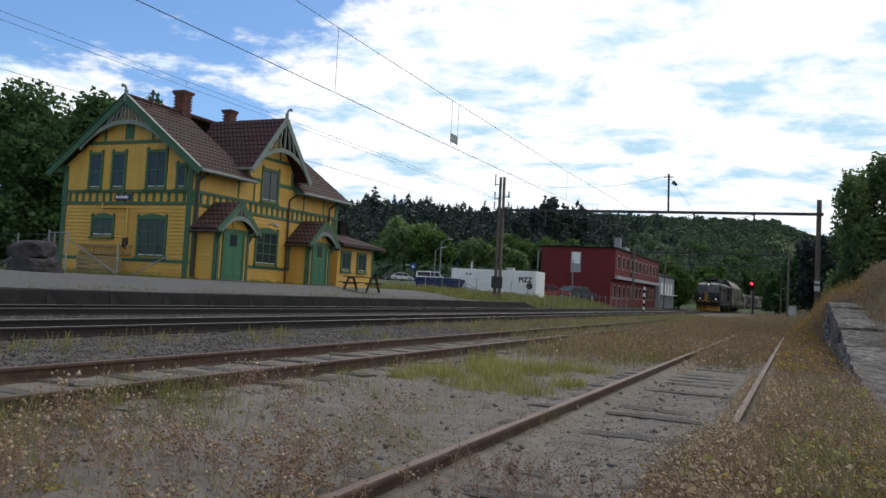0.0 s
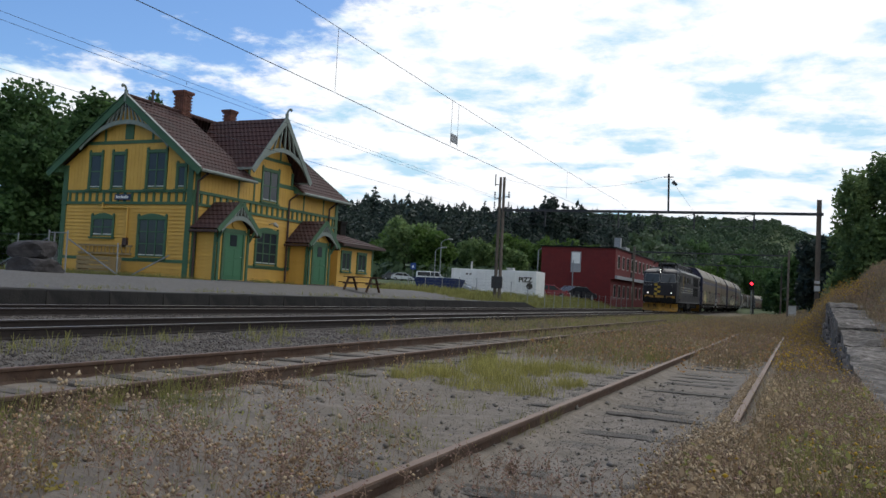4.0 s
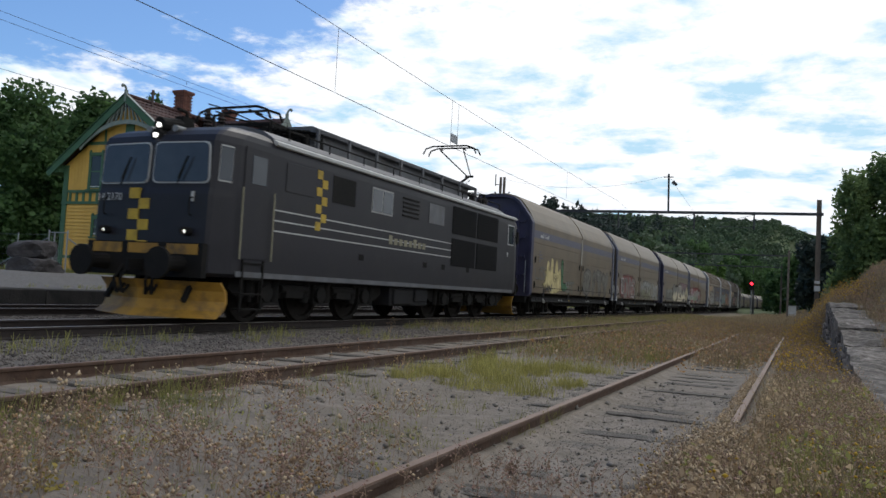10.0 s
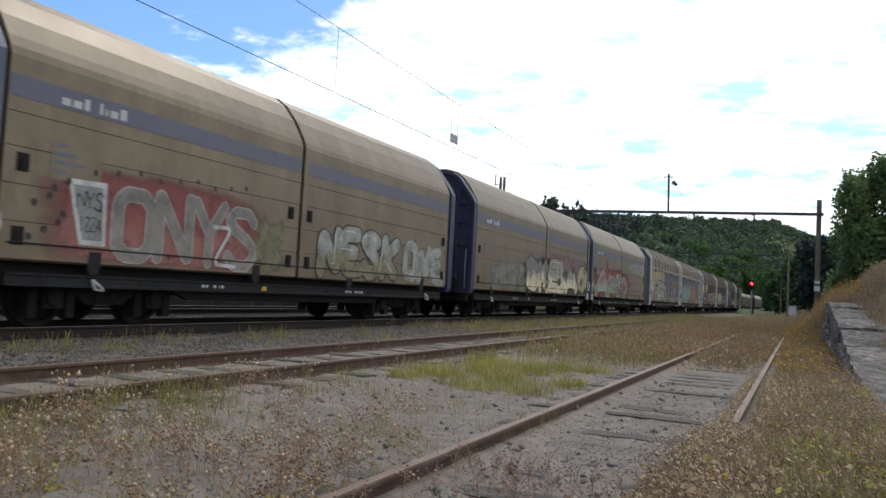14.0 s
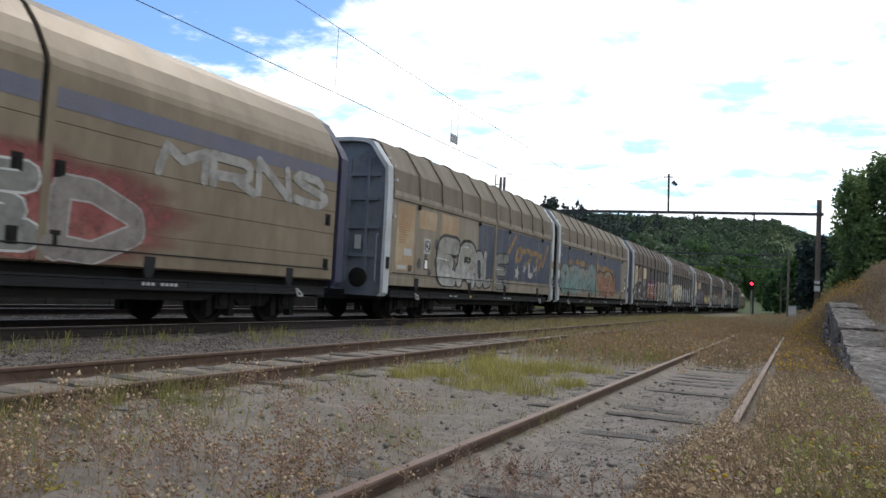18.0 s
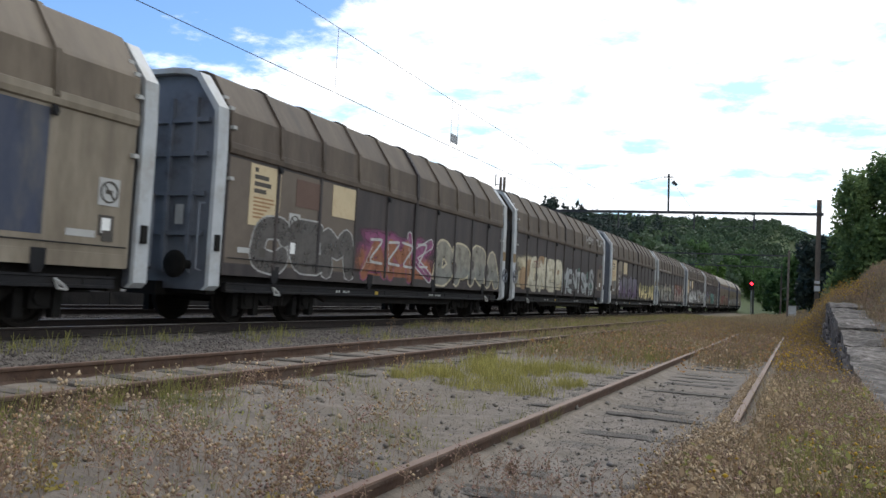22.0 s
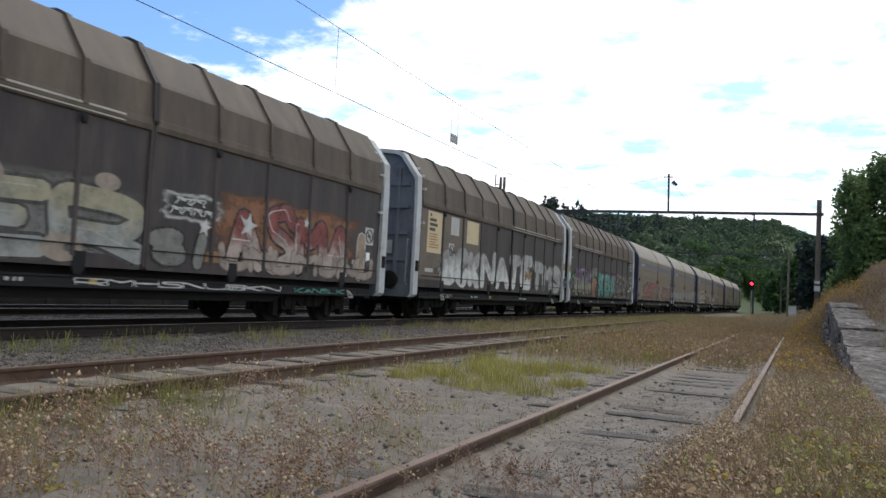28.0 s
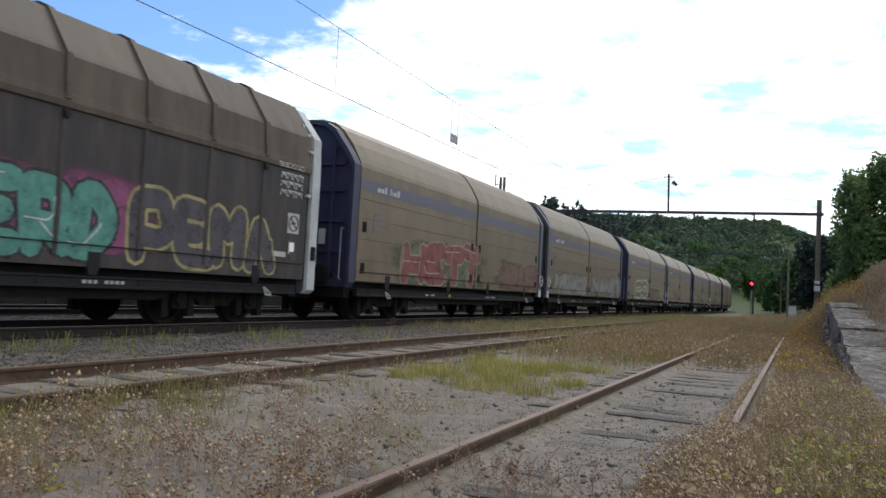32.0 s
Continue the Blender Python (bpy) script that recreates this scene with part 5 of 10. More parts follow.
    # dusty pale strip along the shoulder rail of some covers
    for k, a, b in ((5, 107.0, 112.6), (9, 169.3, 175.2), (10, 192.6, 198.6), (11, 201.0, 206.3)):
        w, L, c = made[k]
        boxpart("shoulder_strip", (1.512, 1.520, a - c, b - c, 3.17, 3.20), M_SILVER, w, "dusty pale strip")
        boxpart("shoulder_strip", (1.508, 1.519, a - c, b - c, 3.085, 3.105), M_SILVER, w, "dusty pale strip")
    # wide grey letters with white outlines
    spray(6, 123.6, 127.2, 0.97, 2.05, "CEM", (0.115, 0.10, 0.09), (0.56, 0.55, 0.53), fat=0.40, rim=0.035, label="grey bubble letters outlined in white")
    patch(6, 127.5, 131.5, 0.97, 2.15, PINK_P, low=ORANGE_P, rough=0.14, label="magenta sprayed field fading to orange")
    spray(6, 127.6, 130.2, 0.98, 2.05, "AM", ORANGE_P, PINK_P, fat=0.30, rim=0.03, shine=WHITE_P, soft=0.4, label="orange letters with white lines")
    spray(6, 130.0, 131.5, 1.0, 2.15, "K", PINK_P, WHITE_P, fat=0.20, rim=0.04, shine=WHITE_P, label="magenta letter outlined in white")
    for a in (128.0, 128.9, 129.6, 130.5):
        spray(6, a, a + 0.7, 1.35, 2.0, "Z", WHITE_P, None, fat=0.09, lift=0.009)
    spray(6, 131.65, 136.7, 0.98, 2.15, "DPRA", (0.34, 0.31, 0.24), CREAM_P, fat=0.40, rim=0.06, top1=2.3, low=GREY_P, label="grey letters outlined in cream")
    discs(6, [(133.0, 1.5, 0.2, 0.2), (134.4, 1.65, 0.14, 0.14), (135.6, 1.5, 0.2, 0.25)], MUD_P, lift=0.01)
    patch(7, 138.7, 144.8, 0.96, 2.28, CREAM_P, rough=0.10, label="cream sprayed piece with white rim")
    discs(7, [(139.4, 1.45, 0.5, 0.42), (140.0, 1.85, 0.4, 0.32), (144.0, 1.95, 0.35, 0.3), (141.6, 2.22, 0.5, 0.16)], (0.46, 0.27, 0.11), lift=-0.001)
    spray(7, 140.1, 144.4, 0.98, 2.3, "ONEP", (0.82, 0.74, 0.52), (0.30, 0.275, 0.21), fat=0.36, rim=0.03, bend=0.4, tilt=0.05, low=(0.60, 0.55, 0.40), label="cream block letters with grey shading")
    spray(7, 140.5, 141.4, 1.9, 2.15, "STSK", RED_P, None, fat=0.12, lift=0.012)
    discs(7, [(140.9, 1.55, 0.24, 0.17)], (0.30, 0.26, 0.18), lift=0.011)
    spray(7, 144.55, 150.1, 0.98, 2.08, "MENTSHS", (0.44, 0.46, 0.47), DARK_P, fat=0.27, bend=1.4, shine=WHITE_P, rim=0.03, low=(0.42, 0.45, 0.45), label="white letters with black outlines")
    discs(7, [(144.8, 1.5, 0.2, 0.3), (147.3, 2.0, 0.22, 0.2), (149.6, 1.3, 0.25, 0.3), (148.9, 1.9, 0.2, 0.2)], (0.08, 0.18, 0.15), lift=-0.001)
    spray(7, 148.2, 149.55, 3.40, 3.74, "HSM", (0.50, 0.48, 0.45), None, fat=0.24, bend=0.4, lift=0.036, soft=0.2, label="white roller-painted letters")
    spray(7, 150.15, 151.65, 3.40, 3.74, "TUM", (0.50, 0.48, 0.45), None, fat=0.24, bend=0.4, lift=0.036, soft=0.2, label="white roller-painted letters")
    patch(8, 156.1, 161.8, 0.97, 2.2, (0.14, 0.125, 0.15), rough=0.14, label="blue-grey sprayed field")
    spray(8, 156.2, 161.7, 0.98, 2.2, "NAIROR", (0.17, 0.14, 0.22), (0.20, 0.19, 0.20), fat=0.38, rim=0.03, shine=(0.30, 0.30, 0.32), low=PURPLE_P, label="purple and grey letters")
    spray(8, 162.2, 167.5, 0.98, 1.95, "GACINE", (0.42, 0.38, 0.13), DARK_P, fat=0.42, rim=0.035, low=YELLOW_P, label="yellow bubble letters")
    discs(8, [(155.0, 1.65, 0.3, 0.25)], GREY_P)
    patch(9, 169.3, 175.7, 0.97, 2.15, (0.16, 0.15, 0.13), low=(0.20, 0.20, 0.185), rough=0.08, label="grey sprayed field with figures")
    spray(9, 169.4, 172.6, 0.98, 2.1, "MK", (0.40, 0.36, 0.24), (0.06, 0.055, 0.055), fat=0.27, rim=0.05, bend=0.6, shine=(0.5, 0.49, 0.44), low=(0.30, 0.30, 0.27), label="grey and cream block letters")
    spray(9, 172.5, 175.7, 0.98, 2.05, "ER", (0.42, 0.38, 0.24), (0.06, 0.055, 0.055), fat=0.27, rim=0.05, bend=0.6, shine=(0.5, 0.49, 0.44), low=(0.32, 0.33, 0.31), label="grey and cream block letters")
    discs(9, [(173.0, 2.0, 0.36, 0.26), (175.0, 2.15, 0.24, 0.13), (171.8, 1.2, 0.3, 0.2), (174.3, 1.15, 0.35, 0.2)], (0.40, 0.31, 0.24), lift=0.008)
    discs(9, [(172.85, 2.05, 0.05, 0.05), (173.15, 1.95, 0.06, 0.05), (171.9, 1.2, 0.08, 0.06), (174.4, 1.15, 0.08, 0.06), (170.5, 1.7, 0.25, 0.1), (172.2, 1.45, 0.3, 0.08)], MUD_P, lift=0.011)
    spray(9, 175.9, 177.4, 0.98, 1.6, "SI", GREY_P, DARK_P, fat=0.35)
    patch(9, 176.15, 177.5, 1.75, 2.2, WHITE_P, rough=0.14)
    patch(9, 176.22, 177.43, 1.80, 2.15, DARK_P, rough=0.12, lift=-0.001)
    spray(9, 176.4, 177.1, 2.0, 2.13, "~~", WHITE_P, None, fat=0.2)
    spray(9, 176.3, 177.3, 1.84, 1.97, "~~~~", WHITE_P, None, fat=0.2)
    patch(9, 177.2, 181.9, 1.35, 2.35, (0.33, 0.12, 0.035), rough=0.16, label="orange sprayed glow")
    patch(9, 177.0, 178.0, 0.97, 1.3, (0.42, 0.20, 0.05), rough=0.2)
    spray(9, 177.6, 181.9, 0.98, 2.2, "ASMA", (0.30, 0.05, 0.04), DARK_P, fat=0.28, rim=0.05, bend=1.2, shine=WHITE_P, low=(0.46, 0.36, 0.30), soft=0.5, label="red letters with white lines fading to pink")
    spray(9, 181.8, 182.9, 0.98, 2.0, "I", (0.44, 0.31, 0.20), WHITE_P, fat=0.3, rim=0.03)
    stars(9, [(178.25, 1.82, 0.26), (177.1, 1.68, 0.17), (180.1, 2.05, 0.12)], WHITE_P, lift=0.014)
    spray(9, 177.5, 182.9, 0.98, 1.45, "UNUMUNU", (0.42, 0.34, 0.28), (0.20, 0.12, 0.10), fat=0.30, rim=0.025, lift=0.004)
    patch(10, 186.8, 189.8, 0.98, 1.95, (0.30, 0.29, 0.28), low=(0.42, 0.41, 0.39), rough=0.18, label="pale grey sprayed shapes")
    spray(10, 186.8, 189.8, 0.98, 2.05, "SCK", (0.40, 0.39, 0.38), (0.16, 0.145, 0.13), fat=0.44, rim=0.03, low=WHITE_P, label="pale letters")
    spray(10, 189.85, 195.0, 0.98, 2.1, "NATE", (0.46, 0.46, 0.44), (0.14, 0.13, 0.075), fat=0.33, bend=0.6, rim=0.05, low=WHITE_P, top1=2.25, label="white letters outlined in olive")
    spray(10, 194.3, 195.0, 1.35, 1.7, "*", (0.36, 0.24, 0.07), None, fat=0.25, lift=0.012)
    spray(10, 195.2, 198.9, 0.98, 2.1, "TMS", (0.44, 0.44, 0.42), (0.14, 0.13, 0.09), fat=0.34, rim=0.05, label="white letters outlined in olive")
    patch(11, 200.95, 205.6, 0.97, 2.1, GREEN_P, rough=0.16, low=(0.30, 0.29, 0.17), label="green sprayed field")
    spray(11, 201.3, 204.55, 0.97, 2.25, "GTN", PURPLE_P, DARK_P, fat=0.42, rim=0.035, low=(0.30, 0.28, 0.18), shine=WHITE_P, label="purple letters fading to olive")
    discs(11, [(201.4, 1.75, 0.12, 0.2), (202.0, 2.05, 0.1, 0.09), (203.1, 2.0, 0.12, 0.09), (204.4, 1.9, 0.12, 0.12)], (0.34, 0.30, 0.22), lift=0.009)
    discs(11, [(204.95, 1.35, 0.33, 0.42), (205.0, 1.72, 0.42, 0.12)], (0.42, 0.14, 0.06), lift=0.006)
    discs(11, [(205.25, 2.15, 0.34, 0.22), (204.7, 2.1, 0.2, 0.2)], GREY_P, lift=0.006)
    patch(11, 206.6, 210.3, 0.96, 2.2, PINK_P, rough=0.18, label="magenta sprayed glow")
    spray(11, 205.75, 209.6, 0.97, 2.1, "SCERD", TEAL_P, DARK_P, bend=0.6, fat=0.42, rim=0.05, shine=WHITE_P, soft=0.5, label="teal block letters outlined in black")
    spray(11, 209.9, 213.5, 0.98, 2.15, "PEMA", (0.085, 0.07, 0.09), (0.46, 0.38, 0.13), fat=0.34, rim=0.06, label="dark letters outlined in yellow")
    spray(11, 213.45, 214.3, 3.06, 3.16, "SGOSGO", WHITE_P, None, fat=0.14, lift=0.045)
    for i, word in enumerate(("~~~~", "~~~", "~~~")):
        spray(11, 213.6, 214.35, 2.85 - i * 0.17, 2.98 - i * 0.17, word, WHITE_P, None, fat=0.14)
    patch(12, 218.6, 224.3, 0.95, 2.1, (0.14, 0.17, 0.08), rough=0.14, label="olive-green sprayed glow")
    spray(12, 218.85, 224.1, 0.96, 1.98, "HETT", (0.30, 0.06, 0.05), (0.42, 0.36, 0.30), fat=0.40, rim=0.04, top1=2.2, shine=(0.5, 0.42, 0.38), label="red letters with pale outlines")
    patch(12, 225.9, 230.4, 0.95, 1.9, (0.22, 0.11, 0.075), rough=0.2, label="faded red patch")
    spray(13, 232.5, 237.8, 0.96, 1.85, "MENKS", (0.30, 0.29, 0.26), (0.15, 0.13, 0.10), fat=0.36, label="grey letters")
    spray(13, 239.0, 245.6, 0.96, 2.0, "NANES", (0.28, 0.26, 0.24), (0.14, 0.11, 0.11), fat=0.36, label="grey letters")
    spray(14, 250.1, 254.2, 1.1, 2.1, "CO", OLIVE_P, WHITE_P, fat=0.3, rim=0.08, label="white outlined loops")
    patch(14, 255.0, 259.0, 0.95, 1.7, (0.20, 0.12, 0.08), rough=0.2)
    for k in (15, 16, 17):
        c = made[k][2]
        spray(k, c - 4, c + 1, 1.0, 1.8, "SANT", OLIVE_P, GREY_P, fat=0.3, label="faded grey letters")
    # tags along the sills
    w, L, c = made[9]
    lettering(w, 1.428, 174.6 - c, 179.4 - c, 0.63, 0.75, "RMHSNUSKN", WHITE_P, None, fat=0.2, seed=3, foot=0.61, label="white tag on the sill")
    lettering(w, 1.428, 171.9 - c, 172.9 - c, 0.62, 0.76, "HUET", WHITE_P, None, fat=0.14, seed=4, foot=0.61, label="white tag on the sill")
    lettering(w, 1.428, 179.9 - c, 181.8 - c, 0.62, 0.74, "KANSLK", TEAL_P, None, fat=0.2, seed=5, foot=0.61, label="teal tag on the sill")
    w, L, c = made[10]
    lettering(w, 1.428, 187.1 - c, 187.8 - c, 0.64, 0.75, "TSM", WHITE_P, None, fat=0.14, seed=6, foot=0.61, label="white tag on the sill")


build_wagons()

M_DULLFRAME = mat("dull_aluminium_frame", [(0.20, 0.20, 0.20), (0.30, 0.30, 0.29)], scale=4, rough=0.5, dirt=(0.08, 0.075, 0.07), dirt_scale=2)
M_LENS = mat("unlit_lamp_lens", [(0.12, 0.12, 0.12), (0.2, 0.2, 0.2)], scale=4, rough=0.25, bump=0)
M_FADED = mat("faded_yellow_lettering", [(0.16, 0.15, 0.10), (0.24, 0.22, 0.15)], scale=4, rough=0.6)


def locomotive():
    w = thing("electric_locomotive", "dark grey six-axle electric locomotive with yellow plough and checks", "locomotive")
    # body lofted upwards through plan outlines: blunt pointed fronts with cut corners, a low cab roof
    levels = [(0.86, 1.38, 7.98), (0.92, 1.45, 8.02), (1.50, 1.46, 8.03), (2.28, 1.46, 8.02), (2.40, 1.46, 7.99), (3.24, 1.46, 7.955), (3.36, 1.45, 7.90), (3.47, 1.41, 7.74),
              (3.56, 1.31, 7.52), (3.64, 1.14, 7.22), (3.70, 0.85, 6.85)]
    bm = bmesh.new()
    rings = []
    for z, hw, f in levels:
        u = hw / 1.46
        q = [(0, f), (0.65 * u, f - 0.035), (1.29 * u, f - 0.075), (1.36 * u, f - 0.13), (1.44 * u, f - 0.50), (hw, f - 0.62)]
        plan = q + [(x, -y) for x, y in reversed(q)]
        plan = plan + [(-x, y) for x, y in reversed(plan) if x > 0]
        rings.append([bm.verts.new((x, y, z)) for x, y in plan])
    n = len(rings[0])
    for p, q in zip(rings, rings[1:]):
        for k in range(n):
            bm.faces.new([p[k], p[(k + 1) % n], q[(k + 1) % n], q[k]])
    bm.faces.new(rings[0]); bm.faces.new(rings[-1][::-1])
    body = part("body", bm, M_LOCO, w)
    # roof skin and gutters
    bm = bmesh.new()
    prism(bm, mirrored([(1.425, 3.48), (1.36, 3.58), (1.10, 3.74), (0.62, 3.85), (0.2, 3.88)]), "y", -6.3, 6.5)
    part("roof", bm, M_LOCO_ROOF, w)
    for sg in (-1, 1):
        bm = bmesh.new()
        prism(bm, [(sg * 1.455, 3.42), (sg * 1.50, 3.44), (sg * 1.50, 3.50), (sg * 1.40, 3.55), (sg * 1.40, 3.5)], "y", -6.35, 7.45)
        part("gutter", bm, M_PALE, w, "pale dusty gutter")
        bm = bmesh.new()
        for k in range(9):
            y = -5.6 + k * 1.5
            rod(bm, (sg * 1.22, y, 3.6), (sg * 1.22, y, 3.86), 0.015, 6)
        rod(bm, (sg * 1.22, -5.6, 3.86), (sg * 1.22, 6.4, 3.86), 0.02, 6)
        part("roof_rail", bm, M_BLACK, w)
    # roof hood with slotted sides
    bm = bmesh.new()
    prism(bm, [(-0.72, 4.22), (0.72, 4.22), (0.74, 4.30), (0.60, 4.36), (-0.60, 4.36), (-0.74, 4.30)], "y", -3.9, 5.6)
    box(bm, -0.55, 0.55, -3.7, 5.4, 3.88, 4.22)
    for sg in (-1, 1):
        for k in range(8):
            y = -3.9 + k * 1.35
            box(bm, sg * 0.74 - 0.03, sg * 0.74 + 0.03, y, y + 0.08, 3.85, 4.28)
    part("roof_hood", bm, M_LOCO_ROOF, w, "grey slotted roof hood")
    bm = bmesh.new()
    for k in range(8):
        box(bm, -0.68, 0.68, -5.4 + k * 0.18, -5.34 + k * 0.18, 3.97 + k * 0.03, 4.0 + k * 0.03)
    part("roof_grating", bm, M_BLACK, w)
    # cab fronts
    for sg in (-1, 1):
        def fy(z, out, x=0.0):
            return sg * (7.995 + out - 0.04 * max(0.0, z - 2.4) - 0.058 * abs(x))
        for a, b in ((0.07, 1.26), (-1.26, -0.07)):
            for nm, m, g, o in (("windscreen_frame", M_PALE, 0.026, 0.015), ("windscreen", M_CABGLASS, 0.0, 0.028)):
                bm = bmesh.new()
                zt, zb, skew = 3.20, 2.50, 0.05
                xa, xb = (a, b) if a > 0 else (a, b)
                pts = [(xa - g, zb - g), (xb + g, zb - g), (xb + g - (skew if b > 0.5 else 0), zt + g), (xa - g + (skew if a < -0.5 else 0), zt + g)]
                soft = []
                for q0, q1, q2 in zip([pts[-1]] + pts[:-1], pts, pts[1:] + pts[:1]):
                    q0, q1, q2 = Vector(q0), Vector(q1), Vector(q2)
                    ua, ub = q1 + (q0 - q1).normalized() * 0.12, q1 + (q2 - q1).normalized() * 0.12
                    soft += [tuple(ua * (1 - u) ** 2 + q1 * 2 * u * (1 - u) + ub * u * u) for u in (0, 0.33, 0.67, 1)]
                n = len(soft)
                vs = [bm.verts.new((x, fy(z, o, x), z)) for x, z in soft] + [bm.verts.new((x, fy(z, o - 0.05, x), z)) for x, z in soft]
                bm.faces.new(vs[:n]); bm.faces.new(vs[n:][::-1])
                for k in range(n):
                    bm.faces.new([vs[k], vs[(k + 1) % n], vs[n + (k + 1) % n], vs[n + k]])
                part(nm, bm, m, w)
            bm = bmesh.new()
            xm = (a + b) / 2
            tube(bm, [(xm, fy(2.45, 0.05), 2.45), (xm + 0.12, fy(2.75, 0.05), 2.75)], 0.014)
            tube(bm, [(xm + 0.02, fy(2.55, 0.06), 2.55), (xm + 0.2, fy(2.95, 0.06), 2.95)], 0.018)
            part("wiper", bm, M_BLACK, w)
        # top lamp cluster on the cab roof's lip
        bm = bmesh.new()
        rod(bm, (0.0, sg * 7.4, 3.62), (0.0, sg * 7.88, 3.58), 0.15, 14, 0.13)
        rod(bm, (0.0, sg * 7.6, 3.38), (0.0, sg * 7.94, 3.36), 0.12, 14)
        box(bm, -0.10, 0.10, sg * 7.3 - 0.10, sg * 7.3 + 0.2, 3.6, 3.82)
        part("lamp_housing", bm, M_BLACK, w)
        for x, z, r, y1, lit in ((0.0, 3.56, 0.045, 7.90, True), (0.0, 3.36, 0.045, 7.97, True), (-0.30, 3.50, 0.065, 7.80, False), (0.30, 3.50, 0.065, 7.80, False)):
            bm = bmesh.new()
            rod(bm, (x, sg * 7.58, z), (x, sg * y1, z), r, 14)
            part("headlamp", bm, M_LAMP if lit and sg < 0 else M_LENS, w, "lit round headlamp" if lit and sg < 0 else "unlit round lamp")
        bm = bmesh.new()
        tube(bm, [(0.0, sg * 7.2, 3.65), (0.05, sg * 7.25, 3.92), (0.05, sg * 7.5, 3.94)], 0.035)
        tube(bm, [(0.4, sg * 6.9, 3.6), (0.4, sg * 6.9, 3.95)], 0.025)
        part("horn", bm, M_BLACK, w)
        for x in (-0.95, 0.95):
            bm = bmesh.new()
            n = 16
            rings = [[bm.verts.new((x + r * math.cos(2 * math.pi * k / n), sg * y, 1.62 + r * math.sin(2 * math.pi * k / n))) for k in range(n)] for r, y in ((0.075, 7.96), (0.075, 8.14), (0.06, 8.14), (0.05, 8.06))]
            for p, q in zip(rings, rings[1:]):
                for k in range(n):
                    bm.faces.new([p[k], p[(k + 1) % n], q[(k + 1) % n], q[k]])
            part("marker_lamp_rim", bm, M_BLACK, w)
            bm = bmesh.new()
            rod(bm, (x, sg * 8.00, 1.62), (x, sg * 8.068, 1.62), 0.042, 12)
            part("marker_lamp", bm, M_LAMP if sg < 0 else M_LENS, w, "lit low headlamp" if sg < 0 else "")
        # number and checks on the nose
        if sg < 0:
            for r in range(6):
                x0 = -0.44 + 0.24 * (r % 2)
                boxpart("yellow_check", (x0, x0 + 0.24, -8.037, -7.98, 2.20 - r * 0.19, 2.39 - r * 0.19), M_CHECK, w)
            cu = bpy.data.curves.new("number", "FONT")
            cu.body, cu.size, cu.extrude = "14 2170", 0.20, 0.003
            tmp = bpy.data.objects.new("number", cu)
            scene.collection.objects.link(tmp)
            me = bpy.data.meshes.new_from_object(tmp.evaluated_get(bpy.context.evaluated_depsgraph_get()))
            bpy.data.objects.remove(tmp)
            me.materials.clear(); me.materials.append(M_PALE)
            nob = share("fleet_number", me, w, pose(-1.30, -7.966, 2.17, 90, 0, -3.3))
            boxpart("end_mark", (0.96, 1.0, -8.0, -7.95, 2.15, 2.33), M_PALE, w)
            for x in (-1.0, 1.0):
                bm = bmesh.new()
                tube(bm, [(x, -8.0, 1.9), (x, -8.08, 1.92), (x, -8.08, 2.2), (x, -8.0, 2.22)], 0.014)
                part("grab_rail", bm, M_BLACK, w)
        # buffer beam, buffers, plough
        bm = bmesh.new()
        box(bm, -1.35, 1.35, sg * 8.0 - 0.06, sg * 8.0 + 0.06, 0.82, 1.42)
        part("buffer_beam", bm, M_BLACK, w)
        bm = bmesh.new()
        for a, b in ((-1.2, -0.5), (-0.35, 0.35), (0.55, 1.25)):
            box(bm, a, b, sg * 8.06 - 0.008, sg * 8.06 + 0.01, 1.22, 1.40)
        part("worn_yellow_panel", bm, M_PLOUGH, w, "worn yellow paint on the beam")
        for bx in (-0.88, 0.88):
            bm = bmesh.new()
            rod(bm, (bx, sg * 8.0, 1.05), (bx, sg * 8.55, 1.05), 0.15, 12, 0.12)
            rod(bm, (bx, sg * 8.55, 1.05), (bx, sg * 8.62, 1.05), 0.27, 18)
            part("buffer", bm, M_BLACK, w)
        bm = bmesh.new()
        beam(bm, (0, sg * 8.0, 1.02), (0, sg * 8.4, 1.0), 0.09, 0.2)
        for x in (-0.45, -0.3, 0.3, 0.45):
            tube(bm, [(x, sg * 8.05, 1.0), (x, sg * 8.25, 0.75), (x * 0.9, sg * 8.2, 0.5), (x * 0.8, sg * 8.02, 0.7)], 0.028)
        part("coupling_and_hoses", bm, M_BLACK, w)
        bm = bmesh.new()
        prof = [(8.34, 0.12), (8.16, 0.25), (8.08, 0.42), (8.12, 0.60), (8.26, 0.76)]
        xs = [-1.42, -1.0, -0.5, 0.0, 0.5, 1.0, 1.42]
        sweep = [-0.62, -0.40, -0.16, 0.0, -0.16, -0.40, -0.62]
        grid = [[bm.verts.new((x, sg * (py + dy), pz)) for py, pz in prof] for x, dy in zip(xs, sweep)]
        back = [[bm.verts.new((x, sg * (py + dy - 0.05), pz)) for py, pz in prof] for x, dy in zip(xs, sweep)]
        for gset in (grid, back):
            for p, q in zip(gset, gset[1:]):
                for k in range(len(prof) - 1):
                    bm.faces.new([p[k], p[k + 1], q[k + 1], q[k]])
        for p, q, r, t in zip(grid, grid[1:], back, back[1:]):
            bm.faces.new([p[0], q[0], t[0], r[0]]); bm.faces.new([p[-1], q[-1], t[-1], r[-1]])
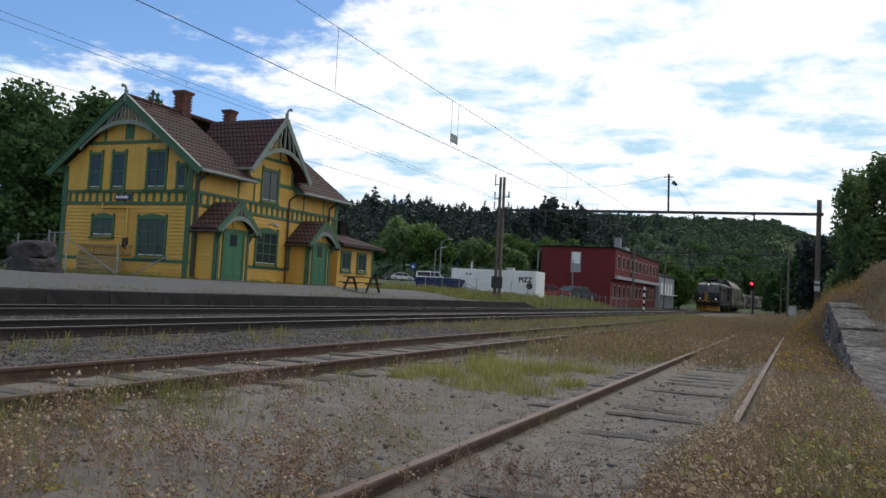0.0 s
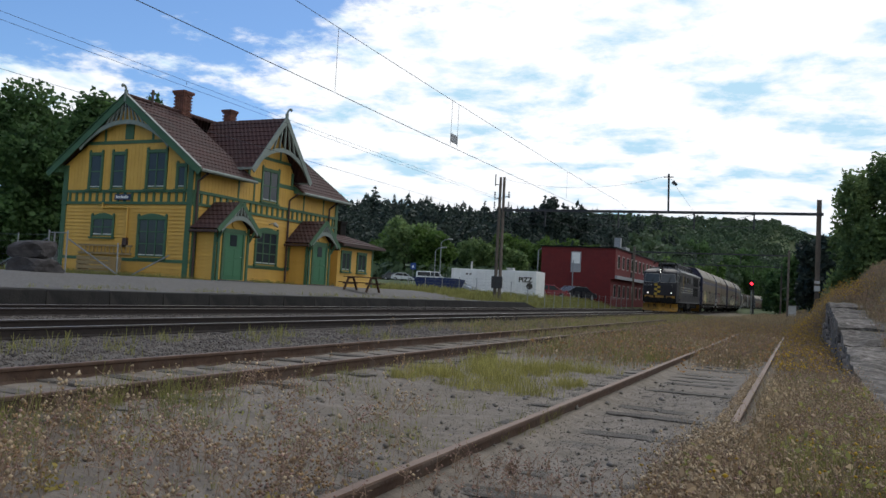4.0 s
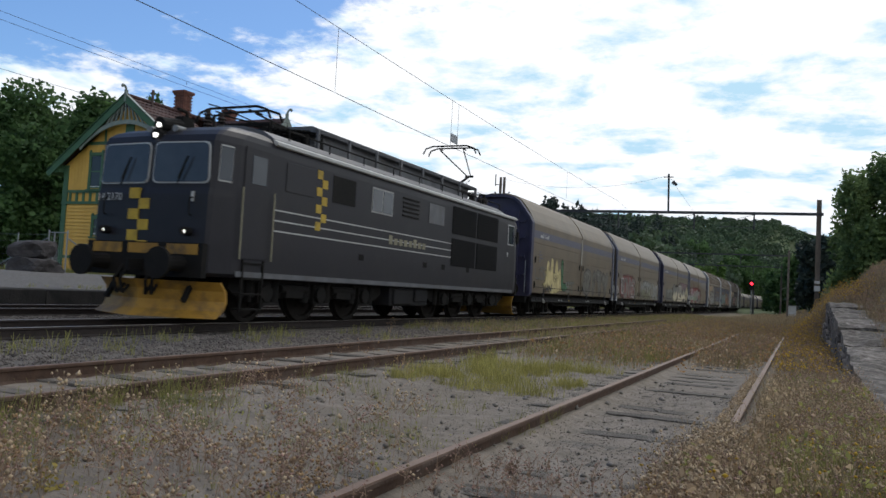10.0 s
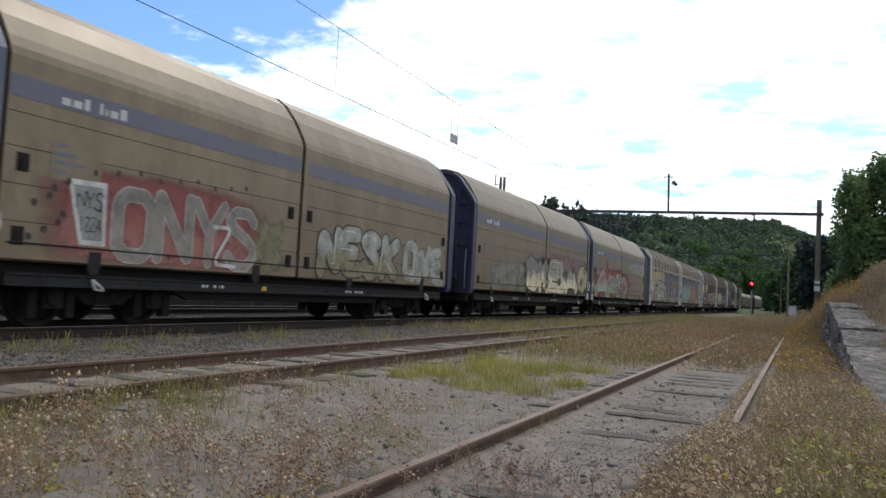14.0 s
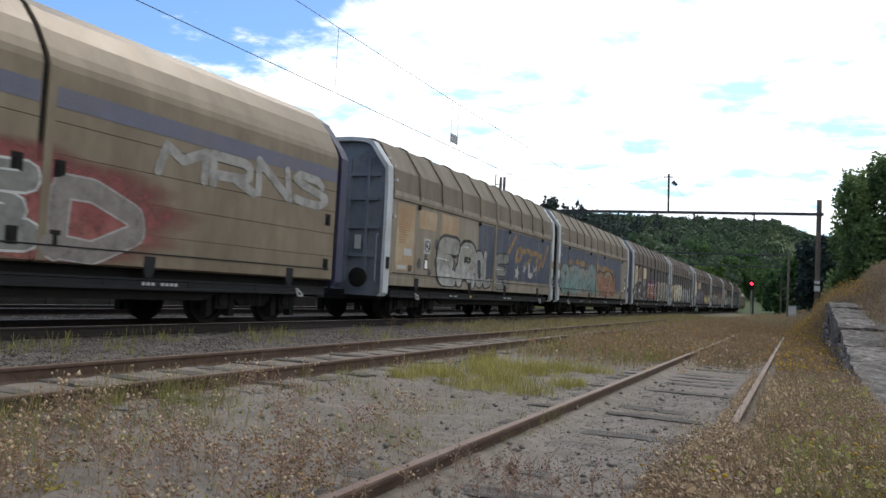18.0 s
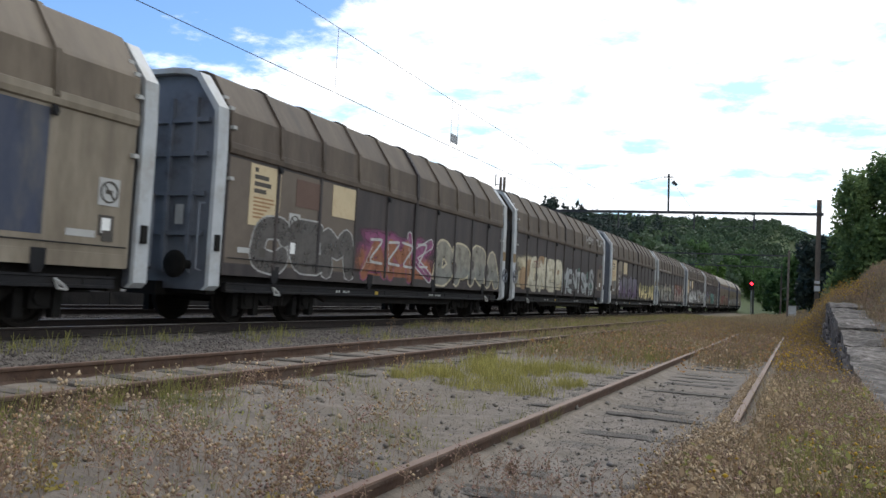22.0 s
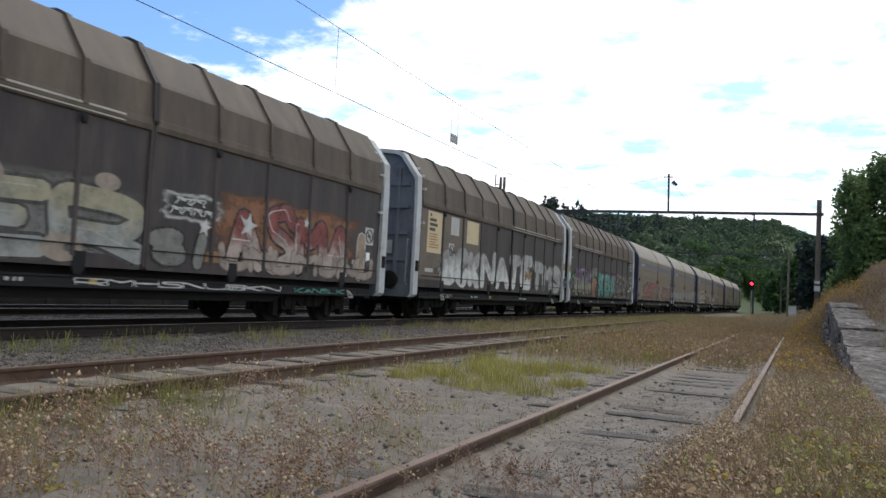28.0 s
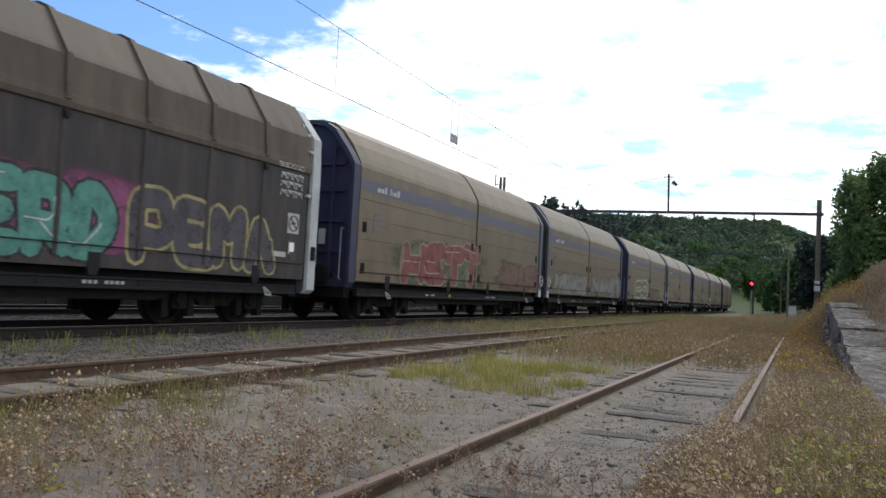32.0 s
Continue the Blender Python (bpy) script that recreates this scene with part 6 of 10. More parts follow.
        for p, r in ((grid[0], back[0]), (grid[-1], back[-1])):
            for k in range(len(prof) - 1):
                bm.faces.new([p[k], p[k + 1], r[k + 1], r[k]])
        part("snow_plough", bm, M_PLOUGH, w, "worn yellow snow plough", smooth=False)
        bm = bmesh.new()
        for x in (-0.9, 0, 0.9):
            beam(bm, (x, sg * 7.7, 0.85), (x, sg * 7.95, 0.4), 0.08, 0.08)
        part("plough_bracket", bm, M_BLACK, w)
    # cab doors, windows, panels on the near side and, mirrored, on the far one
    for sg in (1, -1):
        X = sg * 1.461

        def slab(nm, y0, y1, z0, z1, m, t=0.012, label="", base=0.0, bevel=0.0):
            x0, x1 = sorted((X + sg * base, X + sg * (base + t)))
            return boxpart(nm, (x0, x1, y0, y1, z0, z1), m, w, label, bevel)
        for a, b in ((-7.22, -6.42),):
            slab("cab_door", a, b, 1.22, 3.25, M_LOCO, 0.016)
            slab("door_window", a + 0.2, b - 0.18, 2.6, 3.12, M_CABGLASS, 0.008, base=0.016)
            bm = bmesh.new()
            for yy in (a - 0.07, b + 0.06):
                rod(bm, (X + sg * 0.06, yy, 1.2), (X + sg * 0.06, yy, 2.5), 0.016, 6)
            part("hand_rail", bm, M_FADED, w)
            for k in range(4):
                boxpart("cab_step", (min(X - sg * 0.2, X + sg * 0.03), max(X - sg * 0.2, X + sg * 0.03), a + 0.1, b - 0.1, 0.28 + k * 0.28, 0.31 + k * 0.28), M_BLACK, w)
            for yy in (a + 0.1, b - 0.1):
                boxpart("step_stringer", (min(X - sg * 0.02, X + sg * 0.02), max(X - sg * 0.02, X + sg * 0.02), yy - 0.02, yy + 0.02, 0.25, 1.2), M_BLACK, w)
        slab("cab_window_frame", 6.62, 7.25, 2.52, 3.22, M_PALE, 0.010, bevel=0.004)
        slab("cab_window", 6.66, 7.21, 2.56, 3.18, M_CABGLASS, 0.016)
        bm = bmesh.new()
        xa, xb = sorted((X + sg * 0.05, X + sg * 0.12))
        box(bm, xa, xb, 7.30, 7.44, 2.62, 3.02)
        rod(bm, (X, 7.34, 2.82), (X + sg * 0.06, 7.37, 2.82), 0.02, 6)
        part("mirror", bm, M_BLACK, w)
        slab("end_mark", 6.63, 6.69, 2.12, 2.28, M_PALE, 0.006)
        for e in (-1, 1):
            # window in the cut corner of the cab
            for nm, m, g, o in (("corner_window_frame", M_PALE, 0.025, 0.008), ("corner_window", M_CABGLASS, 0.0, 0.014)):
                bm = bmesh.new()
                ring = []
                for dd in (o, o - 0.04):
                    for q, z in ((0.14 - g, 2.56 - g), (0.86 + g, 2.56 - g), (0.86 + g, 3.16 + g), (0.14 - g, 3.16 + g)):
                        f = 7.99 - 0.04 * (z - 2.4)
                        ring.append(bm.verts.new((sg * (1.36 + 0.08 * q + dd * 0.97), e * (f - 0.13 - 0.37 * q + dd * 0.22), z)))
                bm.faces.new(ring[:4]); bm.faces.new(ring[4:][::-1])
                for k in range(4):
                    bm.faces.new([ring[k], ring[(k + 1) % 4], ring[4 + (k + 1) % 4], ring[4 + k]])
                part(nm, bm, m, w)
        slab("blanked_window", -5.95, -4.95, 2.60, 3.18, M_LOCO, 0.012, bevel=0.004)
        slab("blanked_window", -4.25, -3.3, 2.60, 3.18, M_BLACK, 0.008)
        slab("window_rim", -2.55, -1.50, 2.58, 3.18, M_DULLFRAME, 0.010)
        slab("side_window", -2.51, -2.05, 2.62, 3.14, M_CABGLASS, 0.018)
        slab("side_window", -2.00, -1.54, 2.62, 3.14, M_CABGLASS, 0.018)
        bm = bmesh.new()
        for k in range(5):
            box(bm, *sorted((X, X + sg * 0.02)), -0.96, -0.04, 2.66 + k * 0.11, 2.70 + k * 0.11)
        part("louvre", bm, M_BLACK, w)
        slab("blanked_window", 0.6, 1.6, 2.64, 3.18, M_LOCO_ROOF, 0.012, bevel=0.004)
        for a, b in ((2.2, 4.02), (4.14, 5.95)):
            for z0, z1 in ((1.56, 2.36), (2.50, 3.30)):
                g = slab("radiator_grille", a, b, z0, z1, M_GRILLE, 0.012, bevel=0.004)
                bm = bmesh.new()
                for k in range(9):
                    z = z0 + 0.06 + k * (z1 - z0 - 0.12) / 8
                    box(bm, *sorted((X + sg * 0.012, X + sg * 0.024)), a + 0.05, b - 0.05, z - 0.015, z + 0.015)
                part("grille_slat", bm, M_GRILLE, g)
        for z in (2.20, 2.0, 1.80):
            slab("white_line", -6.3, 2.2, z - 0.014, z + 0.014, M_PALE, 0.004, "thin pale painted line")
        for r in range(7):
            y0 = -4.86 + 0.2 * (r % 2)
            boxpart("yellow_check", (*sorted((X + sg * 0.001, X + sg * 0.005)), y0, y0 + 0.2, 3.2 - (r + 1) * 0.18, 3.2 - r * 0.18), M_CHECK, w)
        # maker's mark as plain bars
        for k in range(8):
            boxpart("mark_bar", (*sorted((X + sg * 0.004, X + sg * 0.008)), -1.6 + k * 0.27, -1.42 + k * 0.27, 1.90, 2.06 + 0.06 * (k in (0, 5))), M_FADED, w)
        # foot recesses aren't cut in: flat black slabs stand for the shade inside
        for y in (-3.0, 0.4, 1.6, 3.4):
            slab("step_shade", y, y + 0.22, 1.42, 1.56, M_BLACK, 0.006)
        slab("sill_strip", -7.3, 7.3, 0.88, 0.98, M_LOCO_ROOF, 0.006)
    # bogies
    for y in (-4.2, 4.2):
        bm = bmesh.new()
        for sg in (-1, 1):
            x = sg * 1.08
            prism(bm, [(y - 2.9, 0.66), (y - 2.6, 0.50), (y - 2.2, 0.50), (y + 2.2, 0.50), (y + 2.6, 0.50), (y + 2.9, 0.66), (y + 2.85, 0.86), (y - 2.85, 0.86)], "x", x - 0.07, x + 0.07)
            for a in (-1.9, 0, 1.9):
                box(bm, x - 0.12, x + 0.14, y + a - 0.2, y + a + 0.2, 0.40, 0.80)
                rod(bm, (x, y + a, 0.60), (x + sg * 0.22, y + a, 0.60), 0.17, 12)
                for e in (-0.42, 0.42):
                    rod(bm, (x + sg * 0.05, y + a + e, 0.42), (x + sg * 0.05, y + a + e, 0.86), 0.10, 10)
            for a in (-0.95, 0.95):
                box(bm, x - 0.05, x + 0.2, y + a - 0.3, y + a + 0.3, 0.52, 0.76)
                rod(bm, (x + sg * 0.12, y + a - 0.45, 0.7), (x + sg * 0.12, y + a + 0.45, 0.7), 0.09, 10)
        b = part("bogie", bm, M_BLACK, w)
        for a in (-1.9, 0, 1.9):
            ws = share("wheelset", WHEELSET_BIG, b, pose(0, y + a, 0.60))
            WHEEL_PARTS.append((ws, y + a, 0.60))
    bm = bmesh.new()
    box(bm, -1.3, 1.3, -1.1, 1.1, 0.38, 0.86)
    box(bm, 1.02, 1.36, -0.95, 0.1, 0.42, 0.8)
    box(bm, 1.02, 1.36, 0.25, 1.0, 0.5, 0.82)
    part("equipment_box", bm, M_SILL, w, bevel=0.02)
    bm = bmesh.new()
    rod(bm, (-1.1, -0.9, 0.62), (-1.1, 0.9, 0.62), 0.2, 14)
    part("air_tank", bm, M_SILL, w)
    # pantographs: the front one folded, the rear one up on the wire
    for y0, up in ((-4.75, False), (5.2, True)):
        bm = bmesh.new()
        # extra insulators and bus bars that crowd the roof round the frame
        for k in range(4):
            rod(bm, (-0.75 + 0.5 * k, y0 + 1.0, 3.75), (-0.75 + 0.5 * k, y0 + 1.0, 4.16), 0.07, 8, 0.045)
        beam(bm, (-0.8, y0 + 1.0, 4.16), (0.8, y0 + 1.0, 4.16), 0.05, 0.05)
        for sg in (-1, 1):
            beam(bm, (sg * 0.55, y0 - 0.7, 4.08), (sg * 0.55, y0 + 0.8, 4.08), 0.07, 0.07)
            for e in (-0.6, 0.7):
                rod(bm, (sg * 0.55, y0 + e, 3.7), (sg * 0.55, y0 + e, 4.06), 0.06, 8)
        beam(bm, (-0.6, y0 - 0.6, 4.1), (0.6, y0 - 0.6, 4.1), 0.07, 0.07)
        beam(bm, (-0.6, y0 + 0.7, 4.1), (0.6, y0 + 0.7, 4.1), 0.1, 0.1)
        base = part("pantograph_base", bm, M_BLACK, w)
        knee = Vector((0, y0 + 1.55, 4.86)) if up else Vector((0, y0 + 1.0, 4.26))
        top = Vector((0, y0 - 0.05, 5.50)) if up else Vector((0, y0 - 0.95, 4.24))
        foot = Vector((0, y0 - 0.1, 4.14)) if up else Vector((0, y0 - 0.55, 4.12))
        bm = bmesh.new()
        rod(bm, foot, knee, 0.045, 8)
        rod(bm, foot + Vector((0.12, 0.35, -0.02)), knee + Vector((0, 0.08, -0.12)), 0.018, 6)
        part("lower_arm", bm, M_BLACK, base)
        bm = bmesh.new()
        for sg in (-1, 1):
            rod(bm, knee + Vector((sg * 0.06, 0, 0)), top + Vector((sg * 0.42, 0, 0)), 0.022, 6)
        rod(bm, knee + Vector((-0.15, 0, 0)), knee + Vector((0.15, 0, 0)), 0.04, 8)
        part("upper_arm", bm, M_BLACK, base)
        bm = bmesh.new()
        for dy in (-0.2, 0.2):
            pts = [(-0.95, -0.20), (-0.86, -0.02), (-0.6, 0.06), (0.6, 0.06), (0.86, -0.02), (0.95, -0.20)]
            tube(bm, [top + Vector((x, dy, z + 0.04)) for x, z in pts], 0.026, 6)
        for x in (-0.42, 0.42):
            rod(bm, top + Vector((x, -0.22, 0.03)), top + Vector((x, 0.22, 0.03)), 0.02, 6)
        part("contact_head", bm, M_BLACK, base)
    for y in (-6.4, -6.0, -3.2, 6.7, 7.0, 7.3):
        bm = bmesh.new()
        x = 0.3 if y > 0 else -0.2
        rod(bm, (x, y, 3.6), (x, y, 4.2), 0.05, 8)
        for k in range(5):
            rod(bm, (x, y, 3.8 + k * 0.07), (x, y, 3.84 + k * 0.07), 0.105, 10, 0.06)
        part("roof_insulator", bm, M_RAIL, w)
    bm = bmesh.new()
    tube(bm, [(0.3, 7.3, 4.3), (0.3, 6.7, 4.32), (0.1, 5.9, 4.2)], 0.015)
    tube(bm, [(-0.2, -6.4, 4.3), (-0.2, -6.0, 4.32), (-0.1, -4.6, 4.2)], 0.015)
    part("roof_cable", bm, M_BLACK, w)
    # the rear cab stands a little further from the middle than the front one
    for ob in w.children:
        if ob.type == "MESH":
            for v in ob.data.vertices:
                v.co.y += 0.36 * max(0.0, min(1.0, (v.co.y - 5.9) / 0.7))
    TRAIN.insert(0, (w, 18.70))


locomotive()

# ---- station house ----
M_BRICKWALL = mat("sooty_chimney_brick", [(0.11, 0.045, 0.034), (0.185, 0.080, 0.058)], scale=5, rough=0.9, bump=0.3, dirt=(0.06, 0.045, 0.04), dirt_scale=2, dirt_amount=0.7, per_piece=0.25)
M_SIGN = mat("navy_sign_enamel", [(0.02, 0.025, 0.07), (0.03, 0.035, 0.09)], scale=3, rough=0.35)
M_LADDER = mat("weathered_wood", [(0.24, 0.17, 0.085), (0.33, 0.25, 0.14)], scale=4, rough=0.9, bump=0.3, stretch=(1, 5, 5))
M_IRON = mat("dark_downpipe", [(0.05, 0.03, 0.028), (0.07, 0.045, 0.04)], scale=4, rough=0.6)
M_CURTAIN = mat("pale_curtain", [(0.45, 0.45, 0.43), (0.6, 0.6, 0.58)], scale=6, rough=0.9)

HX0, HX1, HXC = -32.0, -24.1, -28.05
HY0, HY1 = 26.7, 38.4
HB, HE, HR = 1.0, 6.12, 9.17


def at_gable(x, z, y=HY0):
    """Frame of a part on the wall that faces the yard end: local x along the wall, y into it, z up."""
    return Matrix.Translation((x, y, z))


def at_front(y, z, x=HX1):
    """The same on the wall that faces the tracks."""
    return Matrix.Translation((x, y, z)) @ Matrix.Rotation(radians(90), 4, "Z")


def placed(ob, m):
    ob.matrix_basis = m
    return ob


def window(house, m, w, h, cols=2, rows=2, hood=True, arch=False, horns=True):
    """A casement: surround, sash bars, panes and hood; local origin at its lower middle, front towards -y."""
    bm = bmesh.new()
    t = 0.11
    for a, b in ((-w / 2 - t, -w / 2), (w / 2, w / 2 + t)):
        box(bm, a, b, -0.06, 0.02, -0.08, h + 0.06)
        if horns:
            box(bm, a + 0.02, b - 0.02, -0.06, 0.0, h + 0.06, h + 0.26)
            box(bm, a - 0.01, b + 0.01, -0.075, 0.0, h + 0.16, h + 0.2)
    box(bm, -w / 2 - t, w / 2 + t, -0.075, 0.02, h, h + 0.14)
    if arch:
        n = 10
        pts = [(-w / 2 - t, h + 0.14)] + [(-w / 2 + w * k / n, h + 0.14 + 0.13 * math.sin(math.pi * k / n)) for k in range(n + 1)] + [(w / 2 + t, h + 0.14)]
        prism(bm, pts, "y", -0.07, 0.0)
    f = placed(part("window", bm, M_GREEN, house, "green-framed sash window"), m)
    bm = bmesh.new()
    box(bm, -w / 2 - t - 0.04, w / 2 + t + 0.04, -0.12, 0.02, -0.16, -0.08)
    part("window_sill", bm, M_GREEN, f)
    cw, ch = w / cols, h / rows
    bm = bmesh.new()
    for k in range(cols + 1):
        x = -w / 2 + k * cw
        box(bm, x - 0.03, x + 0.03, -0.045, 0.01, -0.02, h)
    for k in range(rows + 1):
        z = k * ch
        box(bm, -w / 2, w / 2, -0.042, 0.01, z - 0.025, z + 0.025)
    part("sash", bm, M_GREEN, f)
    for i in range(cols):
        for j in range(rows):
            boxpart("pane", (-w / 2 + i * cw + 0.03, -w / 2 + (i + 1) * cw - 0.03, -0.022, -0.016, j * ch + 0.025, (j + 1) * ch - 0.025), M_GLASS, f)
    bm = bmesh.new()
    box(bm, -w / 2 + 0.05, w / 2 - 0.05, -0.028, -0.0232, 0.03, 0.07)
    part("glazing_bead", bm, M_CURTAIN, f)
    return f


def door(house, m, w, h):
    bm = bmesh.new()
    box(bm, -w / 2, w / 2, -0.02, 0.03, 0, h)
    d = placed(part("door", bm, M_DOOR, house, "green panelled wooden door"), m)
    for x in (-w / 4, w / 4):
        for z0, z1 in ((0.15, 0.85), (0.95, h - 0.75)):
            bm = bmesh.new()
            box(bm, x - w / 5, x + w / 5, -0.035, -0.02, z0, z1)
            part("door_panel", bm, M_DOOR, d, bevel=0.01)
    boxpart("door_pane", (-w / 5, w / 6, -0.03, -0.022, h - 0.62, h - 0.12), M_GLASS, d)
    bm = bmesh.new()
    for a, b in ((-w / 2 - 0.12, -w / 2), (w / 2, w / 2 + 0.12)):
        box(bm, a, b, -0.06, 0.02, 0, h + 0.1)
    box(bm, -w / 2 - 0.12, w / 2 + 0.12, -0.06, 0.02, h, h + 0.14)
    part("door_frame", bm, M_GREEN, d)
    bm = bmesh.new()
    rod(bm, (w / 2 - 0.1, -0.09, 1.02), (w / 2 - 0.22, -0.09, 1.02), 0.012, 6)
    rod(bm, (w / 2 - 0.1, -0.02, 1.02), (w / 2 - 0.1, -0.09, 1.02), 0.012, 6)
    part("door_handle", bm, M_PALE, d)
    boxpart("door_step", (-w / 2 - 0.3, w / 2 + 0.3, -0.5, -0.005, -0.16, -0.01), M_PLATFORM, d)
    return d


def boards(house, m, width, z0, z1, material, step=0.165):
    """Horizontal weatherboards, each a tilted plank of its own."""
    bm = bmesh.new()
    prism(bm, [(-0.046, 0.0), (0.0, 0.0), (0.0, step), (-0.006, step)], "x", 0, width)
    finish(bm)
    me = bpy.data.meshes.new("weatherboard")
    bm.to_mesh(me); bm.free()
    me.materials.append(material)
    z = z0
    while z < z1 - 0.01:
        share("weatherboard", me, house, m @ Matrix.Translation((0, 0, z)))
        z += step


def uprights(house, m, width, z0, tops, material, step=0.22):
    """Vertical boards up to a height that varies along the wall; tops(x) gives it."""
    n = int(round(width / step))
    for k in range(n):
        a, b = k * width / n, (k + 1) * width / n
        bm = bmesh.new()
        za, zb = tops(a + 0.01), tops(b - 0.01)
        vs = [bm.verts.new(p) for p in ((a + 0.004, -0.025, z0), (b - 0.004, -0.025, z0), (b - 0.004, -0.025, zb), (a + 0.004, -0.025, za), (a + 0.004, 0, z0), (b - 0.004, 0, z0), (b - 0.004, 0, zb), (a + 0.004, 0, za))]
        for f in ((0, 1, 2, 3), (7, 6, 5, 4), (0, 4, 5, 1), (1, 5, 6, 2), (2, 6, 7, 3), (3, 7, 4, 0)):
            bm.faces.new([vs[i] for i in f])
        placed(part("upright_board", bm, material, house), m)


def trim(house, m, x0, x1, z0, z1, t=0.05, material=None):
    return placed(boxpart("trim_board", (x0, x1, -t, 0.0, z0, z1), material or M_GREEN, house), m)


def frieze(house, m, x0, x1, z0, z1, step=0.42):
    """The band of small uprights between two rails."""
    trim(house, m, x0, x1, z1 - 0.13, z1, 0.085)
    trim(house, m, x0, x1, z0, z0 + 0.12, 0.085)
    n = int((x1 - x0) / step)
    for k in range(n + 1):
        x = x0 + 0.05 + k * (x1 - x0 - 0.1) / n
        trim(house, m, x - 0.06, x + 0.06, z0 + 0.12, z1 - 0.13, 0.06)


def slope_roof(house, a, b, c, d, courses, material, name="tile_course", thick=0.045):
    """Tile courses on the quad a-b (eave) to d-c (ridge); each course laps over the one below."""
    a, b, c, d = (Vector(p) for p in (a, b, c, d))
    n = (b - a).cross(d - a).normalized()
    if n.z < 0:
        n = -n
    for k in range(courses):
        t0, t1 = k / courses, min(1.0, (k + 1.12) / courses)
        p = [a.lerp(d, t0), b.lerp(c, t0), b.lerp(c, t1), a.lerp(d, t1)]
        bm = bmesh.new()
        lo = [bm.verts.new(q - n * 0.03) for q in p]
        hi = [bm.verts.new(p[0] + n * thick), bm.verts.new(p[1] + n * thick), bm.verts.new(p[2] + n * 0.018), bm.verts.new(p[3] + n * 0.018)]
        bm.faces.new(lo); bm.faces.new(hi)
        for i in range(4):
            j = (i + 1) % 4
            bm.faces.new([lo[i], lo[j], hi[j], hi[i]])
        part(name, bm, material, house)


def tile_material():
    """Brown pantiles: rows of rounded tiles as fine relief along the courses."""
    m = mat("brown_pantile", [(0.045, 0.020, 0.018), (0.064, 0.029, 0.026)], scale=1.6, rough=0.85, bump=0.0, per_piece=0.12, dirt=(0.05, 0.035, 0.032), dirt_scale=0.7, dirt_amount=0.7)
    nt = m.node_tree
    tc = nt.nodes.new("ShaderNodeTexCoord"); sep = nt.nodes.new("ShaderNodeSeparateXYZ")
    nt.links.new(tc.outputs["Object"], sep.inputs[0])
    s = nt.nodes.new("ShaderNodeMath"); s.operation = "ADD"
    nt.links.new(sep.outputs["X"], s.inputs[0]); nt.links.new(sep.outputs["Y"], s.inputs[1])
    f = nt.nodes.new("ShaderNodeMath"); f.operation = "MULTIPLY"; f.inputs[1].default_value = 2 * math.pi / 0.24
    sn = nt.nodes.new("ShaderNodeMath"); sn.operation = "SINE"
    nt.links.new(s.outputs[0], f.inputs[0]); nt.links.new(f.outputs[0], sn.inputs[0])
    b = nt.nodes.new("ShaderNodeBump"); b.inputs["Strength"].default_value = 0.35; b.inputs["Distance"].default_value = 0.03
    nt.links.new(sn.outputs[0], b.inputs["Height"])
    nt.links.new(b.outputs[0], nt.nodes["Principled BSDF"].inputs["Normal"])
    return m


M_PANTILE = tile_material()


def arch_brace(house, m, half, rise, top, apex, material, rays=9):
    """Fretwork in a gable: bargeboards, an arched brace and a fan of rays. Local x across, z up, apex at x = 0."""
    bm = bmesh.new()
    n = 16
    up = [(-half + 2 * half * k / n, top + rise * math.sin(math.pi * k / n) ** 0.8) for k in range(n + 1)]
    lo = [(x * 0.97, z - 0.20) for x, z in up]
    prism(bm, up + lo[::-1], "y", -0.06, 0.0)
    placed(part("arch_brace", bm, material, house, "grey-green arched gable fretwork"), m)
    slope = (apex - top) / half
    for k in range(rays):
        u = -0.42 + 0.84 * k / (rays - 1)
        x0 = u * half
        z0 = top + rise * math.sin(math.pi * (x0 / half + 1) / 2) ** 0.8
        x1 = u * half * 0.55
        z1 = min(apex - abs(x1) * slope - 0.05, z0 + 1.2)
        if z1 - z0 > 0.12:
            bm = bmesh.new()
            beam(bm, (x0, -0.03, z0 - 0.05), (x1, -0.03, z1), 0.05, 0.09, up=(0, 1, 0))
            placed(part("fan_ray", bm, material, house), m)


def finial(house, m):
    bm = bmesh.new()
    beam(bm, (0, 0, -0.4), (0, 0, 0.12), 0.12, 0.12, up=(0, 1, 0))
    pts = [(0, 0, 0.1), (0.0, -0.05, 0.3), (0.0, -0.18, 0.45), (0.0, -0.32, 0.47), (0.0, -0.38, 0.38), (0.0, -0.30, 0.32)]
    tube(bm, [(x * 0.7, y * 0.7, z * 0.7) for x, y, z in pts], 0.05, 8)
    placed(part("finial", bm, M_TRIMGREY, house, "curled wooden finial"), m)


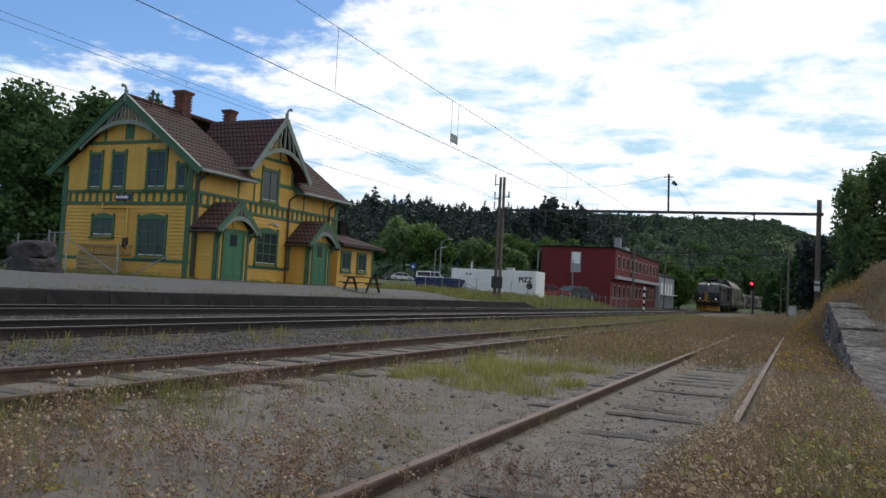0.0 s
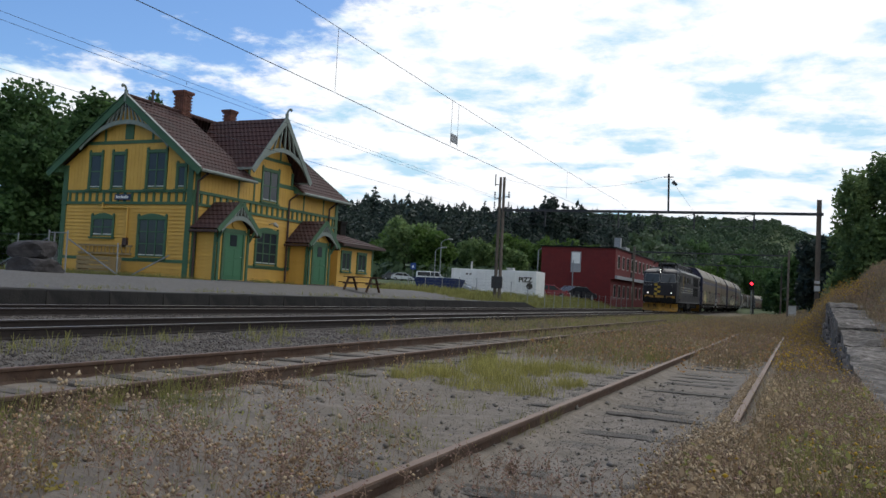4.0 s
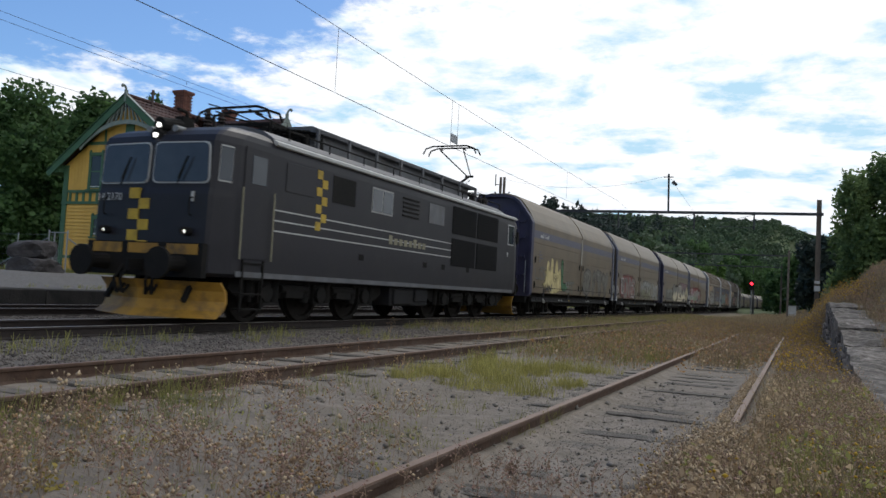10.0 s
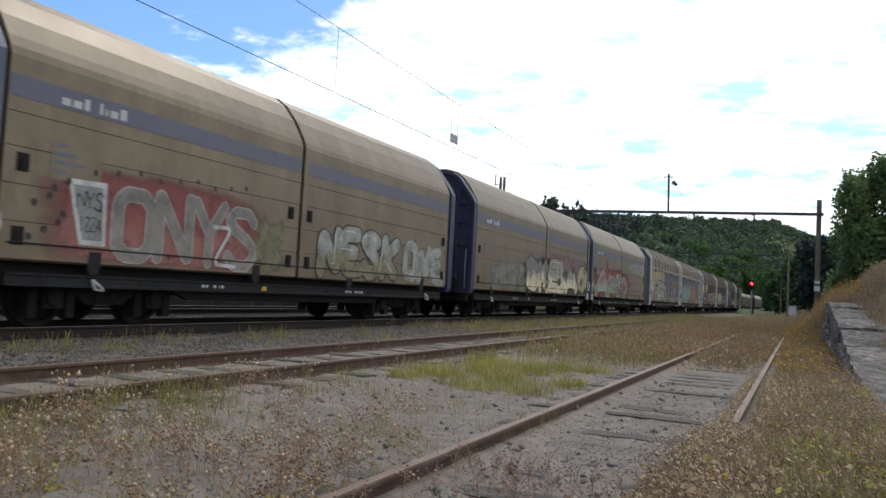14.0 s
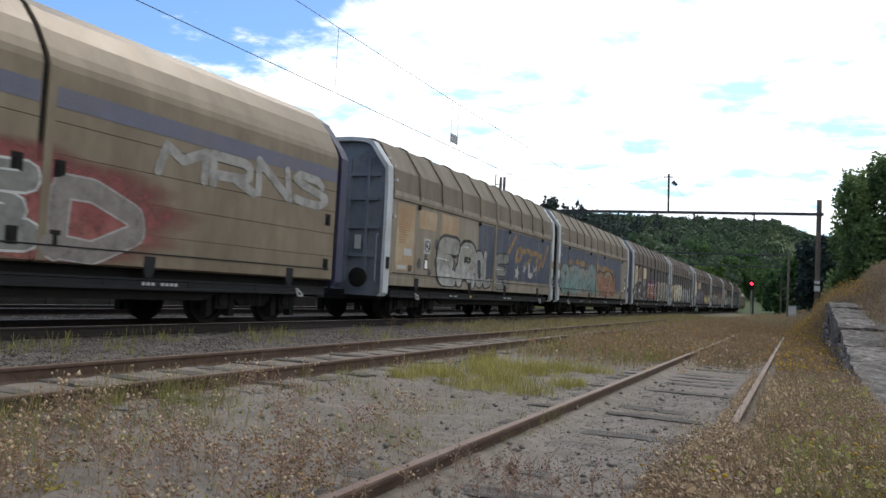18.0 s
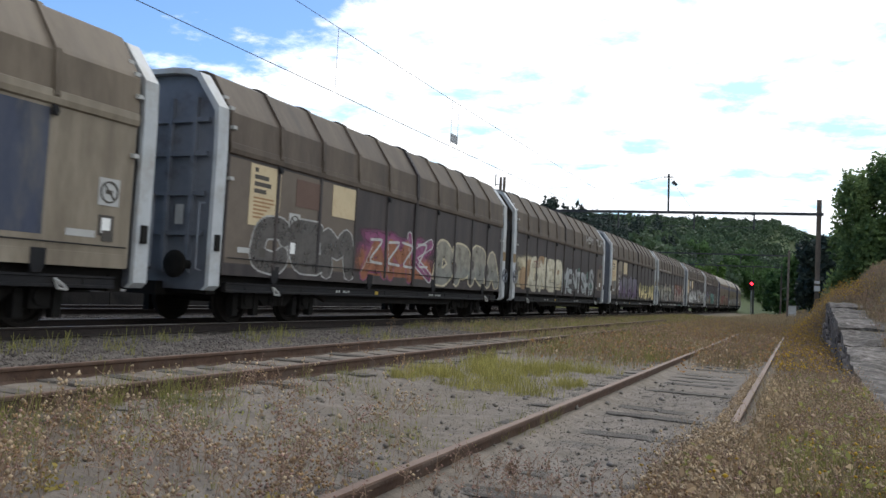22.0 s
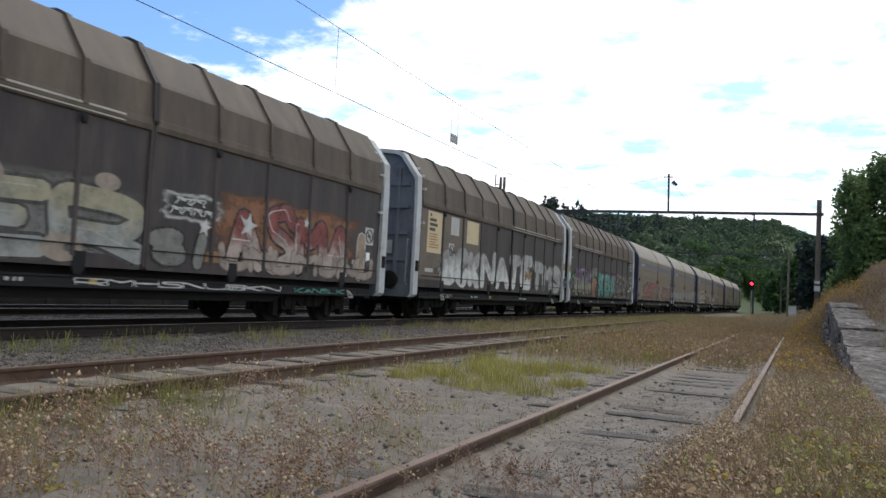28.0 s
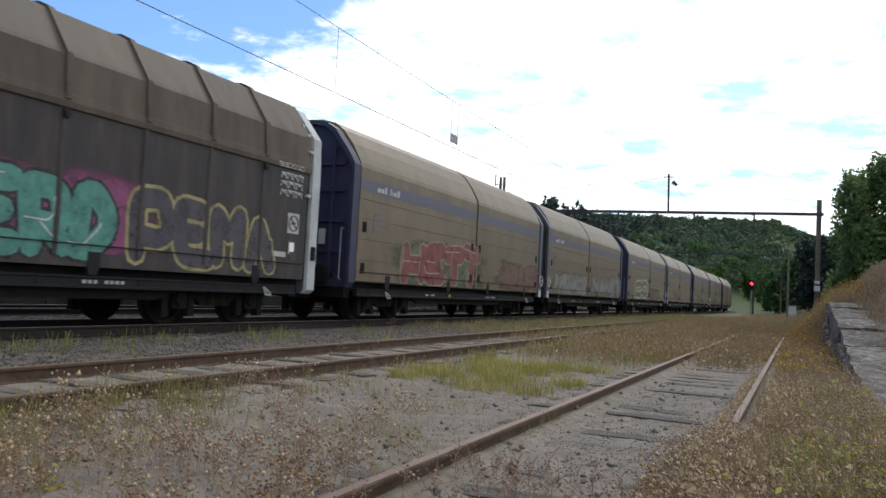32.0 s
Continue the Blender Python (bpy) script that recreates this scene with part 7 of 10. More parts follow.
def porch(house, yc, half, x0, x1, zbase, ztop, apex, dw, dh):
    """A door porch: side walls, door, gable with fretwork and a tiled saddle roof; x1 is its front."""
    for y in (yc - half, yc + half - 0.10):
        boxpart("porch_wall", (x0, x1 - 0.02, y, y + 0.10, zbase, ztop), M_YELLOW, house)
    bm = bmesh.new()
    prism(bm, [(yc - half, zbase), (yc + half, zbase), (yc + half, ztop - 0.1), (yc, apex - 0.25), (yc - half, ztop - 0.1)], "x", x1 - 0.14, x1 - 0.03)
    part("porch_front", bm, M_YELLOW, house)
    boards(house, Matrix.Translation((x1 - 1.15, yc - half, 0)), 1.1, zbase + 0.1, ztop - 0.2, M_YELLOW)
    m = at_front(yc, zbase, x1 - 0.03)
    for x in (-half, half - 0.13):
        trim(house, m, x, x + 0.13, 0, ztop - zbase, 0.06)
    trim(house, Matrix.Translation((0, yc - half - 0.035, 0)), x1 - 0.16, x1 - 0.03, zbase, ztop, 0.05)
    trim(house, m, -half, half, ztop - zbase - 0.30, ztop - zbase - 0.18, 0.06)
    door(house, m @ Matrix.Translation((0, -0.01, 0.12)), dw, dh)
    f = Matrix.Translation((x1 + 0.32, 0, 0))
    arch_brace(house, at_front(yc, 0, x1 + 0.28), half + 0.2, 0.62, ztop - 0.12, apex + 0.02, M_TRIMGREY, rays=5)
    bm = bmesh.new()
    rod(bm, (x1 - 0.03, yc, ztop + 0.12), (x1 + 0.02, yc, ztop + 0.12), 0.17, 14)
    part("round_ornament", bm, M_YELLOW, house)
    o = half + 0.42
    dz = (apex - ztop) * (o / half) * 0.92
    for sg in (-1, 1):
        slope_roof(house, (x0 + 0.05, yc + sg * o, apex + 0.1 - dz), (x1 + 0.34, yc + sg * o, apex + 0.1 - dz), (x1 + 0.34, yc, apex + 0.1), (x0 + 0.05, yc, apex + 0.1), 6, M_PANTILE)
        bm = bmesh.new()
        beam(bm, (x1 + 0.33, yc + sg * o, apex + 0.02 - dz), (x1 + 0.33, yc, apex + 0.06), 0.06, 0.2)
        part("bargeboard", bm, M_GREEN, house)
        bm = bmesh.new()
        rod(bm, (x0 + 0.05, yc + sg * (o + 0.04), apex - 0.01 - dz), (x1 + 0.3, yc + sg * (o + 0.04), apex - 0.01 - dz), 0.06, 8)
        part("gutter", bm, M_IRON, house)
    bm = bmesh.new()
    beam(bm, (x1 - 0.1, yc - half, ztop - 0.75), (x1 + 0.28, yc - half, ztop - 0.15), 0.08, 0.08)
    beam(bm, (x1 - 0.1, yc + half, ztop - 0.75), (x1 + 0.28, yc + half, ztop - 0.15), 0.08, 0.08)
    part("knee_brace", bm, M_GREEN, house)


def station():
    house = thing("station_house", "two-storey ochre timber station house with green trim and tiled roof", "building", pose(0, 0, 0))
    # masonry foot and wall bodies
    bm = bmesh.new(); box(bm, HX0 - 0.06, HX1 + 0.06, HY0 - 0.06, HY1 + 0.06, 0.5, HB + 0.12)
    part("foundation", bm, M_CONCRETE, house)
    bm = bmesh.new(); box(bm, HX0, HX1, HY0, HY0 + 0.2, HB + 0.1, HE)
    prism(bm, [(HX0 + 0.05, HE), (HX1 - 0.05, HE), (HXC, HR - 0.24)], "y", HY0 + 0.001, HY0 + 0.2)
    part("gable_wall", bm, M_YELLOW, house)
    boxpart("front_wall", (HX1 - 0.2, HX1, HY0 + 0.2, HY1 - 0.2, HB + 0.1, HE), M_YELLOW, house)
    boxpart("rear_wall", (HX0, HX0 + 0.2, HY0 + 0.2, HY1 - 0.2, HB + 0.1, HE), M_YELLOW, house)
    bm = bmesh.new(); box(bm, HX0, HX1, HY1 - 0.2, HY1, HB + 0.1, HE)
    prism(bm, [(HX0 + 0.05, HE), (HX1 - 0.05, HE), (HXC, HR - 0.24)], "y", HY1 - 0.2, HY1 - 0.001)
    part("far_gable_wall", bm, M_YELLOW, house)
    G, F = at_gable(HX0, 0), at_front(HY0, 0)
    W, D = HX1 - HX0, HY1 - HY0
    boards(house, G, W, 1.12, 4.25, M_YELLOW)
    boards(house, F, D, 1.12, 4.25, M_YELLOW)
    rake = (HR - 0.35 - HE) / (W / 2)
    uprights(house, G, W, 4.92, lambda x: HE + min(x, W - x) * rake - 0.02, M_YELLOW)
    uprights(house, F, D, 4.92, lambda x: HE - 0.02, M_YELLOW)
    for m, width in ((G, W), (F, D)):
        frieze(house, m, 0, width, 4.28, 4.94)
        trim(house, m, 0, width, 1.72, 1.86, 0.06)
        trim(house, m, 0, width, 1.02, 1.12, 0.07, M_YELLOW)
        trim(house, m, 0.02, 0.30, 1.02, HE, 0.075)
        trim(house, m, width - 0.30, width - 0.02, 1.02, HE, 0.075)
    trim(house, F, 0.3, D - 0.3, HE - 0.22, HE - 0.02, 0.05)
    trim(house, G, 1.2, W - 1.2, 7.05, 7.2, 0.06)
    for x in (2.5, 5.4):
        trim(house, G, x - 0.06, x + 0.06, 7.2, 8.0 if 3 < x < 5 else 7.75, 0.05)
    for y in (2.95, 4.1, 8.3, 10.2):
        trim(house, F, y - 0.05, y + 0.05, 4.94, HE - 0.2, 0.05)
    # windows on the yard gable
    for xa, xb, za, zb, c, r, ar in ((-30.28, -29.62, 5.05, 6.55, 1, 2, False), (-28.86, -28.18, 5.05, 6.55, 1, 2, False), (-26.75, -25.75, 5.05, 6.6, 2, 2, False), (-24.98, -24.58, 5.05, 5.95, 1, 1, False),
                                     (-29.87, -28.65, 2.85, 3.6, 2, 2, True), (-27.02, -25.52, 1.98, 3.6, 3, 3, True)):
        window(house, at_gable((xa + xb) / 2, za, HY0 - 0.03), xb - xa, zb - za, c, r, arch=ar)
    placed(boxpart("attic_vent", (-0.25, 0.25, -0.08, 0.0, 0, 0.7), M_GREEN, house, "dark green attic shutter"), at_gable(-28.0, 7.25))
    # windows on the track front
    for ya, yb, za, zb, c, r, ar in ((31.4, 32.6, 5.1, 6.55, 2, 2, False), (31.2, 32.8, 1.98, 3.5, 3, 3, True), (33.95, 34.4, 1.95, 2.95, 1, 2, True)):
        window(house, at_front((ya + yb) / 2, za, HX1 + 0.03), yb - ya, zb - za, c, r, arch=ar)
    # cross gable over the front
    cy, ch = 32.05, 1.85
    bm = bmesh.new()
    prism(bm, [(cy - ch, HE - 0.1), (cy + ch, HE - 0.1), (cy + ch, 6.75), (cy, 8.95), (cy - ch, 6.75)], "x", HX1 - 0.2, HX1 + 0.02)
    part("dormer_wall", bm, M_YELLOW, house)
    boxpart("dormer_cheek", (HX1 - 2.2, HX1 - 0.2, cy - ch, cy - ch + 0.12, HE - 0.1, 6.75), M_YELLOW, house)
    boxpart("dormer_cheek", (HX1 - 2.2, HX1 - 0.2, cy + ch - 0.12, cy + ch, HE - 0.1, 6.75), M_YELLOW, house)
    dr = (8.95 - 6.75) / ch
    uprights(house, at_front(cy - ch, 0, HX1 + 0.02), 2 * ch, HE - 0.1, lambda x: 6.75 + min(x, 2 * ch - x) * dr - 0.02, M_YELLOW)
    dm = at_front(cy - ch, 0, HX1 + 0.02)
    trim(house, dm, 0.02, 0.18, HE - 0.1, 6.75, 0.07); trim(house, dm, 2 * ch - 0.18, 2 * ch - 0.02, HE - 0.1, 6.75, 0.07)
    trim(house, dm, 0.3, 2 * ch - 0.3, 7.1, 7.24, 0.06)
    for x in (1.2, 2.5):
        trim(house, dm, x - 0.05, x + 0.05, 7.24, 7.9, 0.055)
    # main roof
    ov, ye0, ye1 = 0.66, HY0 - 0.40, HY1 + 0.3
    k = 0.735
    ez = HR - k * (W / 2 + ov)
    yl, yr = cy - ch - 0.1, cy + ch + 0.1
    slope_roof(house, (HX1 + ov, ye0, ez), (HX1 + ov, yl, ez), (HXC, yl, HR), (HXC, ye0, HR), 16, M_PANTILE)
    slope_roof(house, (HX1 + ov, yr, ez), (HX1 + ov, ye1, ez), (HXC, ye1, HR), (HXC, yr, HR), 16, M_PANTILE)
    slope_roof(house, (HX0 - ov, ye0, ez), (HX0 - ov, ye1, ez), (HXC, ye1, HR), (HXC, ye0, HR), 16, M_PANTILE)
    bm = bmesh.new(); rod(bm, (HXC, ye0, HR + 0.03), (HXC, ye1, HR + 0.03), 0.12, 8)
    part("ridge_tiles", bm, M_PANTILE, house)
    for sg in (-1, 1):
        for yv, nm in ((ye0, "bargeboard"), (ye1, "bargeboard")):
            bm = bmesh.new()
            x = HXC + sg * (W / 2 + ov)
            beam(bm, (x, yv - 0.02, ez - 0.13), (HXC, yv - 0.02, HR - 0.10), 0.06, 0.30)
            part(nm, bm, M_GREEN, house)
        bm = bmesh.new()
        beam(bm, (HXC + sg * (W / 2 + ov), ye0 - 0.02, ez + 0.09), (HXC, ye0 - 0.02, HR + 0.12), 0.16, 0.03)
        part("verge_strip", bm, M_TRIMGREY if sg > 0 else M_GREEN, house)
        bm = bmesh.new()
        runs = ((ye0, yl), (yr, ye1)) if sg > 0 else ((ye0, ye1),)
        for ra, rb in runs:
            prism(bm, [(HXC + sg * (W / 2 + ov), ez - 0.1), (HXC + sg * W / 2, ez - 0.02), (HXC + sg * W / 2, ez + 0.35), (HXC + sg * (W / 2 + ov), ez - 0.02)], "y", ra + 0.05, rb - 0.05)
        part("eaves_soffit", bm, M_GREEN, house)
        for ra, rb in runs:
            bm = bmesh.new()
            rod(bm, (HXC + sg * (W / 2 + ov + 0.05), ra, ez - 0.04), (HXC + sg * (W / 2 + ov + 0.05), rb, ez - 0.04), 0.075, 8)
            part("gutter", bm, M_TRIMGREY, house)
    arch_brace(house, at_gable(HXC, 0, ye0 + 0.08), 2.75, 1.15, 6.95, HR - 0.1, M_TRIMGREY, rays=9)
    finial(house, at_gable(HXC, HR + 0.15, ye0))
    # cross-gable roof
    o, xf, az = ch + 0.55, HX1 + 0.75, 9.22
    dz = dr * o
    for sg in (-1, 1):
        slope_roof(house, (HXC + 1.2, cy + sg * o, az - dz), (xf, cy + sg * o, az - dz), (xf, cy, az), (HXC, cy, az), 11, M_PANTILE)
        bm = bmesh.new(); beam(bm, (xf + 0.02, cy + sg * o, az - 0.12 - dz), (xf + 0.02, cy, az - 0.08), 0.06, 0.26)
        part("bargeboard", bm, M_TRIMGREY, house)
        bm = bmesh.new(); beam(bm, (HXC + 2.4, cy + sg * (o + 0.02), az - dz - 0.02), (xf, cy + sg * (o + 0.02), az - dz - 0.02), 0.1, 0.12)
        part("gutter", bm, M_TRIMGREY, house)
    arch_brace(house, at_front(cy, 0, xf - 0.05), ch + 0.25, 0.95, 6.75, az - 0.1, M_TRIMGREY, rays=5)
    finial(house, Matrix.Translation((xf, cy, az + 0.12)) @ Matrix.Rotation(radians(90), 4, "Z"))
    # chimneys of single courses
    for x, y, s, top, nm in ((HXC - 0.1, 30.0, 0.29, 10.3, "chimney"), (HXC + 0.1, 33.3, 0.23, 10.1, "chimney")):
        bm = bmesh.new(); box(bm, x - s + 0.02, x + s - 0.02, y - s + 0.02, y + s - 0.02, 8.8, top)
        c = part(nm, bm, M_BRICKWALL, house, "sooty red brick chimney")
        bmb = bmesh.new(); box(bmb, -0.12, 0.12, -0.03, 0.03, -0.033, 0.033); finish(bmb)
        me = bpy.data.meshes.new("brick"); bmb.to_mesh(me); bmb.free(); me.materials.append(M_BRICKWALL)
        z, r = 9.0, 0
        while z < top - 0.1:
            nb = max(2, int(2 * s / 0.25))
            for q in range(nb):
                u = -s + (q + 0.5) * 2 * s / nb + (0.05 if r % 2 else -0.05)
                share("brick", me, c, Matrix.Translation((x + u, y - s, z)))
                share("brick", me, c, Matrix.Translation((x + s, y + u, z)) @ Matrix.Rotation(radians(90), 4, "Z"))
            z += 0.078; r += 1
        bm = bmesh.new()
        box(bm, x - s - 0.09, x + s + 0.09, y - s - 0.09, y + s + 0.09, top - 0.12, top)
        box(bm, x - s - 0.04, x + s + 0.04, y - s - 0.04, y + s + 0.04, top - 0.2, top - 0.12)
        part("chimney_cap", bm, M_BRICKWALL, c)
    bm = bmesh.new(); rod(bm, (HXC + 0.3, 27.6, 8.8), (HXC + 0.3, 27.6, 9.75), 0.06, 8)
    part("vent_pipe", bm, M_IRON, house)
    # porches
    porch(house, 28.05, 1.05, HX1, -22.85, HB, 3.45, 4.45, 1.25, 2.1)
    porch(house, 34.95, 1.0, HX1, -22.85, HB, 3.35, 4.30, 1.15, 2.05)
    # downpipes
    for y, x in ((HY0 + 0.12, HX1 + 0.12), (33.6, HX1 + 0.12), (37.4, HX1 + 0.12)):
        bm = bmesh.new()
        tube(bm, [(HX1 + ov, y, ez - 0.1), (x, y, ez - 0.45), (x, y, 1.1), (x + 0.15, y, 1.02)], 0.05, 8)
        part("downpipe", bm, M_IRON, house)
    # low annex at the far end
    ax0, ax1, ay0, ay1, at = -30.5, -23.3, 37.4, 41.35, 3.45
    bm = bmesh.new(); box(bm, ax0, ax1, HY1 + 0.005, ay1, 0.9, at); box(bm, HX1 + 0.005, ax1, ay0, HY1 + 0.005, 0.9, at)
    part("annex_wall", bm, M_YELLOW, house)
    am = at_front(ay0, 0, ax1)
    boards(house, am, ay1 - ay0, 1.05, at - 0.2, M_YELLOW)
    trim(house, am, ay1 - ay0 - 0.16, ay1 - ay0, 0.95, at, 0.06); trim(house, am, 0, ay1 - ay0, at - 0.2, at, 0.06)
    for yc in (38.25, 40.0):
        window(house, at_front(yc, 2.0, ax1 + 0.03), 0.85, 0.95, 2, 1, horns=False)
    apex = 4.75
    slope_roof(house, (ax1 + 0.5, ay0 - 0.3, at - 0.02), (ax1 + 0.5, ay1 + 0.5, at - 0.02), (-27.0, ay1 - 2.2, apex), (-27.0, ay0 - 0.3, apex), 9, M_PANTILE)
    slope_roof(house, (ax1 + 0.5, ay1 + 0.5, at - 0.02), (ax0 - 0.5, ay1 + 0.5, at - 0.02), (-27.0, ay1 - 2.2, apex), (-27.0, ay1 - 2.2, apex), 9, M_PANTILE)
    bm = bmesh.new(); beam(bm, (ax1 + 0.53, ay0 - 0.3, at - 0.08), (ax1 + 0.53, ay1 + 0.5, at - 0.08), 0.1, 0.14)
    part("annex_gutter", bm, M_IRON, house)
    bm = bmesh.new(); box(bm, -25.4, -24.8, 40.0, 40.6, 3.6, 4.9); box(bm, -25.46, -24.74, 39.94, 40.66, 4.78, 4.92)
    part("annex_chimney", bm, M_BLACK, house, "black sheet-clad chimney")
    # name board with unreadable lettering
    s = thing("station_sign", "small navy enamel station name board on the gable", "sign", at_gable(-28.1, 4.47, HY0 - 0.1))
    boxpart("board", (-0.48, 0.48, -0.03, 0.0, 0, 0.26), M_SIGN, s, bevel=0.008)
    for k in range(8):
        boxpart("letter_bar", (-0.38 + k * 0.095, -0.31 + k * 0.095, -0.036, -0.0305, 0.07, 0.17 + 0.03 * (k % 3 == 0)), M_WHITE, s)
    # pipe box on the gable
    bm = bmesh.new()
    tube(bm, [(-29.3, HY0 - 0.1, 4.35), (-29.3, HY0 - 0.1, 4.12), (-27.75, HY0 - 0.1, 4.12), (-27.75, HY0 - 0.1, 2.7)], 0.045, 6)
    part("yellow_pipe", bm, M_YELLOW, house)
    boxpart("meter_box", (-27.9, -27.65, HY0 - 0.16, HY0 - 0.03, 2.35, 2.75), M_IRON, house)
    # wall lamp on the front
    bm = bmesh.new()
    tube(bm, [(HX1 + 0.03, 32.1, 3.95), (HX1 + 0.35, 32.1, 4.02)], 0.025)
    rod(bm, (HX1 + 0.35, 32.1, 4.0), (HX1 + 0.5, 32.25, 3.85), 0.1, 10, 0.06)
    part("wall_lamp", bm, M_PALE, house)


station()


def ladder():
    t = thing("ladder", "weathered wooden ladder hung level on the wall", "ladder", pose(0, 0, 0))
    for z in (2.02, 2.38):
        boxpart("rail", (-30.6, -27.3, HY0 - 0.16, HY0 - 0.10, z - 0.04, z + 0.04), M_LADDER, t)
    for k in range(13):
        x = -30.4 + k * 0.25
        bm = bmesh.new(); rod(bm, (x, HY0 - 0.13, 2.02), (x, HY0 - 0.13, 2.38), 0.02, 6)
        part("rung", bm, M_LADDER, t)


ladder()


def ground_here(x, y):
    return float(ground_z(x, y))


def crate():
    t = thing("wooden_crate", "open weathered wooden crate below the ladder", "crate", pose(-28.3, 25.7, ground_here(-28.3, 25.7)))
    for k in range(4):
        boxpart("slat", (-1.0, 1.0, -0.33, -0.30, 0.05 + k * 0.2, 0.2 + k * 0.2), M_LADDER, t)
        boxpart("slat", (-1.0, 1.0, 0.30, 0.33, 0.05 + k * 0.2, 0.2 + k * 0.2), M_LADDER, t)
    for x in (-0.98, 0.9):
        for y in (-0.30, 0.22):
            boxpart("corner_post", (x, x + 0.08, y, y + 0.08, 0, 0.82), M_LADDER, t)
        boxpart("end_panel", (x + 0.02, x + 0.05, -0.3, 0.3, 0.05, 0.8), M_LADDER, t)
    boxpart("floor_board", (-1.0, 1.0, -0.3, 0.3, 0.0, 0.04), M_LADDER, t)


crate()

# ---- platform, masts, wires, and what stands beyond ----
M_STEELPOLE = mat("weathered_mast_wood", [(0.09, 0.075, 0.062), (0.15, 0.125, 0.105)], scale=3, rough=0.85, bump=0.3, stretch=(4, 4, 0.6))
M_GALV = mat("galvanised_steel", [(0.22, 0.23, 0.24), (0.33, 0.34, 0.35)], scale=6, rough=0.5, metal=0.6, bump=0.05)
M_GANTRY = mat("dark_gantry_steel", [(0.035, 0.037, 0.042), (0.06, 0.062, 0.068)], scale=4, rough=0.6, metal=0.3)
M_WIRE = mat("overhead_wire", [(0.035, 0.04, 0.05), (0.05, 0.055, 0.065)], scale=2, rough=0.6, bump=0)
M_REDWALL = mat("dark_red_boards", [(0.11, 0.012, 0.013), (0.15, 0.020, 0.019)], scale=1.5, rough=0.75, bump=0.15, dirt=(0.10, 0.02, 0.02), dirt_scale=0.6)
M_GREYBAND = mat("grey_band", [(0.26, 0.27, 0.29), (0.34, 0.35, 0.37)], scale=2, rough=0.7)
M_STONE = mat("grey_granite_block", [(0.034, 0.028, 0.024), (0.120, 0.102, 0.088), (0.28, 0.248, 0.222)], scale=6.5, rough=0.97, bump=1.0, bump_scale=16, detail=14, dirt=(0.040, 0.037, 0.027), dirt_scale=2.6, dirt_amount=0.95, per_piece=0.30)
M_BOULDER = mat("dark_boulder", [(0.028, 0.025, 0.026), (0.065, 0.058, 0.058)], scale=2.5, rough=0.95, bump=0.9, bump_scale=10, detail=9)
M_TYRE = mat("tyre_rubber", [(0.012, 0.012, 0.012), (0.022, 0.022, 0.022)], scale=8, rough=0.85)
M_CARGLASS = glass_mat("car_glass", (0.02, 0.022, 0.026), 0.04)
M_PICNIC = mat("brown_stained_wood", [(0.05, 0.026, 0.016), (0.085, 0.045, 0.028)], scale=4, rough=0.8, bump=0.3, stretch=(4, 1, 4))
M_BLUEBIN = mat("blue_skip_paint", [(0.012, 0.025, 0.10), (0.02, 0.04, 0.14)], scale=2, rough=0.6, dirt=(0.05, 0.04, 0.035), dirt_scale=1)
M_REDGLOW = glow_mat("lit_red_signal", (1.0, 0.02, 0.04), 7.0)


def gz(x, y):
    return float(ground_z(x, y))


def platform():
    p = thing("platform_edge", "low dark concrete platform edge of cast blocks", "platform", pose(0, 0, 0), kind="structure")
    mes = []
    for k in range(4):
        rng = random.Random(k)
        bm = bmesh.new()
        box(bm, -0.34, 0.0, 0.008, 1.992, -0.62, 0.0)
        bmesh.ops.bevel(bm, geom=list(bm.edges), offset=0.02, segments=1, affect="EDGES")
        for v in bm.verts:
            v.co += Vector((rng.uniform(-.012, .012), 0, rng.uniform(-.008, .008)))
        finish(bm)
        me = bpy.data.meshes.new("edge_block"); bm.to_mesh(me); bm.free(); me.materials.append(M_PLATEDGE)
        mes.append(me)
    for k in range(41):
        share("edge_block", mes[k % 4], p, pose(-17.1, -30 + 2 * k, 0.645))
    bm = bmesh.new()
    prism(bm, [(52.0, 0.1), (55.2, 0.1), (55.0, 0.2), (52.0, 0.63)], "x", -17.4, -17.12)
    part("end_ramp_block", bm, M_PLATEDGE, p)
    # gravel surface laid on the bank
    xs = np.linspace(-23.6, -17.42, 14); ys = np.linspace(-30, 46, 60)
    X, Y = np.meshgrid(xs, ys)
    Z = ground_z(X, Y) + 0.02 + (np.random.default_rng(5).random(X.shape) - 0.5) * 0.015
    i = (np.arange(len(ys) - 1)[:, None] * len(xs) + np.arange(len(xs) - 1)[None]).ravel()
    me = mesh_from("platform", np.stack([X, Y, Z], -1).reshape(-1, 3), np.stack([i, i + 1, i + len(xs) + 1, i + len(xs)], -1), M_PLATFORM, True)
    tagged(new("platform", me), "pale gravel platform surface before the station", "platform", kind="structure")


M_PLATEDGE = mat("sooty_platform_concrete", [(0.014, 0.013, 0.013), (0.032, 0.029, 0.028)], scale=2, rough=0.95, bump=0.7, bump_scale=18, dirt=(0.055, 0.05, 0.044), dirt_scale=1.5, dirt_amount=0.5, per_piece=0.25)
platform()


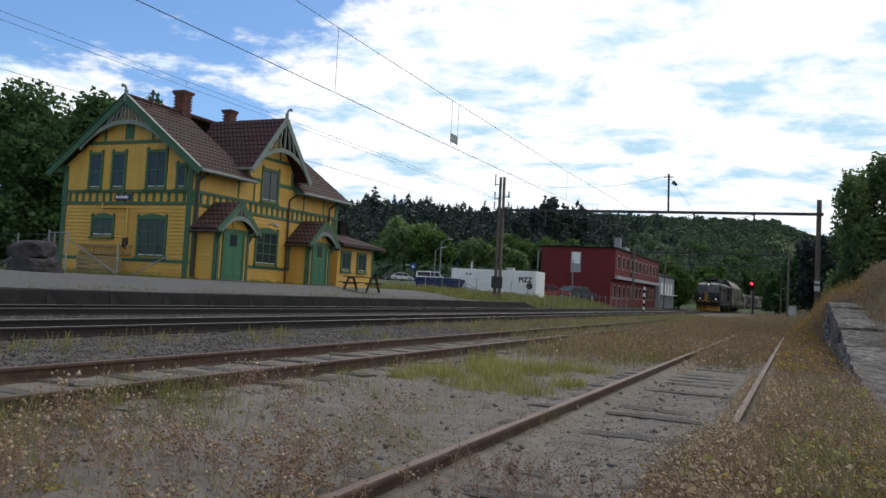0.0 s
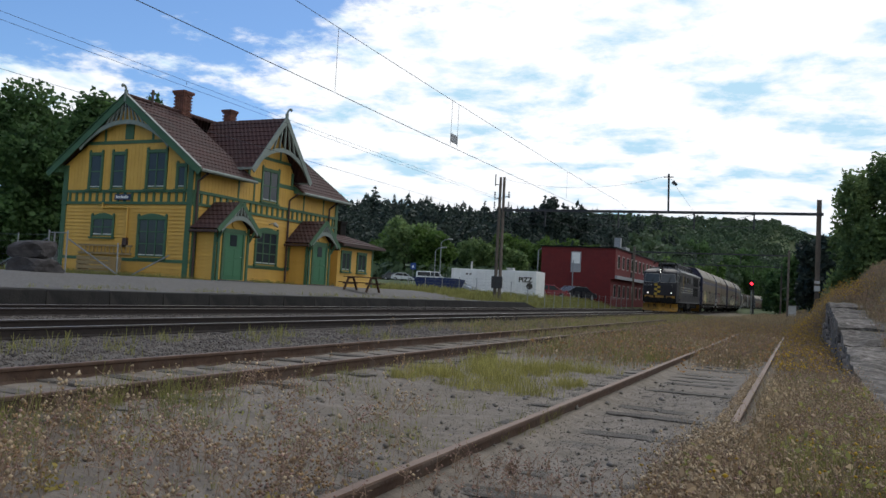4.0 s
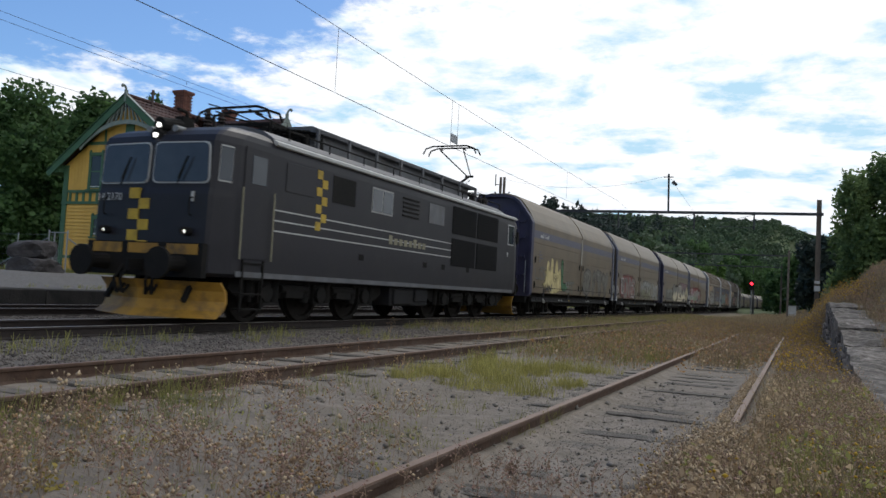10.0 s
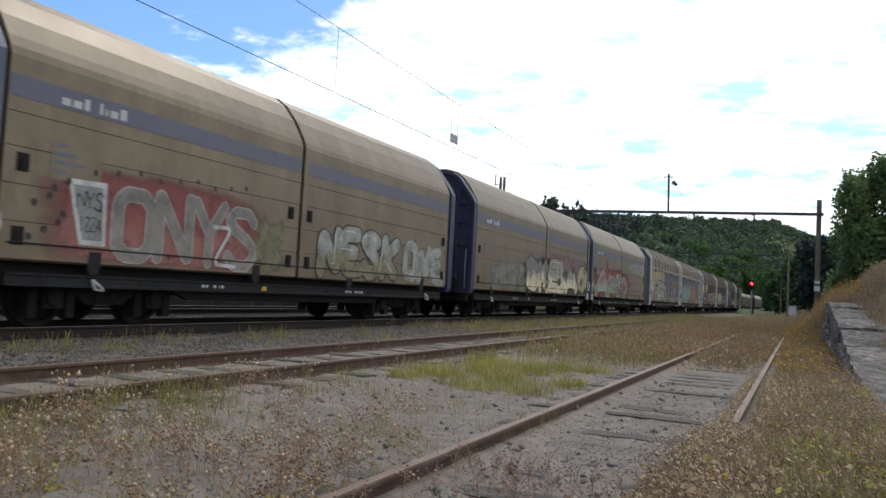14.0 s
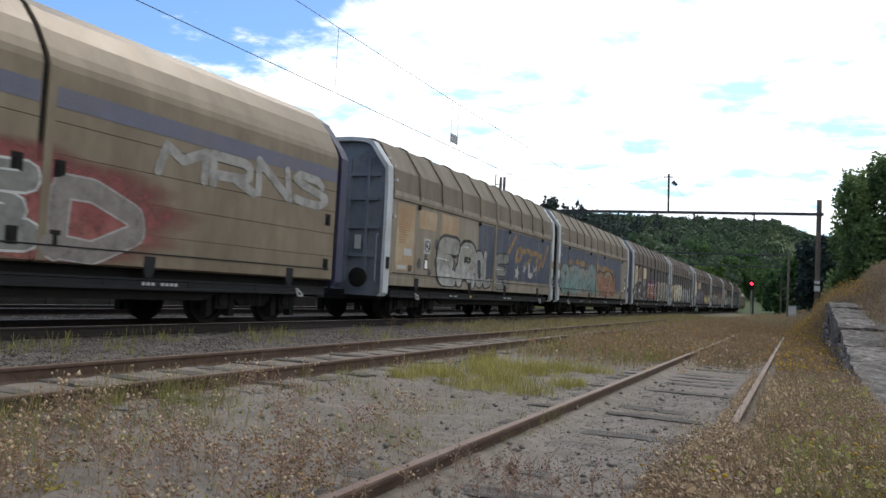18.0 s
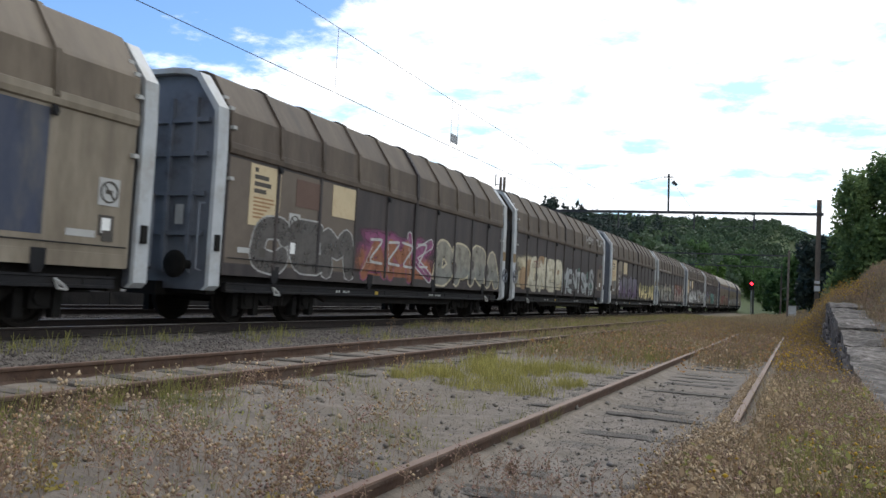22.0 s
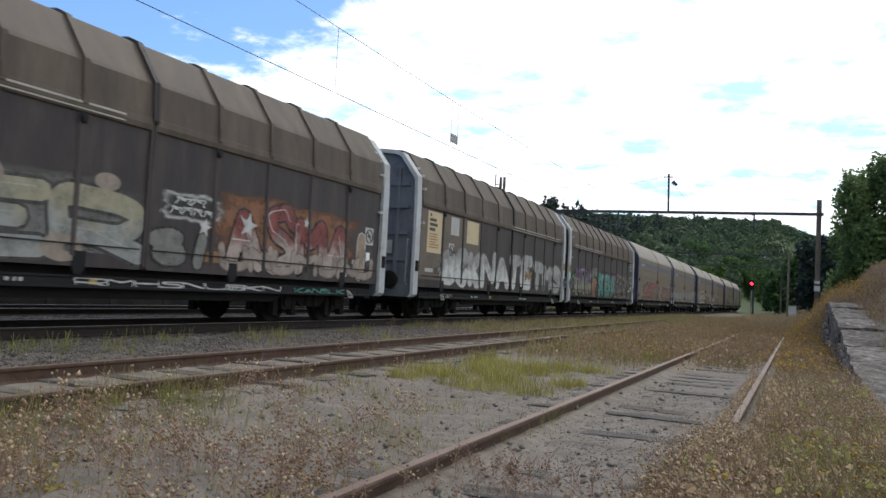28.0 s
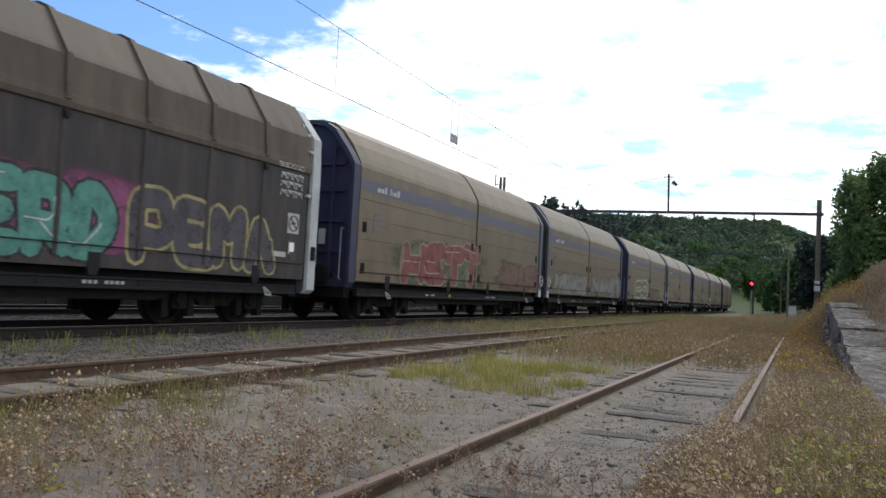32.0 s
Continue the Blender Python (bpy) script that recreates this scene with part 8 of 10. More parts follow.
def gantry():
    """A portal over the tracks: a timber pole, a steel mast, the beam between and its droppers."""
    y = 50.0
    p = thing("catenary_pole", "tall weathered timber pole with insulators beside the platform", "pole", pose(-18.5, y, 0.6))
    for dx in (-0.16, 0.16):
        bm = bmesh.new(); rod(bm, (dx, 0, 0), (dx * 0.8, 0, 8.4), 0.12, 12, 0.09)
        part("pole_timber", bm, M_STEELPOLE, p)
    for z in (5.6, 6.2, 6.9):
        bm = bmesh.new(); rod(bm, (-0.55, 0, z), (0.55, 0, z + 0.2), 0.03, 6)
        for x in (-0.5, 0.5):
            for k in range(3):
                rod(bm, (x, 0, z + 0.1 + k * 0.16), (x, 0, z + 0.2 + k * 0.16), 0.09, 8, 0.05)
        part("insulator_arm", bm, M_GANTRY, p)
    bm = bmesh.new(); rod(bm, (-0.5, 0, 7.8), (-0.5, 0, 8.6), 0.04, 6); rod(bm, (-0.5, 0, 7.9), (0, 0, 7.9), 0.03, 6)
    part("top_bracket", bm, M_GANTRY, p)
    boxpart("switch_box", (-0.35, 0.4, -0.3, -0.12, 0.9, 1.7), M_GANTRY, p, bevel=0.02)
    g = thing("gantry", "dark steel portal beam on a steel mast across the tracks", "gantry", pose(0, y, 0))
    bm = bmesh.new()
    prism(bm, [(0.73, -0.11), (0.755, -0.11), (0.755, -0.015), (0.965, -0.015), (0.965, -0.11), (0.99, -0.11), (0.99, 0.11), (0.965, 0.11), (0.965, 0.015), (0.755, 0.015), (0.755, 0.11), (0.73, 0.11)], "z", 0.9, 7.5)
    part("mast", bm, M_STEELPOLE, g)
    bm = bmesh.new()
    beam(bm, (-18.5, 0, 6.78), (1.1, 0, 6.66), 0.16, 0.16)
    part("portal_beam", bm, M_GANTRY, g)
    for x in (-15.4, -10.6, -6.0, -2.6):
        bm = bmesh.new(); beam(bm, (x, 0, 6.7), (x, 0, 5.7), 0.09, 0.09, up=(0, 1, 0))
        part("dropper_post", bm, M_GANTRY, g)
        bm = bmesh.new(); beam(bm, (x, 0, 6.6), (x - 2.0, -0.4, 6.05), 0.03, 0.03); beam(bm, (x, 0, 5.85), (x - 1.9, -0.4, 5.85), 0.03, 0.03)
        part("registration_arm", bm, M_GANTRY, g)
    bm = bmesh.new(); rod(bm, (-7.55, 0, 6.75), (-7.6, 0, 9.1), 0.06, 8)
    rod(bm, (-7.9, 0, 8.9), (-7.3, 0, 8.9), 0.03, 6); rod(bm, (-7.35, 0, 8.6), (-7.1, 0, 8.4), 0.13, 8, 0.08)
    part("lamp_mast", bm, M_GANTRY, g)
    boxpart("notice_plate", (0.70, 1.02, -0.2, -0.16, 2.25, 2.55), M_PALE, g)
    boxpart("notice_plate", (0.72, 1.0, -0.2, -0.16, 2.68, 2.84), M_PALE, g)


gantry()


def sag(a, b, drop, n=10):
    a, b = Vector(a), Vector(b)
    return [a.lerp(b, k / n) - Vector((0, 0, 4 * drop * (k / n) * (1 - k / n))) for k in range(n + 1)]


def wires():
    w = thing("overhead_line", "thin dark catenary wires with droppers over the tracks", "overhead line", pose(0, 0, 0), kind="structure")
    for x, zc, zm0, zm1 in ((MAIN_X, 5.96, 7.8, 7.4), (PLAT_X, 6.38, 6.1, 6.5)):
        bm = bmesh.new(); tube(bm, sag((x, -30, zc), (x, 50, zc), 0.05), 0.009 if x == MAIN_X else 0.005, 5)
        tube(bm, sag((x, 50, zc), (x, 110, zc), 0.05), 0.007, 5)
        part("contact_wire", bm, M_WIRE, w)
        bm = bmesh.new(); tube(bm, sag((x, -14, zm0 + 0.6), (x, 50, zm1), 0.375 if x == MAIN_X else 0.12, 16), 0.008 if x == MAIN_X else 0.005, 5)
        tube(bm, sag((x, 50, zm1), (x, 110, 6.9), 0.7), 0.007, 5)
        part("messenger_wire", bm, M_WIRE, w)
        for yy in (4.0, 10.0, 16.55, 23.7, 24.25, 38.0):
            u = (yy + 14) / 64
            zt = (zm0 + 0.6) * (1 - u) + zm1 * u - 4 * (0.375 if x == MAIN_X else 0.12) * u * (1 - u)
            bm = bmesh.new(); rod(bm, (x, yy, zc), (x, yy, zt), 0.006, 4)
            part("dropper", bm, M_WIRE, w)
    boxpart("wire_marker", (MAIN_X - 0.015, MAIN_X + 0.015, 23.7, 24.25, 6.08, 6.36), M_GREYBAND, w)
    for a, b, d in (((-18.0, -10, 6.1), (-18.4, 50, 6.3), 0.15), ((-18.5, 50, 8.9), (-7.6, 50, 9.0), 0.7), ((-7.6, 50, 9.0), (-7.6, 110, 8.6), 1.0)):
        bm = bmesh.new(); tube(bm, sag(a, b, d, 14), 0.007, 5)
        part("feeder_wire", bm, M_WIRE, w)


wires()


def far_portals():
    for y, x0, x1 in ((92.0, -17.5, -1.2), (118.0, -18.0, -2.4)):
        g = thing("gantry", "far steel portal over the tracks", "gantry", pose(0, y, 0))
        for x in (x0, x1):
            bm = bmesh.new(); beam(bm, (x, 0, gz(x, y) - 0.1), (x, 0, 7.4), 0.2, 0.2, up=(0, 1, 0))
            part("mast", bm, M_STEELPOLE, g)
        bm = bmesh.new(); beam(bm, (x0, 0, 6.8), (x1, 0, 6.8), 0.14, 0.14)
        part("portal_beam", bm, M_GANTRY, g)
        for x in (-15.4, -10.7, -6):
            bm = bmesh.new(); beam(bm, (x, 0, 6.8), (x, 0, 5.8), 0.08, 0.08, up=(0, 1, 0))
            part("dropper_post", bm, M_GANTRY, g)


far_portals()


def signal():
    x, y = -6.55, 125.0
    s = thing("railway_signal", "signal post showing a red light", "signal", pose(x, y, gz(x, y)))
    bm = bmesh.new(); rod(bm, (0, 0, 0), (0, 0, 4.4), 0.09, 8)
    part("post", bm, M_GALV, s)
    boxpart("head", (-0.32, 0.32, -0.1, 0.1, 3.6, 5.1), M_BLACK, s, bevel=0.05)
    bm = bmesh.new(); rod(bm, (0, -0.11, 4.55), (0, -0.2, 4.55), 0.20, 16)
    part("red_lamp", bm, M_REDGLOW, s, "glowing red lamp")
    boxpart("ladder", (0.15, 0.4, 0.1, 0.14, 0, 3.6), M_GANTRY, s)


signal()


def post_striped():
    s = thing("marker_post", "slim black and white striped marker post", "post", pose(-13.2, 75, gz(-13.2, 75)))
    for k in range(8):
        boxpart("band", (-0.07, 0.07, -0.07, 0.07, k * 0.31, (k + 1) * 0.31), M_WHITE if k % 2 else M_BLACK, s)


post_striped()


def relay_box():
    x, y = -0.76, 95.0
    s = thing("relay_cabinet", "small pale grey trackside cabinet", "cabinet", pose(x, y, gz(x, y)))
    boxpart("body", (-0.4, 0.4, -0.3, 0.3, 0, 1.2), M_PALE, s, bevel=0.02)
    boxpart("roof", (-0.45, 0.45, -0.35, 0.35, 1.2, 1.26), M_GREYBAND, s)
    boxpart("door", (-0.36, 0.36, -0.32, -0.3, 0.1, 1.15), M_PALE, s)


relay_box()


# buildings beyond the platform
M_DIMFRAME = mat("dull_pink_grey_frame", [(0.26, 0.20, 0.19), (0.34, 0.27, 0.25)], scale=3, rough=0.6)


def red_house():
    h = thing("red_office_building", "two-storey dark red container-like office building with flat roof", "building", pose(0, 0, 0))
    x0, x1, y0, y1 = -26.4, -18.15, 85.0, 113.5
    bm = bmesh.new(); box(bm, x0 - 0.6, x1 - 0.35, y0 - 0.3, y1, 0.0, 3.35)
    part("lower_storey", bm, M_REDWALL, h)
    bm = bmesh.new(); box(bm, x0, x1, y0, y1, 3.75, 6.65)
    part("upper_storey", bm, M_REDWALL, h)
    boxpart("floor_band", (x0 - 0.1, x1 + 0.05, y0 - 0.15, y1, 3.35, 3.75), M_REDWALL, h)
    boxpart("side_band", (x1 + 0.05, x1 + 0.30, y0 - 0.15, y1, 3.40, 3.75), M_GREYBAND, h, "grey band along the side")
    boxpart("roof_edge", (x0 - 0.15, x1 + 0.15, y0 - 0.15, y1 + 0.1, 6.65, 6.8), M_BLACK, h)
    for k in range(1, 7):
        boxpart("panel_joint", (x0 + k * 1.2 - 0.03, x0 + k * 1.2 + 0.03, y0 - 0.02, y0, 3.75, 6.65), M_REDWALL, h)
    f = boxpart("door", (-23.0, -21.9, y0 - 0.05, y0, 3.95, 6.2), M_GREYBAND, h, "pale grey upper door")
    boxpart("door_pane", (-22.9, -22.0, y0 - 0.07, y0 - 0.05, 4.9, 6.1), M_WHITE, f)
    bm = bmesh.new(); rod(bm, (-22.6, y0 - 0.6, 0.6), (-22.6, y0 - 0.6, 5.2), 0.06, 6)
    part("stair_post", bm, M_GALV, h)
    for zz, n, xx in ((4.5, 11, x1), (1.3, 11, x1 - 0.35)):
        for k in range(n):
            y = y0 + 1.6 + k * 2.5
            fr = boxpart("window", (xx, xx + 0.05, y - 0.55, y + 0.55, zz, zz + 1.5), M_DIMFRAME, h, "dull pale-framed window")
            boxpart("pane", (xx + 0.05, xx + 0.065, y - 0.42, y - 0.04, zz + 0.12, zz + 1.38), M_GLASS, fr)
            boxpart("pane", (xx + 0.05, xx + 0.065, y + 0.04, y + 0.42, zz + 0.12, zz + 1.38), M_GLASS, fr)
    # no opening in the wall: a black sheet gives the shade of a recess
    boxpart("recess_shade", (x1, x1 + 0.02, 93.6, 94.6, 3.8, 6.6), M_BLACK, h)
    bm = bmesh.new(); box(bm, x1 - 1.6, x1 - 0.9, 91.5, 92.2, 6.8, 8.3); box(bm, x1 - 1.4, x1 - 0.4, 92.2, 94.5, 6.8, 7.3)
    part("roof_duct", bm, M_GALV, h)
    w = thing("grey_annex_building", "low grey building with white trims behind the red one", "building", pose(0, 0, 0))
    boxpart("wall", (-26, -18.0, 114, 128, 0.3, 4.9), M_GREYBAND, w)
    bm = bmesh.new(); prism(bm, [(-26.3, 4.9), (-17.7, 4.9), (-22, 6.2)], "y", 113.9, 128.4)
    part("roof", bm, M_BLACK, w)
    for y in (116, 119, 122, 125):
        boxpart("window", (-18.0, -17.95, y - 0.6, y + 0.6, 2.4, 3.9), M_WHITE, w)
        boxpart("balcony", (-17.9, -17.1, y - 1.0, y + 1.0, 2.2, 2.35), M_WHITE, w)


red_house()


def container():
    c = thing("white_container", "long white site container with small painted sign", "container", pose(0, 0, 0))
    x0, x1, y0, y1, z0, z1 = -29.8, -21.5, 68.0, 70.6, 0.85, 3.3
    boxpart("body", (x0, x1, y0, y1, z0, z1), M_WHITE, c, bevel=0.02)
    for k in range(14):
        x = x0 + 0.3 + k * 0.6
        boxpart("wall_rib", (x - 0.04, x + 0.04, y0 - 0.025, y0, z0 + 0.1, z1 - 0.1), M_WHITE, c)
    boxpart("bottom_rail", (x0, x1, y0 - 0.03, y0, z0, z0 + 0.12), M_GREYBAND, c)
    for a, b in ((-28.3, -28.1), (-27.95, -27.75)):
        boxpart("painted_bar", (a, b, y0 - 0.034, y0 - 0.026, 2.75, 2.9), M_INK, c)
    cu = bpy.data.curves.new("words", "FONT")
    cu.body, cu.size, cu.extrude, cu.offset = "PIZZ", 0.62, 0.004, 0.02
    tmp = bpy.data.objects.new("words", cu)
    scene.collection.objects.link(tmp)
    me = bpy.data.meshes.new_from_object(tmp.evaluated_get(bpy.context.evaluated_depsgraph_get()))
    bpy.data.objects.remove(tmp)
    me.materials.clear(); me.materials.append(M_INK)
    share("painted_word", me, c, pose(-23.15, y0 - 0.036, 2.30, 90, 0, 0))
    bm = bmesh.new()
    prism(bm, [(-22.1 + 0.27 * math.cos(2 * math.pi * k / 14) * (1 + 0.2 * (k % 2)), 1.95 + 0.27 * math.sin(2 * math.pi * k / 14) * (1 + 0.2 * (k % 2))) for k in range(14)], "y", y0 - 0.034, y0 - 0.026)
    part("painted_emblem", bm, M_INK, c)
    bm = bmesh.new(); rod(bm, (-28.2, 69, z1), (-28.2, 69, z1 + 0.75), 0.1, 8)
    part("flue", bm, M_PALE, c)
    bm = bmesh.new(); box(bm, -24.5, -23.9, 68.4, 69.0, z1, z1 + 0.25)
    part("roof_vent", bm, M_PALE, c)


container()


def car(name, label, m, color, L=4.3, W=1.75, H=1.45, van=False):
    pm = paint_car(color)
    c = thing(name, label, "van" if van else "car", m, group="parked vehicles")
    z0 = 0.28
    if van:
        prof = [(-L / 2, z0), (L / 2, z0), (L / 2, 0.9), (L / 2 - 0.5, 1.1), (L / 2 - 1.15, H), (-L / 2 + 0.1, H + 0.02), (-L / 2, H - 0.25)]
        glass = [(L / 2 - 0.62, 1.12), (L / 2 - 1.2, H - 0.12), (-L / 2 + 0.3, H - 0.12), (-L / 2 + 0.25, 1.12)]
    else:
        prof = [(-L / 2, z0), (L / 2, z0), (L / 2, 0.62), (L / 2 - 0.9, 0.86), (L / 2 - 1.6, H - 0.03), (-L / 2 + 1.1, H), (-L / 2 + 0.25, 0.95), (-L / 2, 0.85)]
        glass = [(L / 2 - 1.05, 0.9), (L / 2 - 1.62, H - 0.1), (-L / 2 + 1.15, H - 0.08), (-L / 2 + 0.55, 0.95)]
    bm = bmesh.new(); prism(bm, prof, "y", -W / 2, W / 2)
    part("body", bm, pm, c, bevel=0.05)
    for sg in (-1, 1):
        bm = bmesh.new(); prism(bm, glass, "y", sg * W / 2 - 0.006, sg * W / 2 + 0.006)
        part("side_window", bm, M_CARGLASS, c)
        bm = bmesh.new(); box(bm, -0.05, 0.05, sg * W / 2 - 0.01, sg * W / 2 + 0.012, 0.9, H - 0.05)
        part("door_pillar", bm, pm, c)
        for x in (-L / 2 + 0.8, L / 2 - 0.85):
            bm = bmesh.new(); rod(bm, (x, sg * (W / 2 - 0.18), 0.31), (x, sg * (W / 2 + 0.02), 0.31), 0.31, 16)
            wh = part("wheel", bm, M_TYRE, c)
            bm = bmesh.new(); rod(bm, (x, sg * (W / 2 + 0.02), 0.31), (x, sg * (W / 2 + 0.035), 0.31), 0.19, 12)
            part("rim", bm, M_GALV, wh)
        boxpart("headlight", (L / 2 - 0.08, L / 2 + 0.015, sg * (W / 2 - 0.4) - 0.2, sg * (W / 2 - 0.4) + 0.2, 0.58, 0.75), M_PALE, c)
        boxpart("tail_light", (-L / 2 - 0.015, -L / 2 + 0.05, sg * (W / 2 - 0.25) - 0.13, sg * (W / 2 - 0.25) + 0.13, 0.72, 0.92), paint_car((0.3, 0.01, 0.01)), c)
    bm = bmesh.new()
    xa, xb = (L / 2 - 0.52, L / 2 - 1.12) if van else (L / 2 - 0.95, L / 2 - 1.56)
    za, zb = (1.13, H - 0.06) if van else (0.9, H - 0.07)
    vs = [bm.verts.new(v) for v in ((xa + .02, -W / 2 + 0.15, za + .02), (xa + .02, W / 2 - 0.15, za + .02), (xb + .02, W / 2 - 0.22, zb + .02), (xb + .02, -W / 2 + 0.22, zb + .02))]
    bm.faces.new(vs)
    part("windscreen", bm, M_CARGLASS, c)
    boxpart("bumper", (L / 2 - 0.02, L / 2 + 0.06, -W / 2 + 0.1, W / 2 - 0.1, 0.3, 0.5), M_TYRE, c)
    return c


CAR_PAINT = {}


def paint_car(c):
    if c not in CAR_PAINT:
        CAR_PAINT[c] = mat("car_paint", [c, tuple(v * 1.1 for v in c)], scale=1, rough=0.28, metal=0.1, bump=0, spec=0.5)
    return CAR_PAINT[c]


car("parked_van", "white parked delivery van beyond the meadow", pose(-61, 130, gz(-61, 130), 0, 0, 20), (0.62, 0.63, 0.64), 5.2, 1.9, 1.95, True)
car("parked_car", "dark grey parked car beyond the meadow", pose(-69, 131, gz(-69, 131), 0, 0, 15), (0.05, 0.055, 0.06))
car("parked_car", "silver parked car beyond the meadow", pose(-65.6, 128, gz(-65.6, 128), 0, 0, 25), (0.42, 0.44, 0.46))
car("parked_car", "silver grey car parked by the white container", pose(-29.0, 66.5, gz(-29, 66.5), 0, 0, 5), (0.30, 0.33, 0.37))
car("parked_car", "dark red car parked before the red building", pose(-23.2, 78, gz(-23.2, 78), 0, 0, 10), (0.20, 0.02, 0.03))
car("parked_car", "black car parked before the red building", pose(-21.0, 80.5, gz(-21, 80.5), 0, 0, 60), (0.02, 0.02, 0.025))
car("parked_car", "silver car parked under the trees behind the fence", pose(-48.6, 38.5, gz(-48.6, 38.5), 0, 0, -10), (0.36, 0.37, 0.38))
car("parked_car", "dark car parked under the trees behind the fence", pose(-43.6, 37.5, gz(-43.6, 37.5), 0, 0, 30), (0.06, 0.065, 0.07))
car("parked_van", "white van parked under the trees", pose(-54.2, 38, gz(-54.2, 38), 0, 0, -8), (0.6, 0.6, 0.6), 5.0, 1.9, 1.9, True)


def skip():
    s = thing("waste_skip", "open dark blue steel waste skip in the grass", "skip", pose(-27.8, 61.0, gz(-27.8, 61.0)))
    bm = bmesh.new()
    prism(bm, [(-1.5, 0.1), (1.5, 0.1), (2.0, 1.25), (-2.0, 1.25)], "y", -0.9, 0.9)
    b = part("tub", bm, M_BLUEBIN, s)
    for k in range(5):
        x = -1.3 + k * 0.65
        boxpart("rib", (x - 0.05, x + 0.05, -0.96, -0.9, 0.15, 1.2), M_BLUEBIN, b)
    boxpart("rim", (-2.05, 2.05, -0.97, -0.88, 1.18, 1.3), M_BLUEBIN, b)


skip()


def picnic_table():
    t = thing("picnic_table", "dark brown wooden picnic table with two benches on the platform", "picnic table", pose(-19.9, 34.4, gz(-19.9, 34.4) + 0.03, 0, 0, 4))
    for k in range(4):
        boxpart("top_board", (-0.9, 0.9, -0.36 + k * 0.18, -0.2 + k * 0.18, 0.70, 0.74), M_PICNIC, t)
    for y in (-0.80, 0.60):
        boxpart("seat_board", (-0.9, 0.9, y, y + 0.2, 0.42, 0.46), M_PICNIC, t)
    for x in (-0.62, 0.62):
        for sg in (-1, 1):
            bm = bmesh.new(); beam(bm, (x, sg * 0.75, 0.0), (x, sg * 0.25, 0.70), 0.06, 0.1, up=(1, 0, 0))
            part("leg", bm, M_PICNIC, t)
        boxpart("cross_beam", (x - 0.05, x - 0.01, -0.8, 0.8, 0.36, 0.42), M_PICNIC, t)
        boxpart("top_beam", (x - 0.03, x + 0.03, -0.36, 0.36, 0.64, 0.70), M_PICNIC, t)


picnic_table()


def boulder(name, label, m, sx, sy, sz, seed, material):
    bm = bmesh.new()
    bmesh.ops.create_icosphere(bm, subdivisions=3, radius=1.0)
    noise.seed_set(seed)
    for v in bm.verts:
        c = v.co.copy()
        q = Vector((max(-0.72, min(0.72, c.x)), max(-0.72, min(0.72, c.y)), max(-0.66, min(0.66, c.z)))) * 1.35
        d = noise.noise(c * 1.3 + Vector((seed, 0, 0))) * 0.28 + noise.noise(c * 4 + Vector((0, seed, 0))) * 0.08
        v.co = Vector((q.x * sx, q.y * sy, q.z * sz)) * (1 + d)
    finish(bm)
    me = bpy.data.meshes.new(name); bm.to_mesh(me); bm.free(); me.materials.append(material)
    ob = new(name, me); ob.matrix_basis = m
    return tagged(ob, label, "rock", group="rocks by the gate")


boulder("boulder", "large dark blasted rock lying on another", pose(-22.8, 18.0, gz(-22.8, 18.0) + 0.72, 6, -4, 20), 0.60, 0.5, 0.30, 4, M_BOULDER)
boulder("boulder", "broad dark rock on the platform gravel", pose(-22.6, 18.0, gz(-22.6, 18.0) + 0.2, 0, 2, 0), 0.68, 0.6, 0.28, 9, M_BOULDER)


def wire_fence(x0, y0, x1, y1, n, h, name="wire_fence"):
    f = thing(name, "thin steel wire fence on galvanised posts", "fence", pose(0, 0, 0), group="wire fences")
    P = []
    for k in range(n + 1):
        x, y = x0 + (x1 - x0) * k / n, y0 + (y1 - y0) * k / n
        z = gz(x, y)
        bm = bmesh.new(); rod(bm, (x, y, z - 0.1), (x + random.uniform(-.06, .06), y, z + h), 0.03, 6)
        part("post", bm, M_GALV, f)
        P.append(Vector((x, y, z)))
    for q in range(6):
        bm = bmesh.new()
        tube(bm, [p + Vector((0, 0, 0.12 + q * (h - 0.2) / 5)) for p in P], 0.006, 4)
        part("wire", bm, M_GALV, f)


wire_fence(-27.0, 53.5, -17.6, 58.0, 8, 1.35)
wire_fence(-17.6, 58.0, -16.6, 84.0, 12, 1.35)
wire_fence(-29.5, 24.3, -60.0, 27.0, 12, 1.7)


def gate():
    g = thing("wire_gate", "galvanised tube frame gate with slanting stays", "gate", pose(0, 0, 0))
    y = 24.1
    for x in (-29.55, -28.45):
        bm = bmesh.new(); rod(bm, (x, y, gz(x, y) - 0.1), (x, y, 2.85), 0.035, 8)
        part("gate_post", bm, M_GALV, g)
    for z in (1.1, 2.75):
        bm = bmesh.new(); rod(bm, (-29.5, y, z), (-28.5, y, z), 0.025, 6)
        part("gate_tube", bm, M_GALV, g)
    for a, b in (((-29.6, y, 2.5), (-32.3, y - 0.5, 1.1)), ((-28.4, y, 2.5), (-25.6, y + 0.3, 1.0)), ((-25.3, y + 0.4, 1.0), (-23.9, y + 1.2, 2.0))):
        bm = bmesh.new(); rod(bm, a, b, 0.03, 6)
        part("stay", bm, M_GALV, g)
    for q in range(8):
        bm = bmesh.new(); rod(bm, (-29.4 + q * 0.12, y, 1.1), (-29.4 + q * 0.12, y, 2.75), 0.004, 4)
        part("mesh_wire", bm, M_GALV, g)
    bm = bmesh.new(); rod(bm, (-25.9, y + 0.4, 0.95), (-25.95, y + 0.4, 2.4), 0.03, 6)
    part("gate_post", bm, M_GALV, g)


gate()


